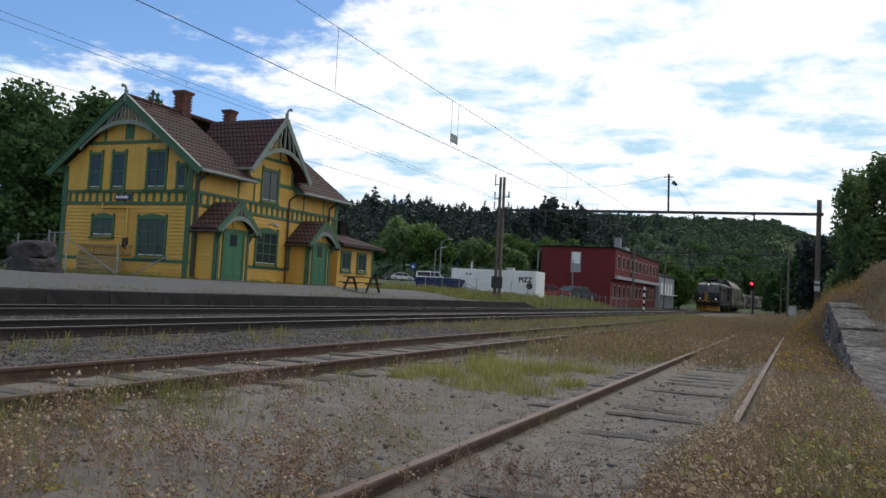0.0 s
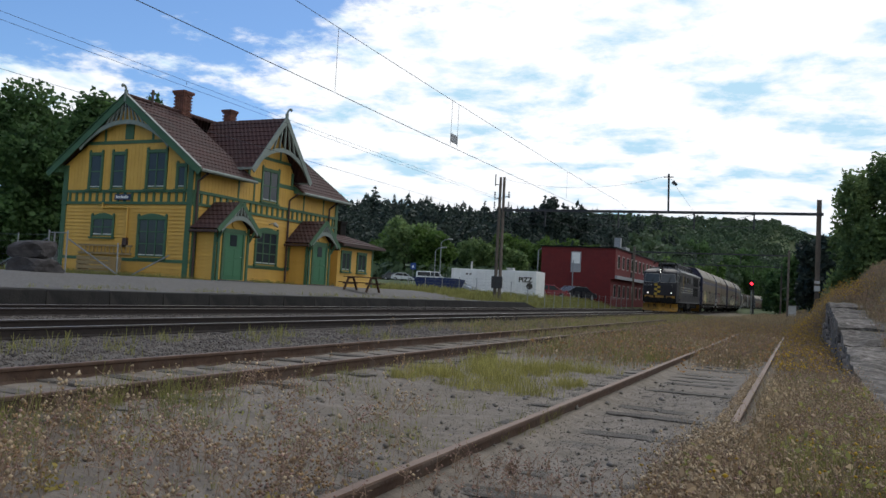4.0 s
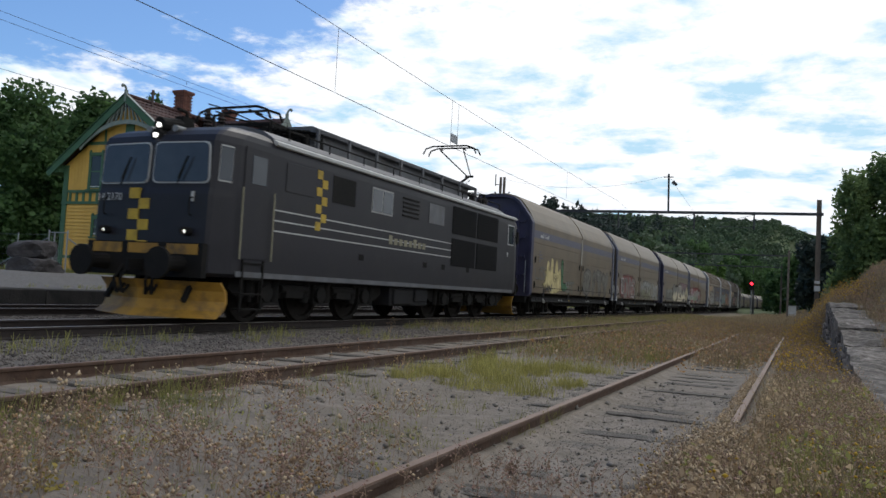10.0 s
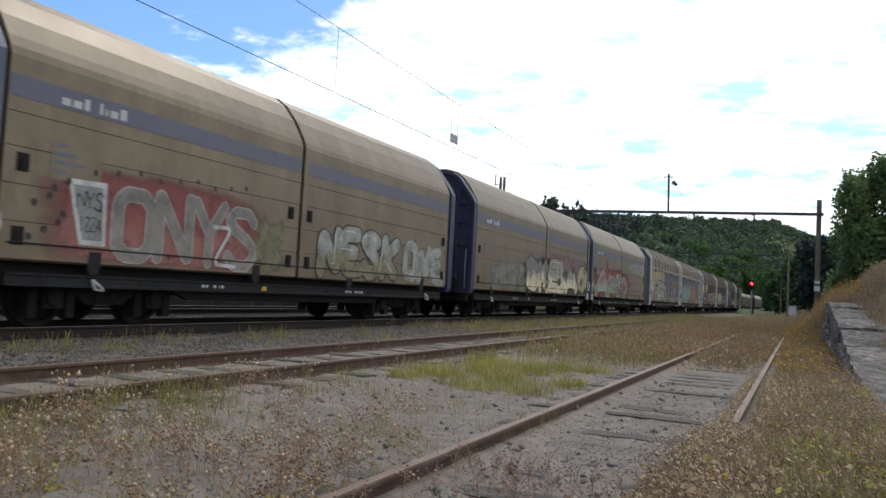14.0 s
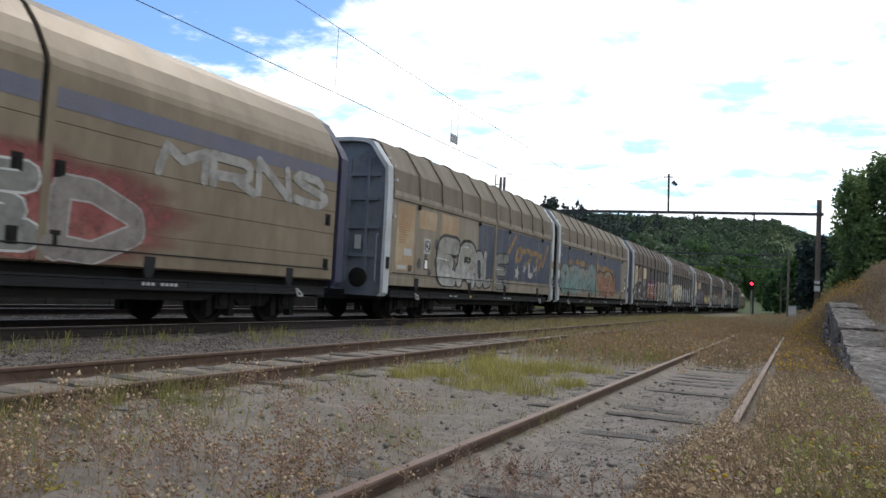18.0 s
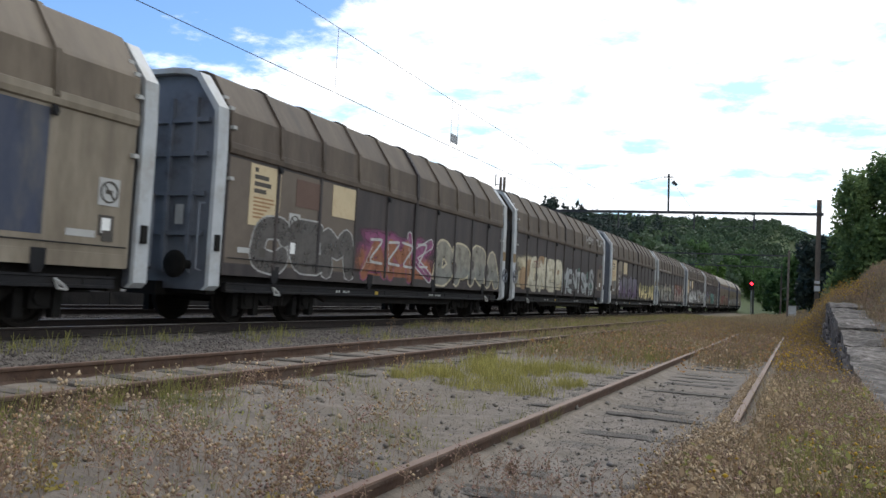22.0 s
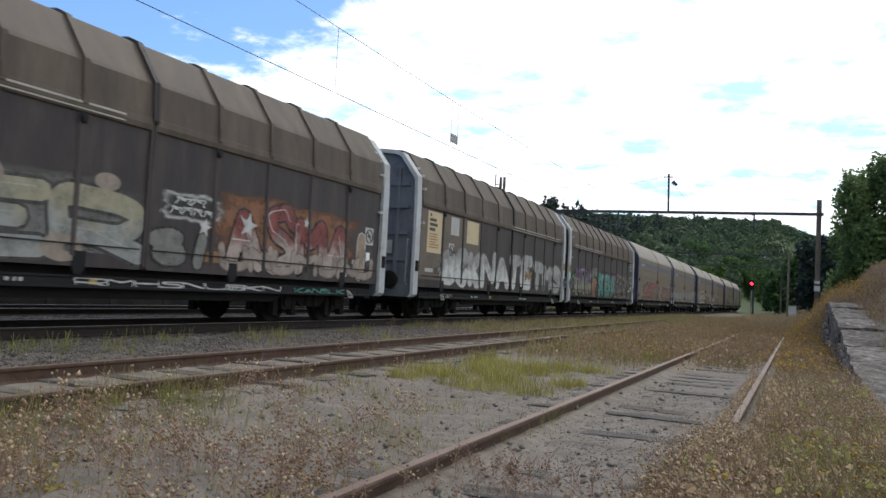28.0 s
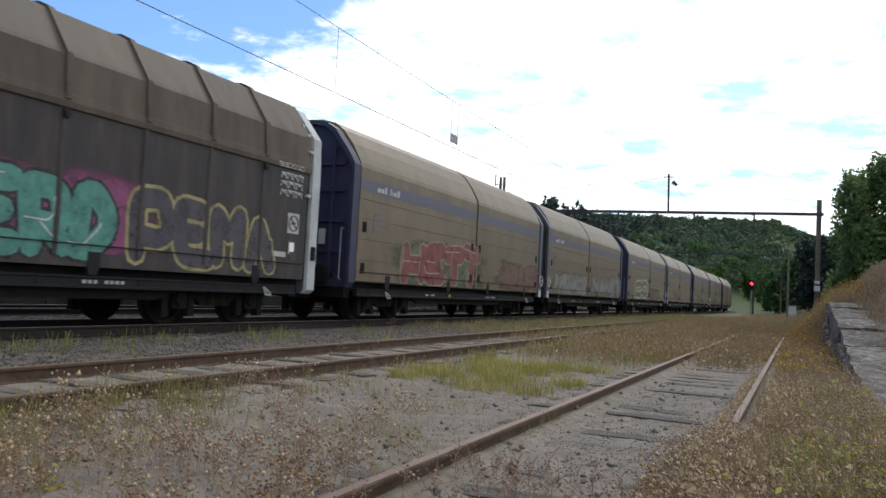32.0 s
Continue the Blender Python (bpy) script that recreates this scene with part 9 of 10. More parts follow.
def street_lamp(x, y, h):
    s = thing("street_lamp", "slender grey street lamp beyond the meadow", "street lamp", pose(x, y, gz(x, y)))
    bm = bmesh.new(); rod(bm, (0, 0, 0), (0, 0, h), 0.09, 8, 0.06)
    part("pole", bm, M_GALV, s)
    bm = bmesh.new(); tube(bm, [(0, 0, h), (0.5, 0, h + 0.35), (1.1, 0, h + 0.45)], 0.05, 6)
    part("arm", bm, M_GALV, s)
    boxpart("lamp_head", (0.95, 1.6, -0.14, 0.14, h + 0.38, h + 0.55), M_PALE, s, bevel=0.03)


street_lamp(-43.3, 95, 6.3)
street_lamp(-45.0, 97, 5.2)
street_lamp(-31.5, 100, 6.2)


def road_sign():
    s = thing("road_sign", "small blue road sign on a post", "sign", pose(-54.7, 110, gz(-54.7, 110)))
    bm = bmesh.new(); rod(bm, (0, 0, 0), (0, 0, 3.1), 0.04, 6)
    part("post", bm, M_GALV, s)
    boxpart("plate", (-0.45, 0.45, -0.05, -0.02, 2.1, 3.1), mat("blue_sign", [(0.03, 0.07, 0.25), (0.04, 0.09, 0.3)], rough=0.4, bump=0), s)
    bm = bmesh.new(); prism(bm, [(-0.25, 2.35), (0.25, 2.35), (0, 2.85)], "y", -0.06, -0.052)
    part("symbol", bm, M_WHITE, s)


road_sign()


def ramp():
    """An old loading ramp of granite blocks that rises along the siding."""
    r = thing("loading_ramp", "old loading ramp of weathered granite blocks", "ramp", pose(0, 0, 0), kind="structure")
    rng = random.Random(8)

    def top(y):
        return float(np.interp(y, [9, 11.9, 13, 14.4, 16, 18, 20, 26, 30], [0.0, 0.07, 0.17, 0.28, 0.43, 0.62, 0.94, 1.42, 1.45]))

    def edge(y):
        return 0.79

    def block(x0, x1, y0, y1, za, zb, zbot, jit=0.015):
        bm = bmesh.new()
        vs = box(bm, x0, x1, y0, y1, 0, 1)
        for v in vs:
            t = za if v.co.y < (y0 + y1) / 2 else zb
            v.co.z = t if v.co.z > 0.5 else zbot
        bmesh.ops.subdivide_edges(bm, edges=list(bm.edges), cuts=5, use_grid_fill=True)
        for v in bm.verts:
            q = noise.noise(v.co * 2.3) * 0.08 + noise.noise(v.co * 6.1) * 0.06
            # worn, rounded rims leave open joints between the blocks
            rim = min(v.co.y - y0, y1 - v.co.y) < 0.01
            low = 0.055 if rim and v.co.z > zbot + 0.05 else 0.0
            v.co += Vector((q * 0.15 + rng.uniform(-jit, jit) * 0.6, rng.uniform(-jit, jit), q * 0.6 + rng.uniform(-jit, jit) * 0.5 - low))
        part("stone_block", bm, M_STONE, r)
    y = 9.6
    while y < 28.6:
        L = rng.uniform(1.5, 2.7)
        ya, yb = y + 0.022, min(y + L - 0.022, 28.9)
        ea, eb = edge(ya), edge(yb)
        e = (ea + eb) / 2
        h = rng.uniform(0.26, 0.36)
        w1 = rng.uniform(0.85, 1.15)
        lift = rng.uniform(-0.06, 0.05)
        block(e + rng.uniform(-0.03, 0.04), e + w1, ya, yb, top(ya) + lift, top(yb) + lift + rng.uniform(-0.03, 0.02), top(ya) - h, 0.020)
        if y < 17:
            block(e + w1 + 0.03, e + w1 + rng.uniform(0.6, 0.9), ya + 0.03, yb - 0.02, top(ya) - 0.01, top(yb) - 0.02, top(ya) - h, 0.014)
        y += L
    # face of upright blocks below the slabs
    y = 9.6
    while y < 28.6:
        L = rng.uniform(0.4, 0.8)
        z = top(y) - 0.27
        while z > 0.02:
            hh = min(rng.uniform(0.35, 0.6), z + 0.15)
            block(edge(y) + rng.uniform(0.0, 0.02) - 0.15 * (top(y) - z), edge(y) + 0.7, y + 0.01, y + L - 0.01, z, z + 0.02, z - hh, 0.014)
            z -= hh + 0.015
        y += L


ramp()

# ---- trees, woods, weeds, stones ----
M_LEAF_DARK = leaf_mat("maple_leaf", [(0.042, 0.088, 0.034), (0.115, 0.195, 0.065)], trans=0.45)
M_LEAF_MID = leaf_mat("birch_leaf", [(0.085, 0.145, 0.055), (0.21, 0.29, 0.11)], trans=0.45)
M_LEAF_LIGHT = leaf_mat("willow_leaf", [(0.05, 0.10, 0.022), (0.125, 0.20, 0.05)], trans=0.45)
# distance haze is mixed into these two colours: paler, bluish, little variation
M_WOODS = leaf_mat("hazed_far_broadleaf", [(0.042, 0.070, 0.040), (0.082, 0.122, 0.062)], trans=0.3, scale=0.03, vary=0.14)
M_NEEDLE = leaf_mat("hazed_spruce_needle", [(0.027, 0.042, 0.036), (0.050, 0.070, 0.054)], trans=0.15, scale=0.05, vary=0.16)
M_BARK = mat("grey_brown_bark", [(0.05, 0.04, 0.032), (0.10, 0.085, 0.07)], scale=4, rough=0.95, bump=0.8, bump_scale=14, stretch=(3, 3, 0.6))
M_STEM = leaf_mat("dry_reddish_stem", [(0.22, 0.145, 0.10), (0.34, 0.24, 0.165)], trans=0.2, scale=3)
M_CREAM = leaf_mat("cream_seed_head", [(0.38, 0.28, 0.17), (0.55, 0.43, 0.29)], trans=0.25, scale=5)
M_BROWNHEAD = leaf_mat("brown_seed_head", [(0.22, 0.125, 0.062), (0.47, 0.31, 0.16)], trans=0.2, scale=5)
M_PINKHEAD = leaf_mat("dusty_pink_seed_head", [(0.27, 0.155, 0.125), (0.40, 0.26, 0.205)], trans=0.25, scale=5)
M_YELLOWFL = leaf_mat("yellow_flower", [(0.38, 0.22, 0.015), (0.58, 0.38, 0.04)], trans=0.25, scale=5)
M_GRASS = leaf_mat("grass_blade", [(0.15, 0.155, 0.045), (0.30, 0.28, 0.095)], trans=0.35, scale=2)
M_YGRASS = leaf_mat("yellow_green_grass_blade", [(0.22, 0.20, 0.055), (0.40, 0.36, 0.12)], trans=0.35, scale=2)
M_STRAW = leaf_mat("dry_grass_blade", [(0.225, 0.168, 0.10), (0.35, 0.272, 0.165)], trans=0.3, scale=2)
M_TANLEAF = leaf_mat("withered_tan_leaf", [(0.33, 0.225, 0.135), (0.53, 0.40, 0.25)], trans=0.3, scale=1.2)
M_RUSTLEAF = leaf_mat("rusty_leaf", [(0.28, 0.14, 0.060), (0.46, 0.27, 0.12)], trans=0.3, scale=1.5)
M_GREENLEAF = leaf_mat("verge_green_leaf", [(0.21, 0.22, 0.060), (0.42, 0.40, 0.13)], trans=0.35, scale=1.2)
M_YELLOWLEAF = leaf_mat("yellowing_leaf", [(0.26, 0.20, 0.045), (0.42, 0.33, 0.09)], trans=0.35, scale=2)
M_GRIT = mat("gravel_grit", [(0.12, 0.104, 0.09), (0.24, 0.215, 0.19)], scale=6, rough=0.97, bump=0.3, bump_scale=60, per_piece=0.22, island=True)
M_PEBBLE = mat("loose_stone", [(0.080, 0.066, 0.060), (0.19, 0.165, 0.150)], scale=6, rough=0.95, bump=0.3, bump_scale=50, per_piece=0.4, island=True)


def unit(v):
    return v / (np.linalg.norm(v, axis=-1, keepdims=True) + 1e-9)


def leaf_quads(P, size, rng, flat=0.0):
    """A folded diamond leaf clump at each point."""
    n = len(P)
    a = unit(rng.normal(size=(n, 3)) * (1, 1, 1 - flat))
    b = unit(np.cross(a, rng.normal(size=(n, 3))))
    s = size * rng.uniform(0.55, 1.35, size=(n, 1))
    V = np.stack([P - a * s, P + b * s * 0.6, P + a * s, P - b * s * 0.6], 1).reshape(-1, 3)
    F = np.arange(4 * n).reshape(n, 4)
    return V, F


def crown_points(lobes, n, rng):
    out = []
    vol = np.array([l[3] * l[4] * l[5] for l in lobes]) ** 0.67
    for l, k in zip(lobes, rng.multinomial(n, vol / vol.sum())):
        d = unit(rng.normal(size=(k, 3)))
        # uneven shell: clumps stand out and gaps stay open
        ph = rng.uniform(0, 6.3, 6)
        bump = 0.13 * np.sin(5 * d[:, 0] + ph[0]) * np.sin(6 * d[:, 1] + ph[1]) + 0.12 * np.sin(9 * d[:, 2] + ph[2] + 4 * d[:, 0]) + 0.08 * np.sin(14 * d[:, 1] + 11 * d[:, 2] + ph[3])
        r = (1 - 0.55 * rng.random(k) ** 2.0) * (0.95 + bump)
        out.append(np.array(l[:3]) + d * r[:, None] * np.array(l[3:6]))
    return np.concatenate(out)


def tree(label, x, y, lobes, n, size, material, trunk_h, trunk_r, seed, category="tree"):
    rng = np.random.default_rng(seed)
    z = gz(x, y)
    t = thing(category, label, category, pose(x, y, z))
    bm = bmesh.new()
    rod(bm, (0, 0, -0.2), (0.1, 0, trunk_h * 0.5), trunk_r, 10, trunk_r * 0.75)
    rod(bm, (0.1, 0, trunk_h * 0.5), (0, 0.1, trunk_h), trunk_r * 0.75, 10, trunk_r * 0.35)
    part("trunk", bm, M_BARK, t)
    for l in lobes:
        bm = bmesh.new()
        mid = Vector((l[0] * 0.45, l[1] * 0.45, trunk_h * 0.5 + (l[2] - trunk_h * 0.5) * 0.45))
        rod(bm, (0.05, 0, trunk_h * 0.4), mid, trunk_r * 0.5, 7, trunk_r * 0.3)
        rod(bm, mid, l[:3], trunk_r * 0.3, 7, trunk_r * 0.08)
        part("limb", bm, M_BARK, t)
    V, F = leaf_quads(crown_points(lobes, n, rng), size, rng, 0.3)
    V[:, 2] = np.maximum(V[:, 2], 0.05)
    ob = new("crown", mesh_from("crown", V, F, material))
    ob.parent = t
    return t


def round_lobes(w, h0, h1, k, seed):
    """Lobes of a broad crown of half-width w between h0 and h1."""
    r = random.Random(seed)
    out = [(0, 0, (h0 + h1) / 2, w * 0.75, w * 0.75, (h1 - h0) / 2 * 0.95)]
    for i in range(k):
        a = 2 * math.pi * i / k + r.uniform(-.3, .3)
        f = r.uniform(0.15, 0.9)
        out.append((math.cos(a) * w * 0.6, math.sin(a) * w * 0.6, h0 + (h1 - h0) * f, w * r.uniform(.32, .5), w * r.uniform(.32, .5), (h1 - h0) * r.uniform(.16, .26)))
    return out


# broad trees behind the station, and birches on the mound
tree("broad dark green maple behind the station fence", -47.6, 40.0, round_lobes(5.4, 1.6, 12.3, 15, 1), 30000, 0.21, M_LEAF_DARK, 7.0, 0.35, 11)
tree("dark green maple behind the station gable", -43.0, 40.5, round_lobes(3.0, 2.5, 11.6, 10, 2), 15000, 0.21, M_LEAF_DARK, 7.0, 0.32, 12)
tree("leafy dark green tree beside the road", -56.0, 41.5, round_lobes(5.4, 1.2, 10.6, 12, 3), 20000, 0.24, M_LEAF_DARK, 6.0, 0.3, 13)
tree("low leafy tree by the parked cars", -52.0, 36.5, round_lobes(3.6, 0.8, 5.6, 9, 5), 11000, 0.2, M_LEAF_LIGHT, 3.5, 0.18, 15)
for k, (x, y, w, h0, h, n) in enumerate(((4.3, 60, 2.3, 1.0, 10.6, 15000), (7.4, 58, 2.2, 1.2, 8.6, 9000), (9.6, 63, 2.6, 1.5, 10.4, 8000), (3.2, 65, 1.6, 0.8, 6.4, 6000))):
    lob = round_lobes(w, h0, h, 12, 90 + k)[1:] + [(0, 0, h * 0.5, w * 0.45, w * 0.45, h * 0.42), (0.3, 0, h * 0.9, w * 0.38, w * 0.38, h * 0.16)]
    tree("loose-crowned dark green birch on the grassy mound", x, y, lob, n, 0.16, M_LEAF_MID, h * 0.9, 0.14, 20 + k)
for k, (x, y, w, h) in enumerate(((1.3, 104, 2.2, 8.5), (-0.4, 118, 2.2, 8.0), (3.6, 98, 2.4, 9.2), (-2.9, 135, 2.2, 7.5), (0.8, 126, 2.6, 9.5))):
    tree("dark bushy tree along the line", x, y, round_lobes(w, 0.5, h, 7, 40 + k), 3500, 0.32, M_LEAF_DARK if k % 2 else M_NEEDLE, h * 0.6, 0.16, 30 + k)
for k, (x, y, w, h) in enumerate(((-49.5, 97, 4.2, 8.0), (-45.0, 96, 3.4, 7.4), (-53.5, 99, 3.4, 6.6), (-43.5, 108, 3.0, 6.4), (-39.5, 112, 3.6, 7.2), (-34.0, 112, 3.4, 6.8), (-36.5, 104, 2.6, 5.2), (-30.0, 118, 3.4, 6.6), (-29.0, 104, 2.4, 4.8))):
    x, y, w, h = x * 1.52, y * 1.52, w * 1.5, h * 1.42
    tree("rounded green willow shrub behind the meadow", x, y, round_lobes(w, 0.2, h, 8, 60 + k), 5200, 0.42, M_LEAF_LIGHT if k % 3 else M_LEAF_MID, h * 0.5, 0.2, 50 + k, "shrub")
for k, (x, y, w, h) in enumerate(((-17.6, 131, 2.6, 6.8), (-13.8, 136, 2.2, 6.0), (-20.5, 138, 3.0, 8.0), (-24.5, 134, 3.0, 7.4), (-15.2, 152, 3.0, 8.4), (1.8, 146, 2.2, 6.4), (3.4, 158, 2.6, 7.4), (1.2, 136, 1.9, 5.6))):
    tree("leafy green tree beside the running line", x, y, round_lobes(w, 0.3, h, 7, 80 + k), 3000, 0.36, M_LEAF_LIGHT, h * 0.5, 0.16, 70 + k)


for k, (x, y, w, h) in enumerate(((-3.2, 184, 2.6, 9.0), (-5.4, 216, 2.6, 10.0), (-0.6, 172, 2.4, 8.5), (-8.0, 262, 3.0, 11.0), (-2.5, 240, 3.4, 12.0), (-24.0, 300, 4.5, 12.0), (-33.0, 290, 4.5, 12.0), (-18.0, 326, 3.6, 12.0), (-22.5, 336, 4.5, 13.0), (-14.5, 350, 3.6, 12.5), (-18.5, 362, 4.0, 13.5), (-27.0, 348, 4.5, 13.0), (-16.0, 425, 6.0, 14.0), (-26.0, 430, 6.0, 14.0), (-6.0, 440, 6.0, 14.0))):
    tree("dark leafy tree along the curve of the line", x, y, round_lobes(w, 0.2, h, 8, 180 + k), 3600, 0.42, M_LEAF_DARK, h * 0.6, 0.18, 190 + k)
for k, (x, y, w, h) in enumerate(((-57.5, 190, 3.2, 17.5), (-61.5, 194, 2.6, 15.0), (-54.0, 193, 2.4, 14.6), (-50.5, 197, 2.2, 13.5), (-65.5, 191, 2.0, 12.5))):
    tree("tall dark pine at the edge of the wood", x, y, round_lobes(w, h * 0.35, h, 8, 140 + k), 4200, 0.42, M_NEEDLE, h * 0.85, 0.25, 150 + k, "pine tree")


def ribbons(A, B, w, rng):
    """A thin flat stalk from each A to each B, turned at random."""
    d = unit(B - A)
    s = unit(np.cross(d, rng.normal(size=A.shape))) * np.reshape(w, (-1, 1)) / 2
    V = np.stack([A - s, A + s, B + s * 0.6, B - s * 0.6], 1).reshape(-1, 3)
    return V


def far_woods():
    """Woods on the hills: spruces on the near ridge, broadleaf crowns on the far slope."""
    rng = np.random.default_rng(77)
    P = []
    while len(P) < 2600:
        y = rng.uniform(150, 345)
        r = rng.uniform(-0.95, -0.14)
        x = r * y
        if y - 0.25 * x < 185 or (r > -0.2 and y < 260):
            continue
        P.append((x, y))
    P = np.array(P)
    z = ground_z(P[:, 0], P[:, 1])
    H = rng.uniform(6.0, 12.5, len(P)) * np.where(rng.random(len(P)) < 0.12, 1.22, 1.0) * (0.9 + 0.16 * np.sin(P[:, 0] * 0.11) * np.sin(P[:, 1] * 0.07))
    R = H * rng.uniform(0.20, 0.36, len(P))
    K = 84
    u = rng.random((len(P), K)) ** 0.75
    a = rng.uniform(0, 2 * math.pi, (len(P), K))
    rad = R[:, None] * (1.02 - u) ** 0.8 * rng.uniform(0.35, 1.1, (len(P), K))
    Q = np.stack([P[:, :1] + np.cos(a) * rad, P[:, 1:] + np.sin(a) * rad, z[:, None] + H[:, None] * (0.05 + 0.95 * u)], -1).reshape(-1, 3)
    n = len(Q)
    out = unit(np.stack([np.cos(a), np.sin(a), rng.uniform(-0.9, 0.3, a.shape)], -1).reshape(-1, 3) + rng.normal(size=(n, 3)) * 0.35)
    side = unit(np.cross(out, rng.normal(size=(n, 3))))
    S = np.repeat(R, K)[:, None] * (0.44 - 0.30 * u.reshape(-1, 1)) * rng.uniform(0.7, 1.3, (n, 1))
    V = np.stack([Q - out * S, Q + side * S * 0.5, Q + out * S, Q - side * S * 0.5], 1).reshape(-1, 3)
    spike = np.stack([P[:, 0], P[:, 1], z + H], -1)
    V2 = ribbons(spike - (0, 0, 1.6), spike + (0, 0, 0.5), np.full(len(P), 0.30), rng)
    V = [V, V2]
    F = [np.arange(4 * (n + len(P))).reshape(-1, 4)]
    ob = new("spruce_wood", mesh_from("spruce_wood", np.concatenate(V), np.concatenate(F), M_NEEDLE))
    tagged(ob, "dense dark spruce wood on the ridge", "woods", kind="stuff")
    pts, sizes = [], []
    for _ in range(5200):
        y = rng.uniform(170, 960) if rng.random() < 0.75 else rng.uniform(165, 330)
        r = rng.uniform(-0.72, 0.22)
        x = r * y
        if y < 330 and r < -0.19:
            continue
        if abs(x + 10) < 14 and y < 420:
            continue
        zz = float(ground_z(x, y))
        w = rng.uniform(2.2, 4.6) * (1 + y / 1500)
        hh = rng.uniform(5, 11)
        m = 64
        d = unit(rng.normal(size=(m, 3)))
        d[:, 2] = np.abs(d[:, 2]) * 1.0 - 0.15
        pts.append(np.array([x, y, zz + hh * 0.45]) + d * np.array([w, w, hh * 0.55]) * rng.uniform(0.75, 1.08, (m, 1)))
        sizes.append(np.full(m, w * 0.24))
    P = np.concatenate(pts); S = np.concatenate(sizes)[:, None]
    n = len(P)
    a = unit(rng.normal(size=(n, 3))); b = unit(np.cross(a, rng.normal(size=(n, 3))))
    V = np.stack([P - a * S, P + b * S * 0.7, P + a * S, P - b * S * 0.7], 1).reshape(-1, 3)
    ob = new("broadleaf_wood", mesh_from("broadleaf_wood", V, np.arange(4 * n).reshape(n, 4), M_WOODS))
    tagged(ob, "green broadleaf wood on the far hillside", "woods", kind="stuff")
    # a scatter of undergrowth at the wood's edge
    m = 9000
    y = rng.uniform(118, 200, m); r = rng.uniform(-0.95, -0.16, m); x = r * y
    keep = (y - 0.25 * x > 150)
    x, y = x[keep], y[keep]
    P = np.stack([x, y, ground_z(x, y) + rng.uniform(0.2, 3.2, len(x))], -1)
    V, F = leaf_quads(P, 0.8, rng)
    tagged(new("undergrowth", mesh_from("undergrowth", V, F, M_WOODS)), "leafy undergrowth at the edge of the wood", "undergrowth", kind="stuff")


far_woods()


# ---- weeds ----
def octas(P, r, rng):
    """A small rough seed head at each point."""
    n = len(P)
    r = np.reshape(r, (-1, 1, 1))
    d = np.array([[1, 0, 0], [-1, 0, 0], [0, 1, 0], [0, -1, 0], [0, 0, 1], [0, 0, -0.7]], float)
    V = P[:, None] + d[None] * r * rng.uniform(0.6, 1.3, (n, 6, 1)) + rng.normal(size=(n, 6, 3)) * r * 0.12
    f = np.array([[0, 2, 4], [2, 1, 4], [1, 3, 4], [3, 0, 4], [2, 0, 5], [1, 2, 5], [3, 1, 5], [0, 3, 5]])
    F = (np.arange(n)[:, None, None] * 6 + f[None]).reshape(-1, 3)
    return V.reshape(-1, 3), F


def stuff(name, label, category, V, F, material):
    return tagged(new(name, mesh_from(name, V, F, material)), label, category, kind="stuff")


def weed_bed(name, label, X, Y, H, heads, head_mat, head_r, seed, stem_w=0.0035, stem_mat=None, leafy=2, low=0.3):
    """Branching dry plants at the given places, and their seed heads."""
    rng = np.random.default_rng(seed)
    n = len(X)
    base = np.stack([X, Y, ground_z(X, Y) - 0.01], -1)
    lean = rng.normal(size=(n, 3)) * (0.18, 0.18, 0)
    top = base + (lean + (0, 0, 1)) * H[:, None]
    A, B = [base], [top]
    tips = [top]
    for k in range(heads):
        f = rng.uniform(low, 0.92, (n, 1))
        s = base + (top - base) * f
        d = unit(rng.normal(size=(n, 3)) * (1, 1, 0.25) + (0, 0, 0.8)) * H[:, None] * rng.uniform(0.2, 0.5, (n, 1))
        A.append(s); B.append(s + d); tips.append(s + d)
    A, B, T = np.concatenate(A), np.concatenate(B), np.concatenate(tips)
    V = ribbons(A, B, np.full(len(A), stem_w), rng)
    F = np.arange(len(V)).reshape(-1, 4)
    if leafy:
        f = rng.uniform(0.05, 0.8, (n * leafy, 1))
        bb, tt = np.repeat(base, leafy, 0), np.repeat(top, leafy, 0)
        lp = bb + (tt - bb) * f + rng.normal(size=(n * leafy, 3)) * 0.015
        V2, F2 = leaf_quads(lp, 0.016, rng)
        F2 = F2 + len(V)
        V, F = np.concatenate([V, V2]), np.concatenate([F, F2])
    stuff(name, label, "weeds", V, F, stem_mat or M_STEM)
    rr = head_r * rng.uniform(0.6, 1.4, len(T))
    keep = rng.random(len(T)) < 0.9
    V, F = octas(T[keep], rr[keep], rng)
    stuff(name.replace("stems", "heads"), label.replace("stems", "seed heads"), "weeds", V, F, head_mat)


def tufts(name, label, X, Y, H, blades, material, seed, width=0.006, spread=0.06):
    rng = np.random.default_rng(seed)
    n = len(X)
    base = np.repeat(np.stack([X, Y, ground_z(X, Y) - 0.01], -1), blades, 0)
    h = np.repeat(H, blades)[:, None] * rng.uniform(0.45, 1.15, (n * blades, 1))
    off = rng.normal(size=(n * blades, 3)) * (spread, spread, 0)
    A = base + off * 0.6
    B = A + (rng.normal(size=(n * blades, 3)) * (0.25, 0.25, 0) + (0, 0, 1)) * h
    V = ribbons(A, B, np.full(len(A), width), rng)
    stuff(name, label, "grass", V, np.arange(len(V)).reshape(-1, 4), material)


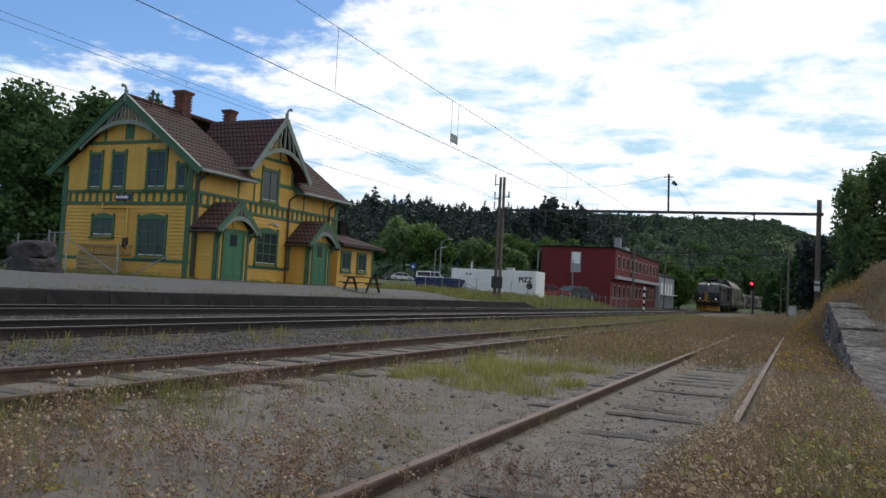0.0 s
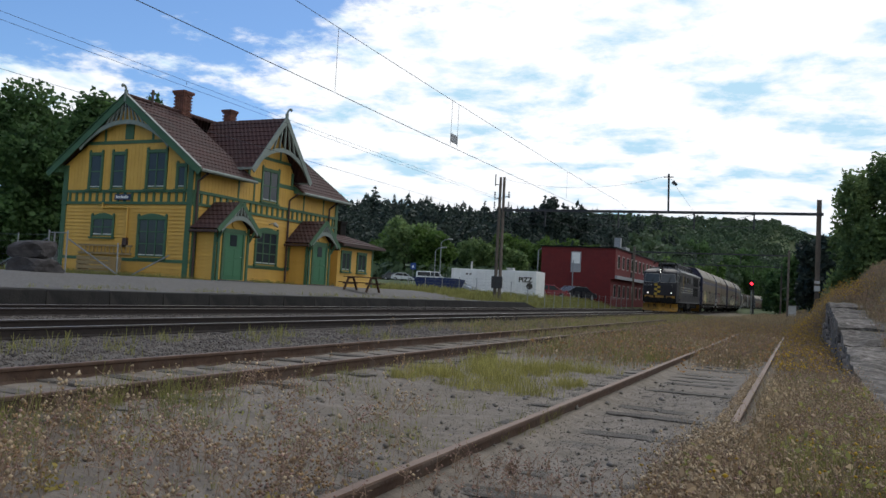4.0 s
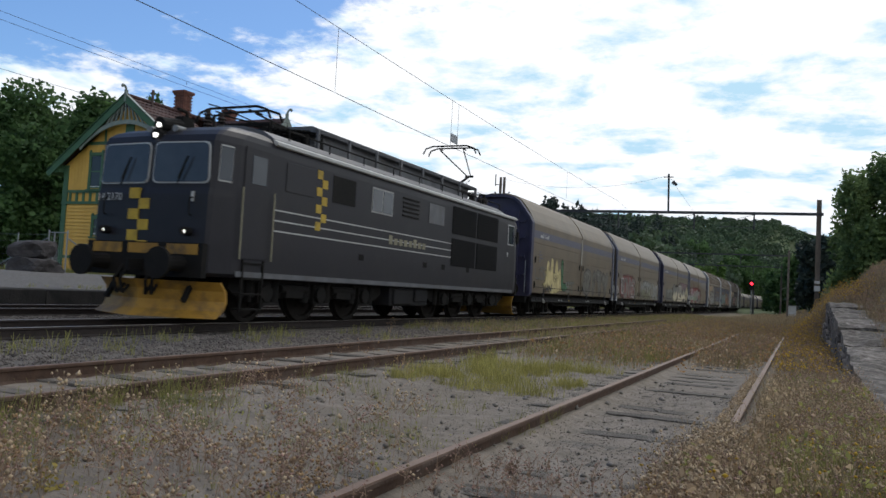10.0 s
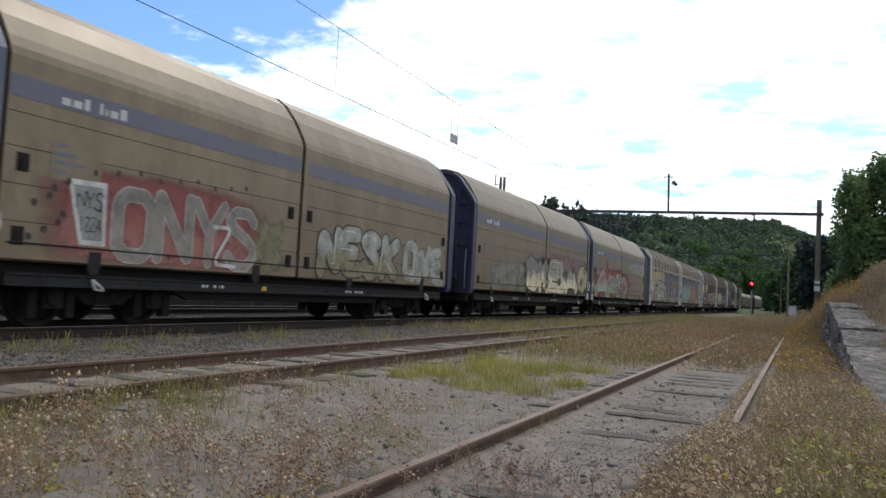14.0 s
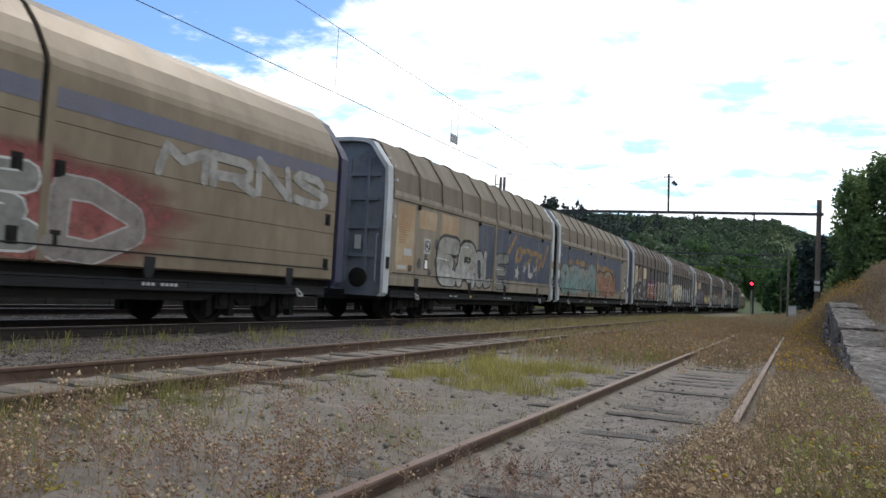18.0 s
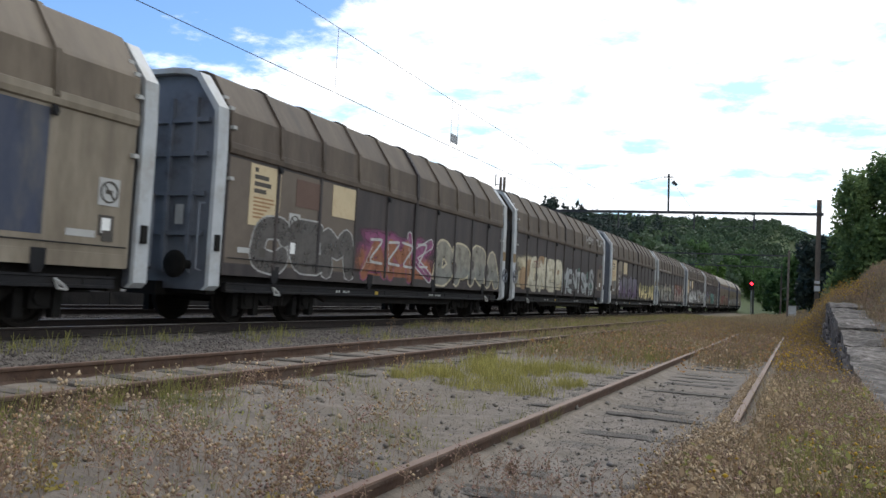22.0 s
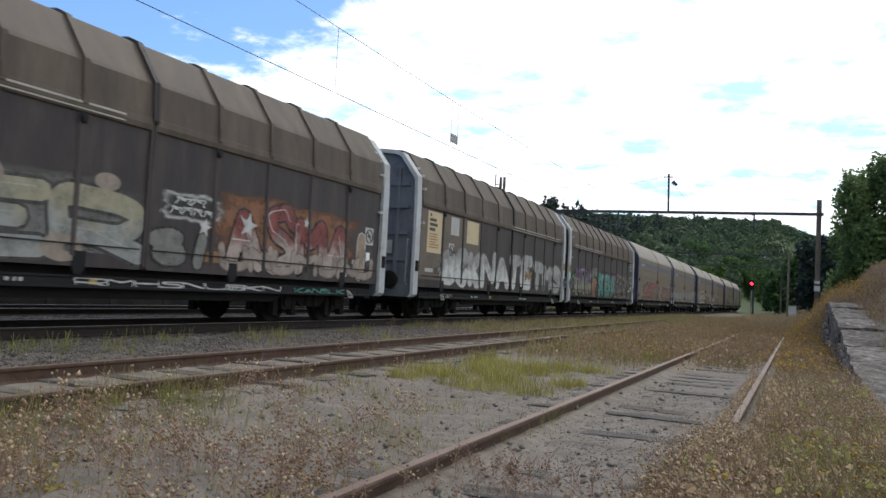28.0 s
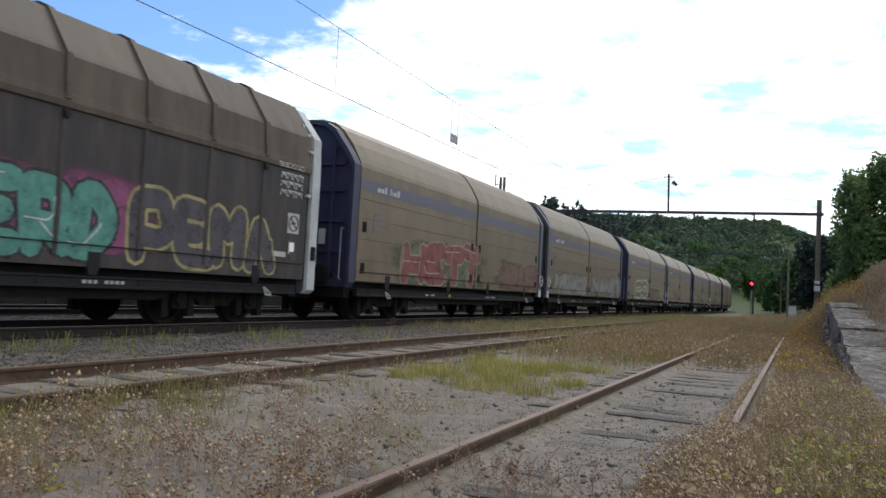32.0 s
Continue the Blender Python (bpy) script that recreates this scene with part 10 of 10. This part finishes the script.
def leaves(name, label, X, Y, h, size, material, seed):
    """Loose small leaves up to h over the ground."""
    rng = np.random.default_rng(seed)
    P = np.stack([X, Y, ground_z(X, Y) + h * rng.random(len(X)) ** 1.5 * rng.uniform(0.5, 1.1, len(X))], -1)
    V, F = leaf_quads(P, size, rng)
    stuff(name, label, "weeds", V, F, material)


def scatter(n, x0, x1, y0, y1, seed, keep=None):
    rng = np.random.default_rng(seed)
    X, Y = rng.uniform(x0, x1, n), rng.uniform(y0, y1, n)
    if keep is not None:
        cx, cy = rng.uniform(x0, x1, 26), rng.uniform(y0, y1, 26)
        d = np.min(np.hypot(X[:, None] - cx, (Y[:, None] - cy)), 1)
        m = rng.random(n) < np.exp(-(d / keep) ** 2)
        X, Y = X[m], Y[m]
    return X, Y, rng


def not_on_rail(X):
    ok = np.ones(len(X), bool)
    for c in (SIDE_X, THIRD_X):
        for o in (-0.7525, 0.7525):
            ok &= np.abs(X - c - o) > 0.06
    return ok


def sow():
    # foreground strip on the gravel
    X, Y, r = scatter(1050, -4.6, -1.75, 1.9, 4.2, 101, 0.22)
    X2, Y2, r2 = scatter(420, -5.2, -2.0, 3.4, 6.5, 102, 0.25)
    X, Y = np.concatenate([X, X2]), np.concatenate([Y, Y2])
    k = not_on_rail(X); X, Y = X[k], Y[k]
    g = r.choice(3, len(X), p=[0.36, 0.36, 0.28])
    H = r.uniform(0.12, 0.36, len(X)) * np.where(r.random(len(X)) < 0.16, 1.35, 1.0)
    weed_bed("cream_weed_stems", "thin dry weed stems with cream seed heads on gravel", X[g == 0], Y[g == 0], H[g == 0], 7, M_CREAM, 0.0122, 1, low=0.5)
    weed_bed("brown_weed_stems", "thin dry weed stems with brown seed heads on gravel", X[g == 1], Y[g == 1], H[g == 1] * 0.85, 8, M_BROWNHEAD, 0.0105, 2, low=0.45)
    weed_bed("pink_weed_stems", "thin reddish weed stems with dusty pink heads", X[g == 2], Y[g == 2], H[g == 2] * 0.95, 9, M_PINKHEAD, 0.0092, 3, low=0.4)
    # withered and yellowing leaves low among the stems
    X, Y, r = scatter(7000, -4.6, -1.9, 1.95, 4.3, 121, 0.13)
    leaves("yellowing_leaves", "yellowing leaves of low weeds on the gravel", X[::3], Y[::3], 0.12, 0.013, M_YELLOWLEAF, 61)
    leaves("withered_leaves", "withered tan leaves of low weeds on the gravel", X[1::3], Y[1::3], 0.22, 0.012, M_TANLEAF, 62)
    for cx, cy, seed in ((-3.55, 2.95, 81), (-2.55, 2.55, 82), (-2.3, 3.3, 83), (-4.1, 2.5, 84), (-1.95, 2.35, 85)):
        rg = np.random.default_rng(seed)
        leaves("yellow_rosette", "yellow-orange withering rosette on the gravel", cx + rg.normal(size=90) * 0.07, cy + rg.normal(size=90) * 0.07, 0.16, 0.016, M_YELLOWLEAF, seed)
    X, Y, r = scatter(5000, -4.8, -1.9, 1.95, 6.0, 122, 0.14)
    leaves("gravel_green_leaves", "green leaves of low weeds on the gravel", X, Y, 0.12, 0.011, M_GREENLEAF, 63)
    # weeds that hide the near rail, and litter along its web
    X, Y, r = scatter(330, -0.72, -0.30, 2.2, 6.6, 124)
    weed_bed("rail_weed_stems", "pale weed stems over the near rail", X, Y, r.uniform(0.14, 0.28, len(X)), 5, M_CREAM, 0.010, 66)
    leaves("near_rail_leaves", "withered leaves over the near rail", np.repeat(X, 9) + r.normal(0, 0.05, len(X) * 9), np.repeat(Y, 9) + r.normal(0, 0.05, len(X) * 9), 0.24, 0.022, M_TANLEAF, 76)
    tufts("rail_grass", "dry grass over the near rail", X, Y, r.uniform(0.14, 0.26, len(X)), 7, M_STRAW, 68, 0.004, 0.05)
    X, Y, r = scatter(3600, -0.66, -0.54, 4.6, 13.0, 125)
    leaves("rail_litter", "withered leaves along the rail", X, Y, 0.13, 0.012, M_TANLEAF, 67)
    # between the siding rails near the camera, and over the near rail
    X, Y, r = scatter(380, -2.0, -0.6, 2.6, 5.0, 103, 0.28)
    k = not_on_rail(X); X, Y = X[k], Y[k]
    weed_bed("pink_siding_weed_stems", "low reddish weed stems between the rails", X, Y, r.uniform(0.06, 0.2, len(X)), 6, M_PINKHEAD, 0.006, 4)
    # thick bed along the ramp
    X, Y, r = scatter(5600, -0.9, 0.72, 2.2, 13.0, 104)
    edge = np.where(Y < 5.4, -0.85, -0.36) + 0.3 * r.random(len(X))
    k = (not_on_rail(X) | (Y < 5.2)) & (X > edge); X, Y = X[k], Y[k]
    H = r.uniform(0.10, 0.32, len(X)) * np.clip(0.55 + (X + 0.5) * 0.5, np.where(Y < 5.2, 0.95, 0.5), 1.1)
    g = r.choice(4, len(X), p=[0.20, 0.47, 0.30, 0.03])
    for q, (nm, m, hr) in enumerate((("brown_verge_stems", M_BROWNHEAD, 0.009), ("cream_verge_stems", M_CREAM, 0.008), ("pink_verge_stems", M_PINKHEAD, 0.008), ("flowering_verge_stems", M_YELLOWFL, 0.011))):
        weed_bed(nm, "dense dry verge weed stems along the ramp", X[g == q], Y[g == q], H[g == q], 4, m, hr, 10 + q)
    X, Y, r = scatter(36000, -0.62, 0.8, 2.2, 12.0, 123)
    k = (X > np.where(Y < 5.2, -0.62, -0.32)); X, Y = X[k], Y[k]
    patch = np.sin(X * 5.1 + 1.3 * np.sin(Y * 2.3)) + np.sin(Y * 3.3 + 2.0 * X) + r.normal(size=len(X)) * 0.7 + np.clip((X - 0.1) * 1.6, -1, 1.5) + np.clip((4.2 - Y) * 0.5, -0.8, 1.0)
    big = r.random(len(X)) < 0.34
    leaves("verge_broad_leaves", "broader yellow-green leaves along the ramp foot", X[big & (patch > 0.2)], Y[big & (patch > 0.2)], 0.29, 0.030, M_GREENLEAF, 74)
    leaves("verge_dry_leaves", "broader withered leaves along the ramp foot", X[big & (patch < -0.2)], Y[big & (patch < -0.2)], 0.27, 0.026, M_TANLEAF, 75)
    leaves("verge_tan_leaves", "withered tan leaves along the ramp foot", X[patch <= 0.35], Y[patch <= 0.35], 0.26, 0.012, M_TANLEAF, 64)
    leaves("verge_green_leaves", "green leaves along the ramp foot", X[patch > 0.35], Y[patch > 0.35], 0.24, 0.012, M_GREENLEAF, 65)
    X, Y, r = scatter(2000, -0.35, 0.8, 2.2, 13, 126)
    tufts("verge_dry_grass", "dry straw-coloured grass along the ramp foot", X, Y, r.uniform(0.12, 0.32, len(X)), 7, M_STRAW, 69, 0.005, 0.06)
    X, Y, r = scatter(4000, -0.1, 1.4, 2.2, 6.2, 105)
    tufts("verge_grass", "green grass among the verge weeds", X, Y, r.uniform(0.08, 0.26, len(X)), 7, M_GRASS, 20)
    X, Y, r = scatter(260, 0.1, 0.78, 2.4, 7.0, 106, 0.22)
    weed_bed("bright_flower_stems", "stems with small bright yellow flowers", X, Y, r.uniform(0.12, 0.3, len(X)), 4, M_YELLOWFL, 0.010, 21, stem_mat=M_GRASS)
    # the overgrown stretch further out
    X, Y, r = scatter(9000, -4.9, 0.6, 12.5, 48.0, 107)
    d = np.abs(X - SIDE_X) < 1.2
    k = (r.random(len(X)) < np.clip((Y - 12.5) / 4.0, 0.05, 1)) & ~(d & (Y < 15.5)) & not_on_rail(X) & ~((np.abs(np.abs(X - SIDE_X) - 0.7525) < 0.16) & (Y < 30))
    X, Y = X[k], Y[k]
    H = r.uniform(0.12, 0.34, len(X))
    g = np.where((Y > 27) & (r.random(len(X)) < 0.30), 1, np.where(r.random(len(X)) < 0.5, 0, 2))
    gr = r.random(len(X)) < 0.20 + 0.3 * ((X < -2.6) & (Y < 24))
    tufts("green_grass_far", "green grass over the old siding", X[gr], Y[gr], H[gr] * 0.9, 7, M_GRASS, 29, 0.010, 0.12)
    X, Y, H, g = X[~gr], Y[~gr], H[~gr], g[~gr]
    tufts("dry_grass_far", "tall dry straw-coloured grass over the old siding", X, Y, H, 7, M_STRAW, 30, 0.010, 0.12)
    for q, (nm, m) in enumerate((("brown_field_stems", M_BROWNHEAD), ("flower_field_stems", M_YELLOWFL), ("pink_field_stems", M_PINKHEAD))):
        weed_bed(nm, "dry field weed stems over the old siding", X[g == q], Y[g == q], H[g == q] * 1.05, 2, m, 0.014, 31 + q, 0.006, leafy=1)
    X, Y, r = scatter(15000, -4.6, 0.5, 13.2, 34.0, 132)
    k = not_on_rail(X) & (r.random(len(X)) < np.clip((Y - 12.5) / 5.0, 0.1, 1)); X, Y = X[k], Y[k]
    tint = np.sin(X * 1.7 + 0.6 * Y) + np.sin(Y * 0.9 - X) + r.normal(size=len(X)) * 0.8
    leaves("field_rusty_leaves", "ochre and rusty weed leaves over the old siding", X[tint < 0.5], Y[tint < 0.5], 0.30, 0.030, M_RUSTLEAF, 77)
    leaves("field_tan_leaves", "withered tan weed leaves over the old siding", X[tint >= 0.5], Y[tint >= 0.5], 0.32, 0.030, M_TANLEAF, 78)
    X, Y, r = scatter(5200, -4.8, 0.7, 46, 118, 108)
    tufts("dry_grass_distance", "dry grass along the distant line", X, Y, r.uniform(0.2, 0.45, len(X)), 5, M_STRAW, 35, 0.02, 0.2)
    X, Y, r = scatter(1700, -0.35, 0.7, 13.5, 46, 109, 0.8)
    weed_bed("flower_ramp_stems", "yellow flowering stems along the ramp foot", X, Y, r.uniform(0.2, 0.45, len(X)), 3, M_YELLOWFL, 0.016, 36, 0.006)
    # mound above the ramp
    X, Y, r = scatter(9000, 1.5, 7.0, 8, 46, 110)
    tufts("mound_grass", "dry grass on the mound above the ramp", X, Y, r.uniform(0.12, 0.3, len(X)), 6, M_STRAW, 40, 0.012, 0.12)
    g = r.choice(3, len(X), p=[0.5, 0.46, 0.04])
    for q, (nm, m) in enumerate((("brown_mound_stems", M_BROWNHEAD), ("pink_mound_stems", M_PINKHEAD), ("flower_mound_stems", M_YELLOWFL))):
        weed_bed(nm, "dry weed stems on the mound above the ramp", X[g == q], Y[g == q], r.uniform(0.15, 0.35, int((g == q).sum())), 2, m, 0.014, 41 + q, 0.006, leafy=0)
    X, Y, r = scatter(2600, -0.1, 2.4, 28.9, 46, 131)
    tufts("mound_end_grass", "dry grass on the mound round the ramp's end", X, Y, r.uniform(0.15, 0.4, len(X)), 7, M_STRAW, 47, 0.012, 0.12)
    weed_bed("mound_end_stems", "dry weed stems on the mound round the ramp's end", X[::2], Y[::2], r.uniform(0.2, 0.45, len(X[::2])), 3, M_BROWNHEAD, 0.018, 48, 0.007, leafy=1)
    X, Y, r = scatter(420, -0.2, 2.2, 28.5, 40, 111)
    weed_bed("flower_end_stems", "yellow flowering stems round the ramp's end", X, Y, r.uniform(0.3, 0.7, len(X)), 4, M_YELLOWFL, 0.022, 46, 0.007)
    # green patches beside the yard track
    X, Y, r = scatter(2600, -4.7, -2.5, 8.6, 12.6, 112, 0.24)
    tufts("yard_grass", "yellow-green grass patch on the gravel", X, Y, r.uniform(0.05, 0.20, len(X)), 9, M_YGRASS, 50, 0.006, 0.09)
    X, Y, r = scatter(900, -5.2, -4.3, 3.0, 20, 113, 0.22)
    tufts("yard_rail_grass", "grass along the yard rail", X, Y, r.uniform(0.06, 0.2, len(X)), 7, M_GRASS, 51, 0.005, 0.05)
    X, Y, r = scatter(2600, -9.2, -6.9, 5.0, 60, 114, 0.5)
    tufts("bank_grass", "green weeds on the ballast bank", X, Y, r.uniform(0.08, 0.26, len(X)), 9, M_GRASS, 52, 0.008, 0.07)
    X, Y, r = scatter(900, -9.0, -4.0, 8, 34, 115, 0.5)
    k = not_on_rail(X); X, Y = X[k], Y[k]
    weed_bed("bank_weed_stems", "dry weed stems beside the yard track", X, Y, r.uniform(0.12, 0.35, len(X)), 4, M_BROWNHEAD, 0.012, 53, 0.005)
    X, Y, r = scatter(700, -4.3, -1.9, 2.2, 7.5, 116, 0.3)
    tufts("gravel_grass", "small grass tufts on the gravel", X, Y, r.uniform(0.05, 0.16, len(X)), 8, M_GRASS, 54, 0.003, 0.03)
    X, Y, r = scatter(700, -5.4, -4.0, 2.9, 6.0, 117, 0.12)
    tufts("near_rail_grass", "tall grass by the near yard rail", X, Y, r.uniform(0.12, 0.36, len(X)), 8, M_GRASS, 55, 0.004, 0.04)
    # rank grass between the yard track and the running line, further out
    X, Y, r = scatter(5200, -9.5, -5.0, 19, 75, 127)
    k = not_on_rail(X); X, Y = X[k], Y[k]
    g = r.random(len(X)) < 0.5
    tufts("rank_green_grass", "green grass beside the running line", X[g], Y[g], r.uniform(0.06, 0.2, int(g.sum())), 7, M_GRASS, 70, 0.012, 0.15)
    tufts("rank_dry_grass", "dry grass beside the running line", X[~g], Y[~g], r.uniform(0.08, 0.24, int((~g).sum())), 7, M_STRAW, 71, 0.012, 0.15)
    # tufts along the platform's edge and before the house
    X, Y, r = scatter(420, -18.4, -17.5, 8, 45, 128, 0.8)
    tufts("platform_edge_grass", "grass tufts along the platform edge", X, Y, r.uniform(0.05, 0.2, len(X)), 8, M_GRASS, 72, 0.010, 0.08)
    X, Y, r = scatter(700, -24.0, -23.2, 24, 39, 129, 0.6)
    tufts("house_foot_grass", "grass along the foot of the house front", X, Y, r.uniform(0.05, 0.22, len(X)), 7, M_GRASS, 73, 0.012, 0.08)
    # meadow behind the platform
    X, Y, r = scatter(7000, -34, -17.6, 44, 84, 118)
    k = ~((X > -30.2) & (X < -21) & (Y > 67.5) & (Y < 71)); X, Y = X[k], Y[k]
    tufts("meadow_grass", "green meadow grass beyond the platform", X, Y, r.uniform(0.15, 0.5, len(X)), 6, M_GRASS, 56, 0.03, 0.25)
    X, Y, r = scatter(900, -33, -24.6, 24.0, 26.2, 119)
    tufts("wall_grass", "grass at the foot of the station wall", X, Y, r.uniform(0.08, 0.22, len(X)), 6, M_GRASS, 57, 0.012, 0.1)


sow()


BEDS = ((24000, -9.75, -7.2, 3.5, 30, 0.009, 0.027), (22000, -17.2, -11.6, 6, 40, 0.014, 0.034), (3600, -11.3, -10.0, 6, 30, 0.015, 0.032), (9000, -5.2, -2.05, 2.4, 12, 0.003, 0.009), (6000, -1.9, -0.55, 2.6, 11, 0.003, 0.009), (250, -5.0, -0.6, 3.0, 12, 0.015, 0.035))


def stones():
    rng = np.random.default_rng(9)
    for name, label, m, beds in (("ballast", "loose grey ballast stones between the rails", M_PEBBLE, BEDS[:3]), ("grit", "loose brownish gravel on the yard", M_GRIT, BEDS[3:])):
        parts = []
        for n, x0, x1, y0, y1, s0, s1 in beds:
            x, y = rng.uniform(x0, x1, n), rng.uniform(y0, y1, n)
            r = rng.uniform(s0, s1, n)
            parts.append((np.stack([x, y, ground_z(x, y) + r * 0.3], -1), r))
        P, R = np.concatenate([p for p, _ in parts]), np.concatenate([r for _, r in parts])
        V, F = octas(P, R, rng)
        stuff(name, label, "gravel", V, F, m)


stones()

# ---- the train's run ----
RUN_T = [0, 3.5, 5.5, 9, 12, 16.5, 20, 24, 27.5, 29.5, 32]
RUN_V = [9.6, 9.6, 9.6, 9.4, 9.2, 9.4, 9.35, 9.25, 8.9, 8.6, 8.5]


def run(t):
    """Metres the train has gone at t, counted from 10 s."""
    tt = np.linspace(0, 32, 3201)
    vv = np.interp(tt, RUN_T, RUN_V)
    d = np.concatenate([[0], np.cumsum((vv[1:] + vv[:-1]) / 2 * 0.01)])
    return float(np.interp(t, tt, d) - np.interp(10, tt, d))


def motions():
    for ob, s0 in TRAIN:
        rows = []
        for k in range(65):
            t = k * 0.5
            x, y, a = track_at(s0 - run(t), MAIN_X)
            rows.append((t, pose(x, y, RAIL_Z, 0, 0, math.degrees(a))))
        walk(ob, rows)
    # wheels roll with the run: 15 poses a second, less than a quarter turn each
    turns = {}
    for ob, a, r in WHEEL_PARTS:
        m = ob.matrix_basis.translation.copy()
        if r not in turns:
            turns[r] = [(k / 15, math.degrees(run(k / 15) / r)) for k in range(481)]
        walk(ob, [(t, pose(m.x, m.y, m.z, d)) for t, d in turns[r]])


motions()
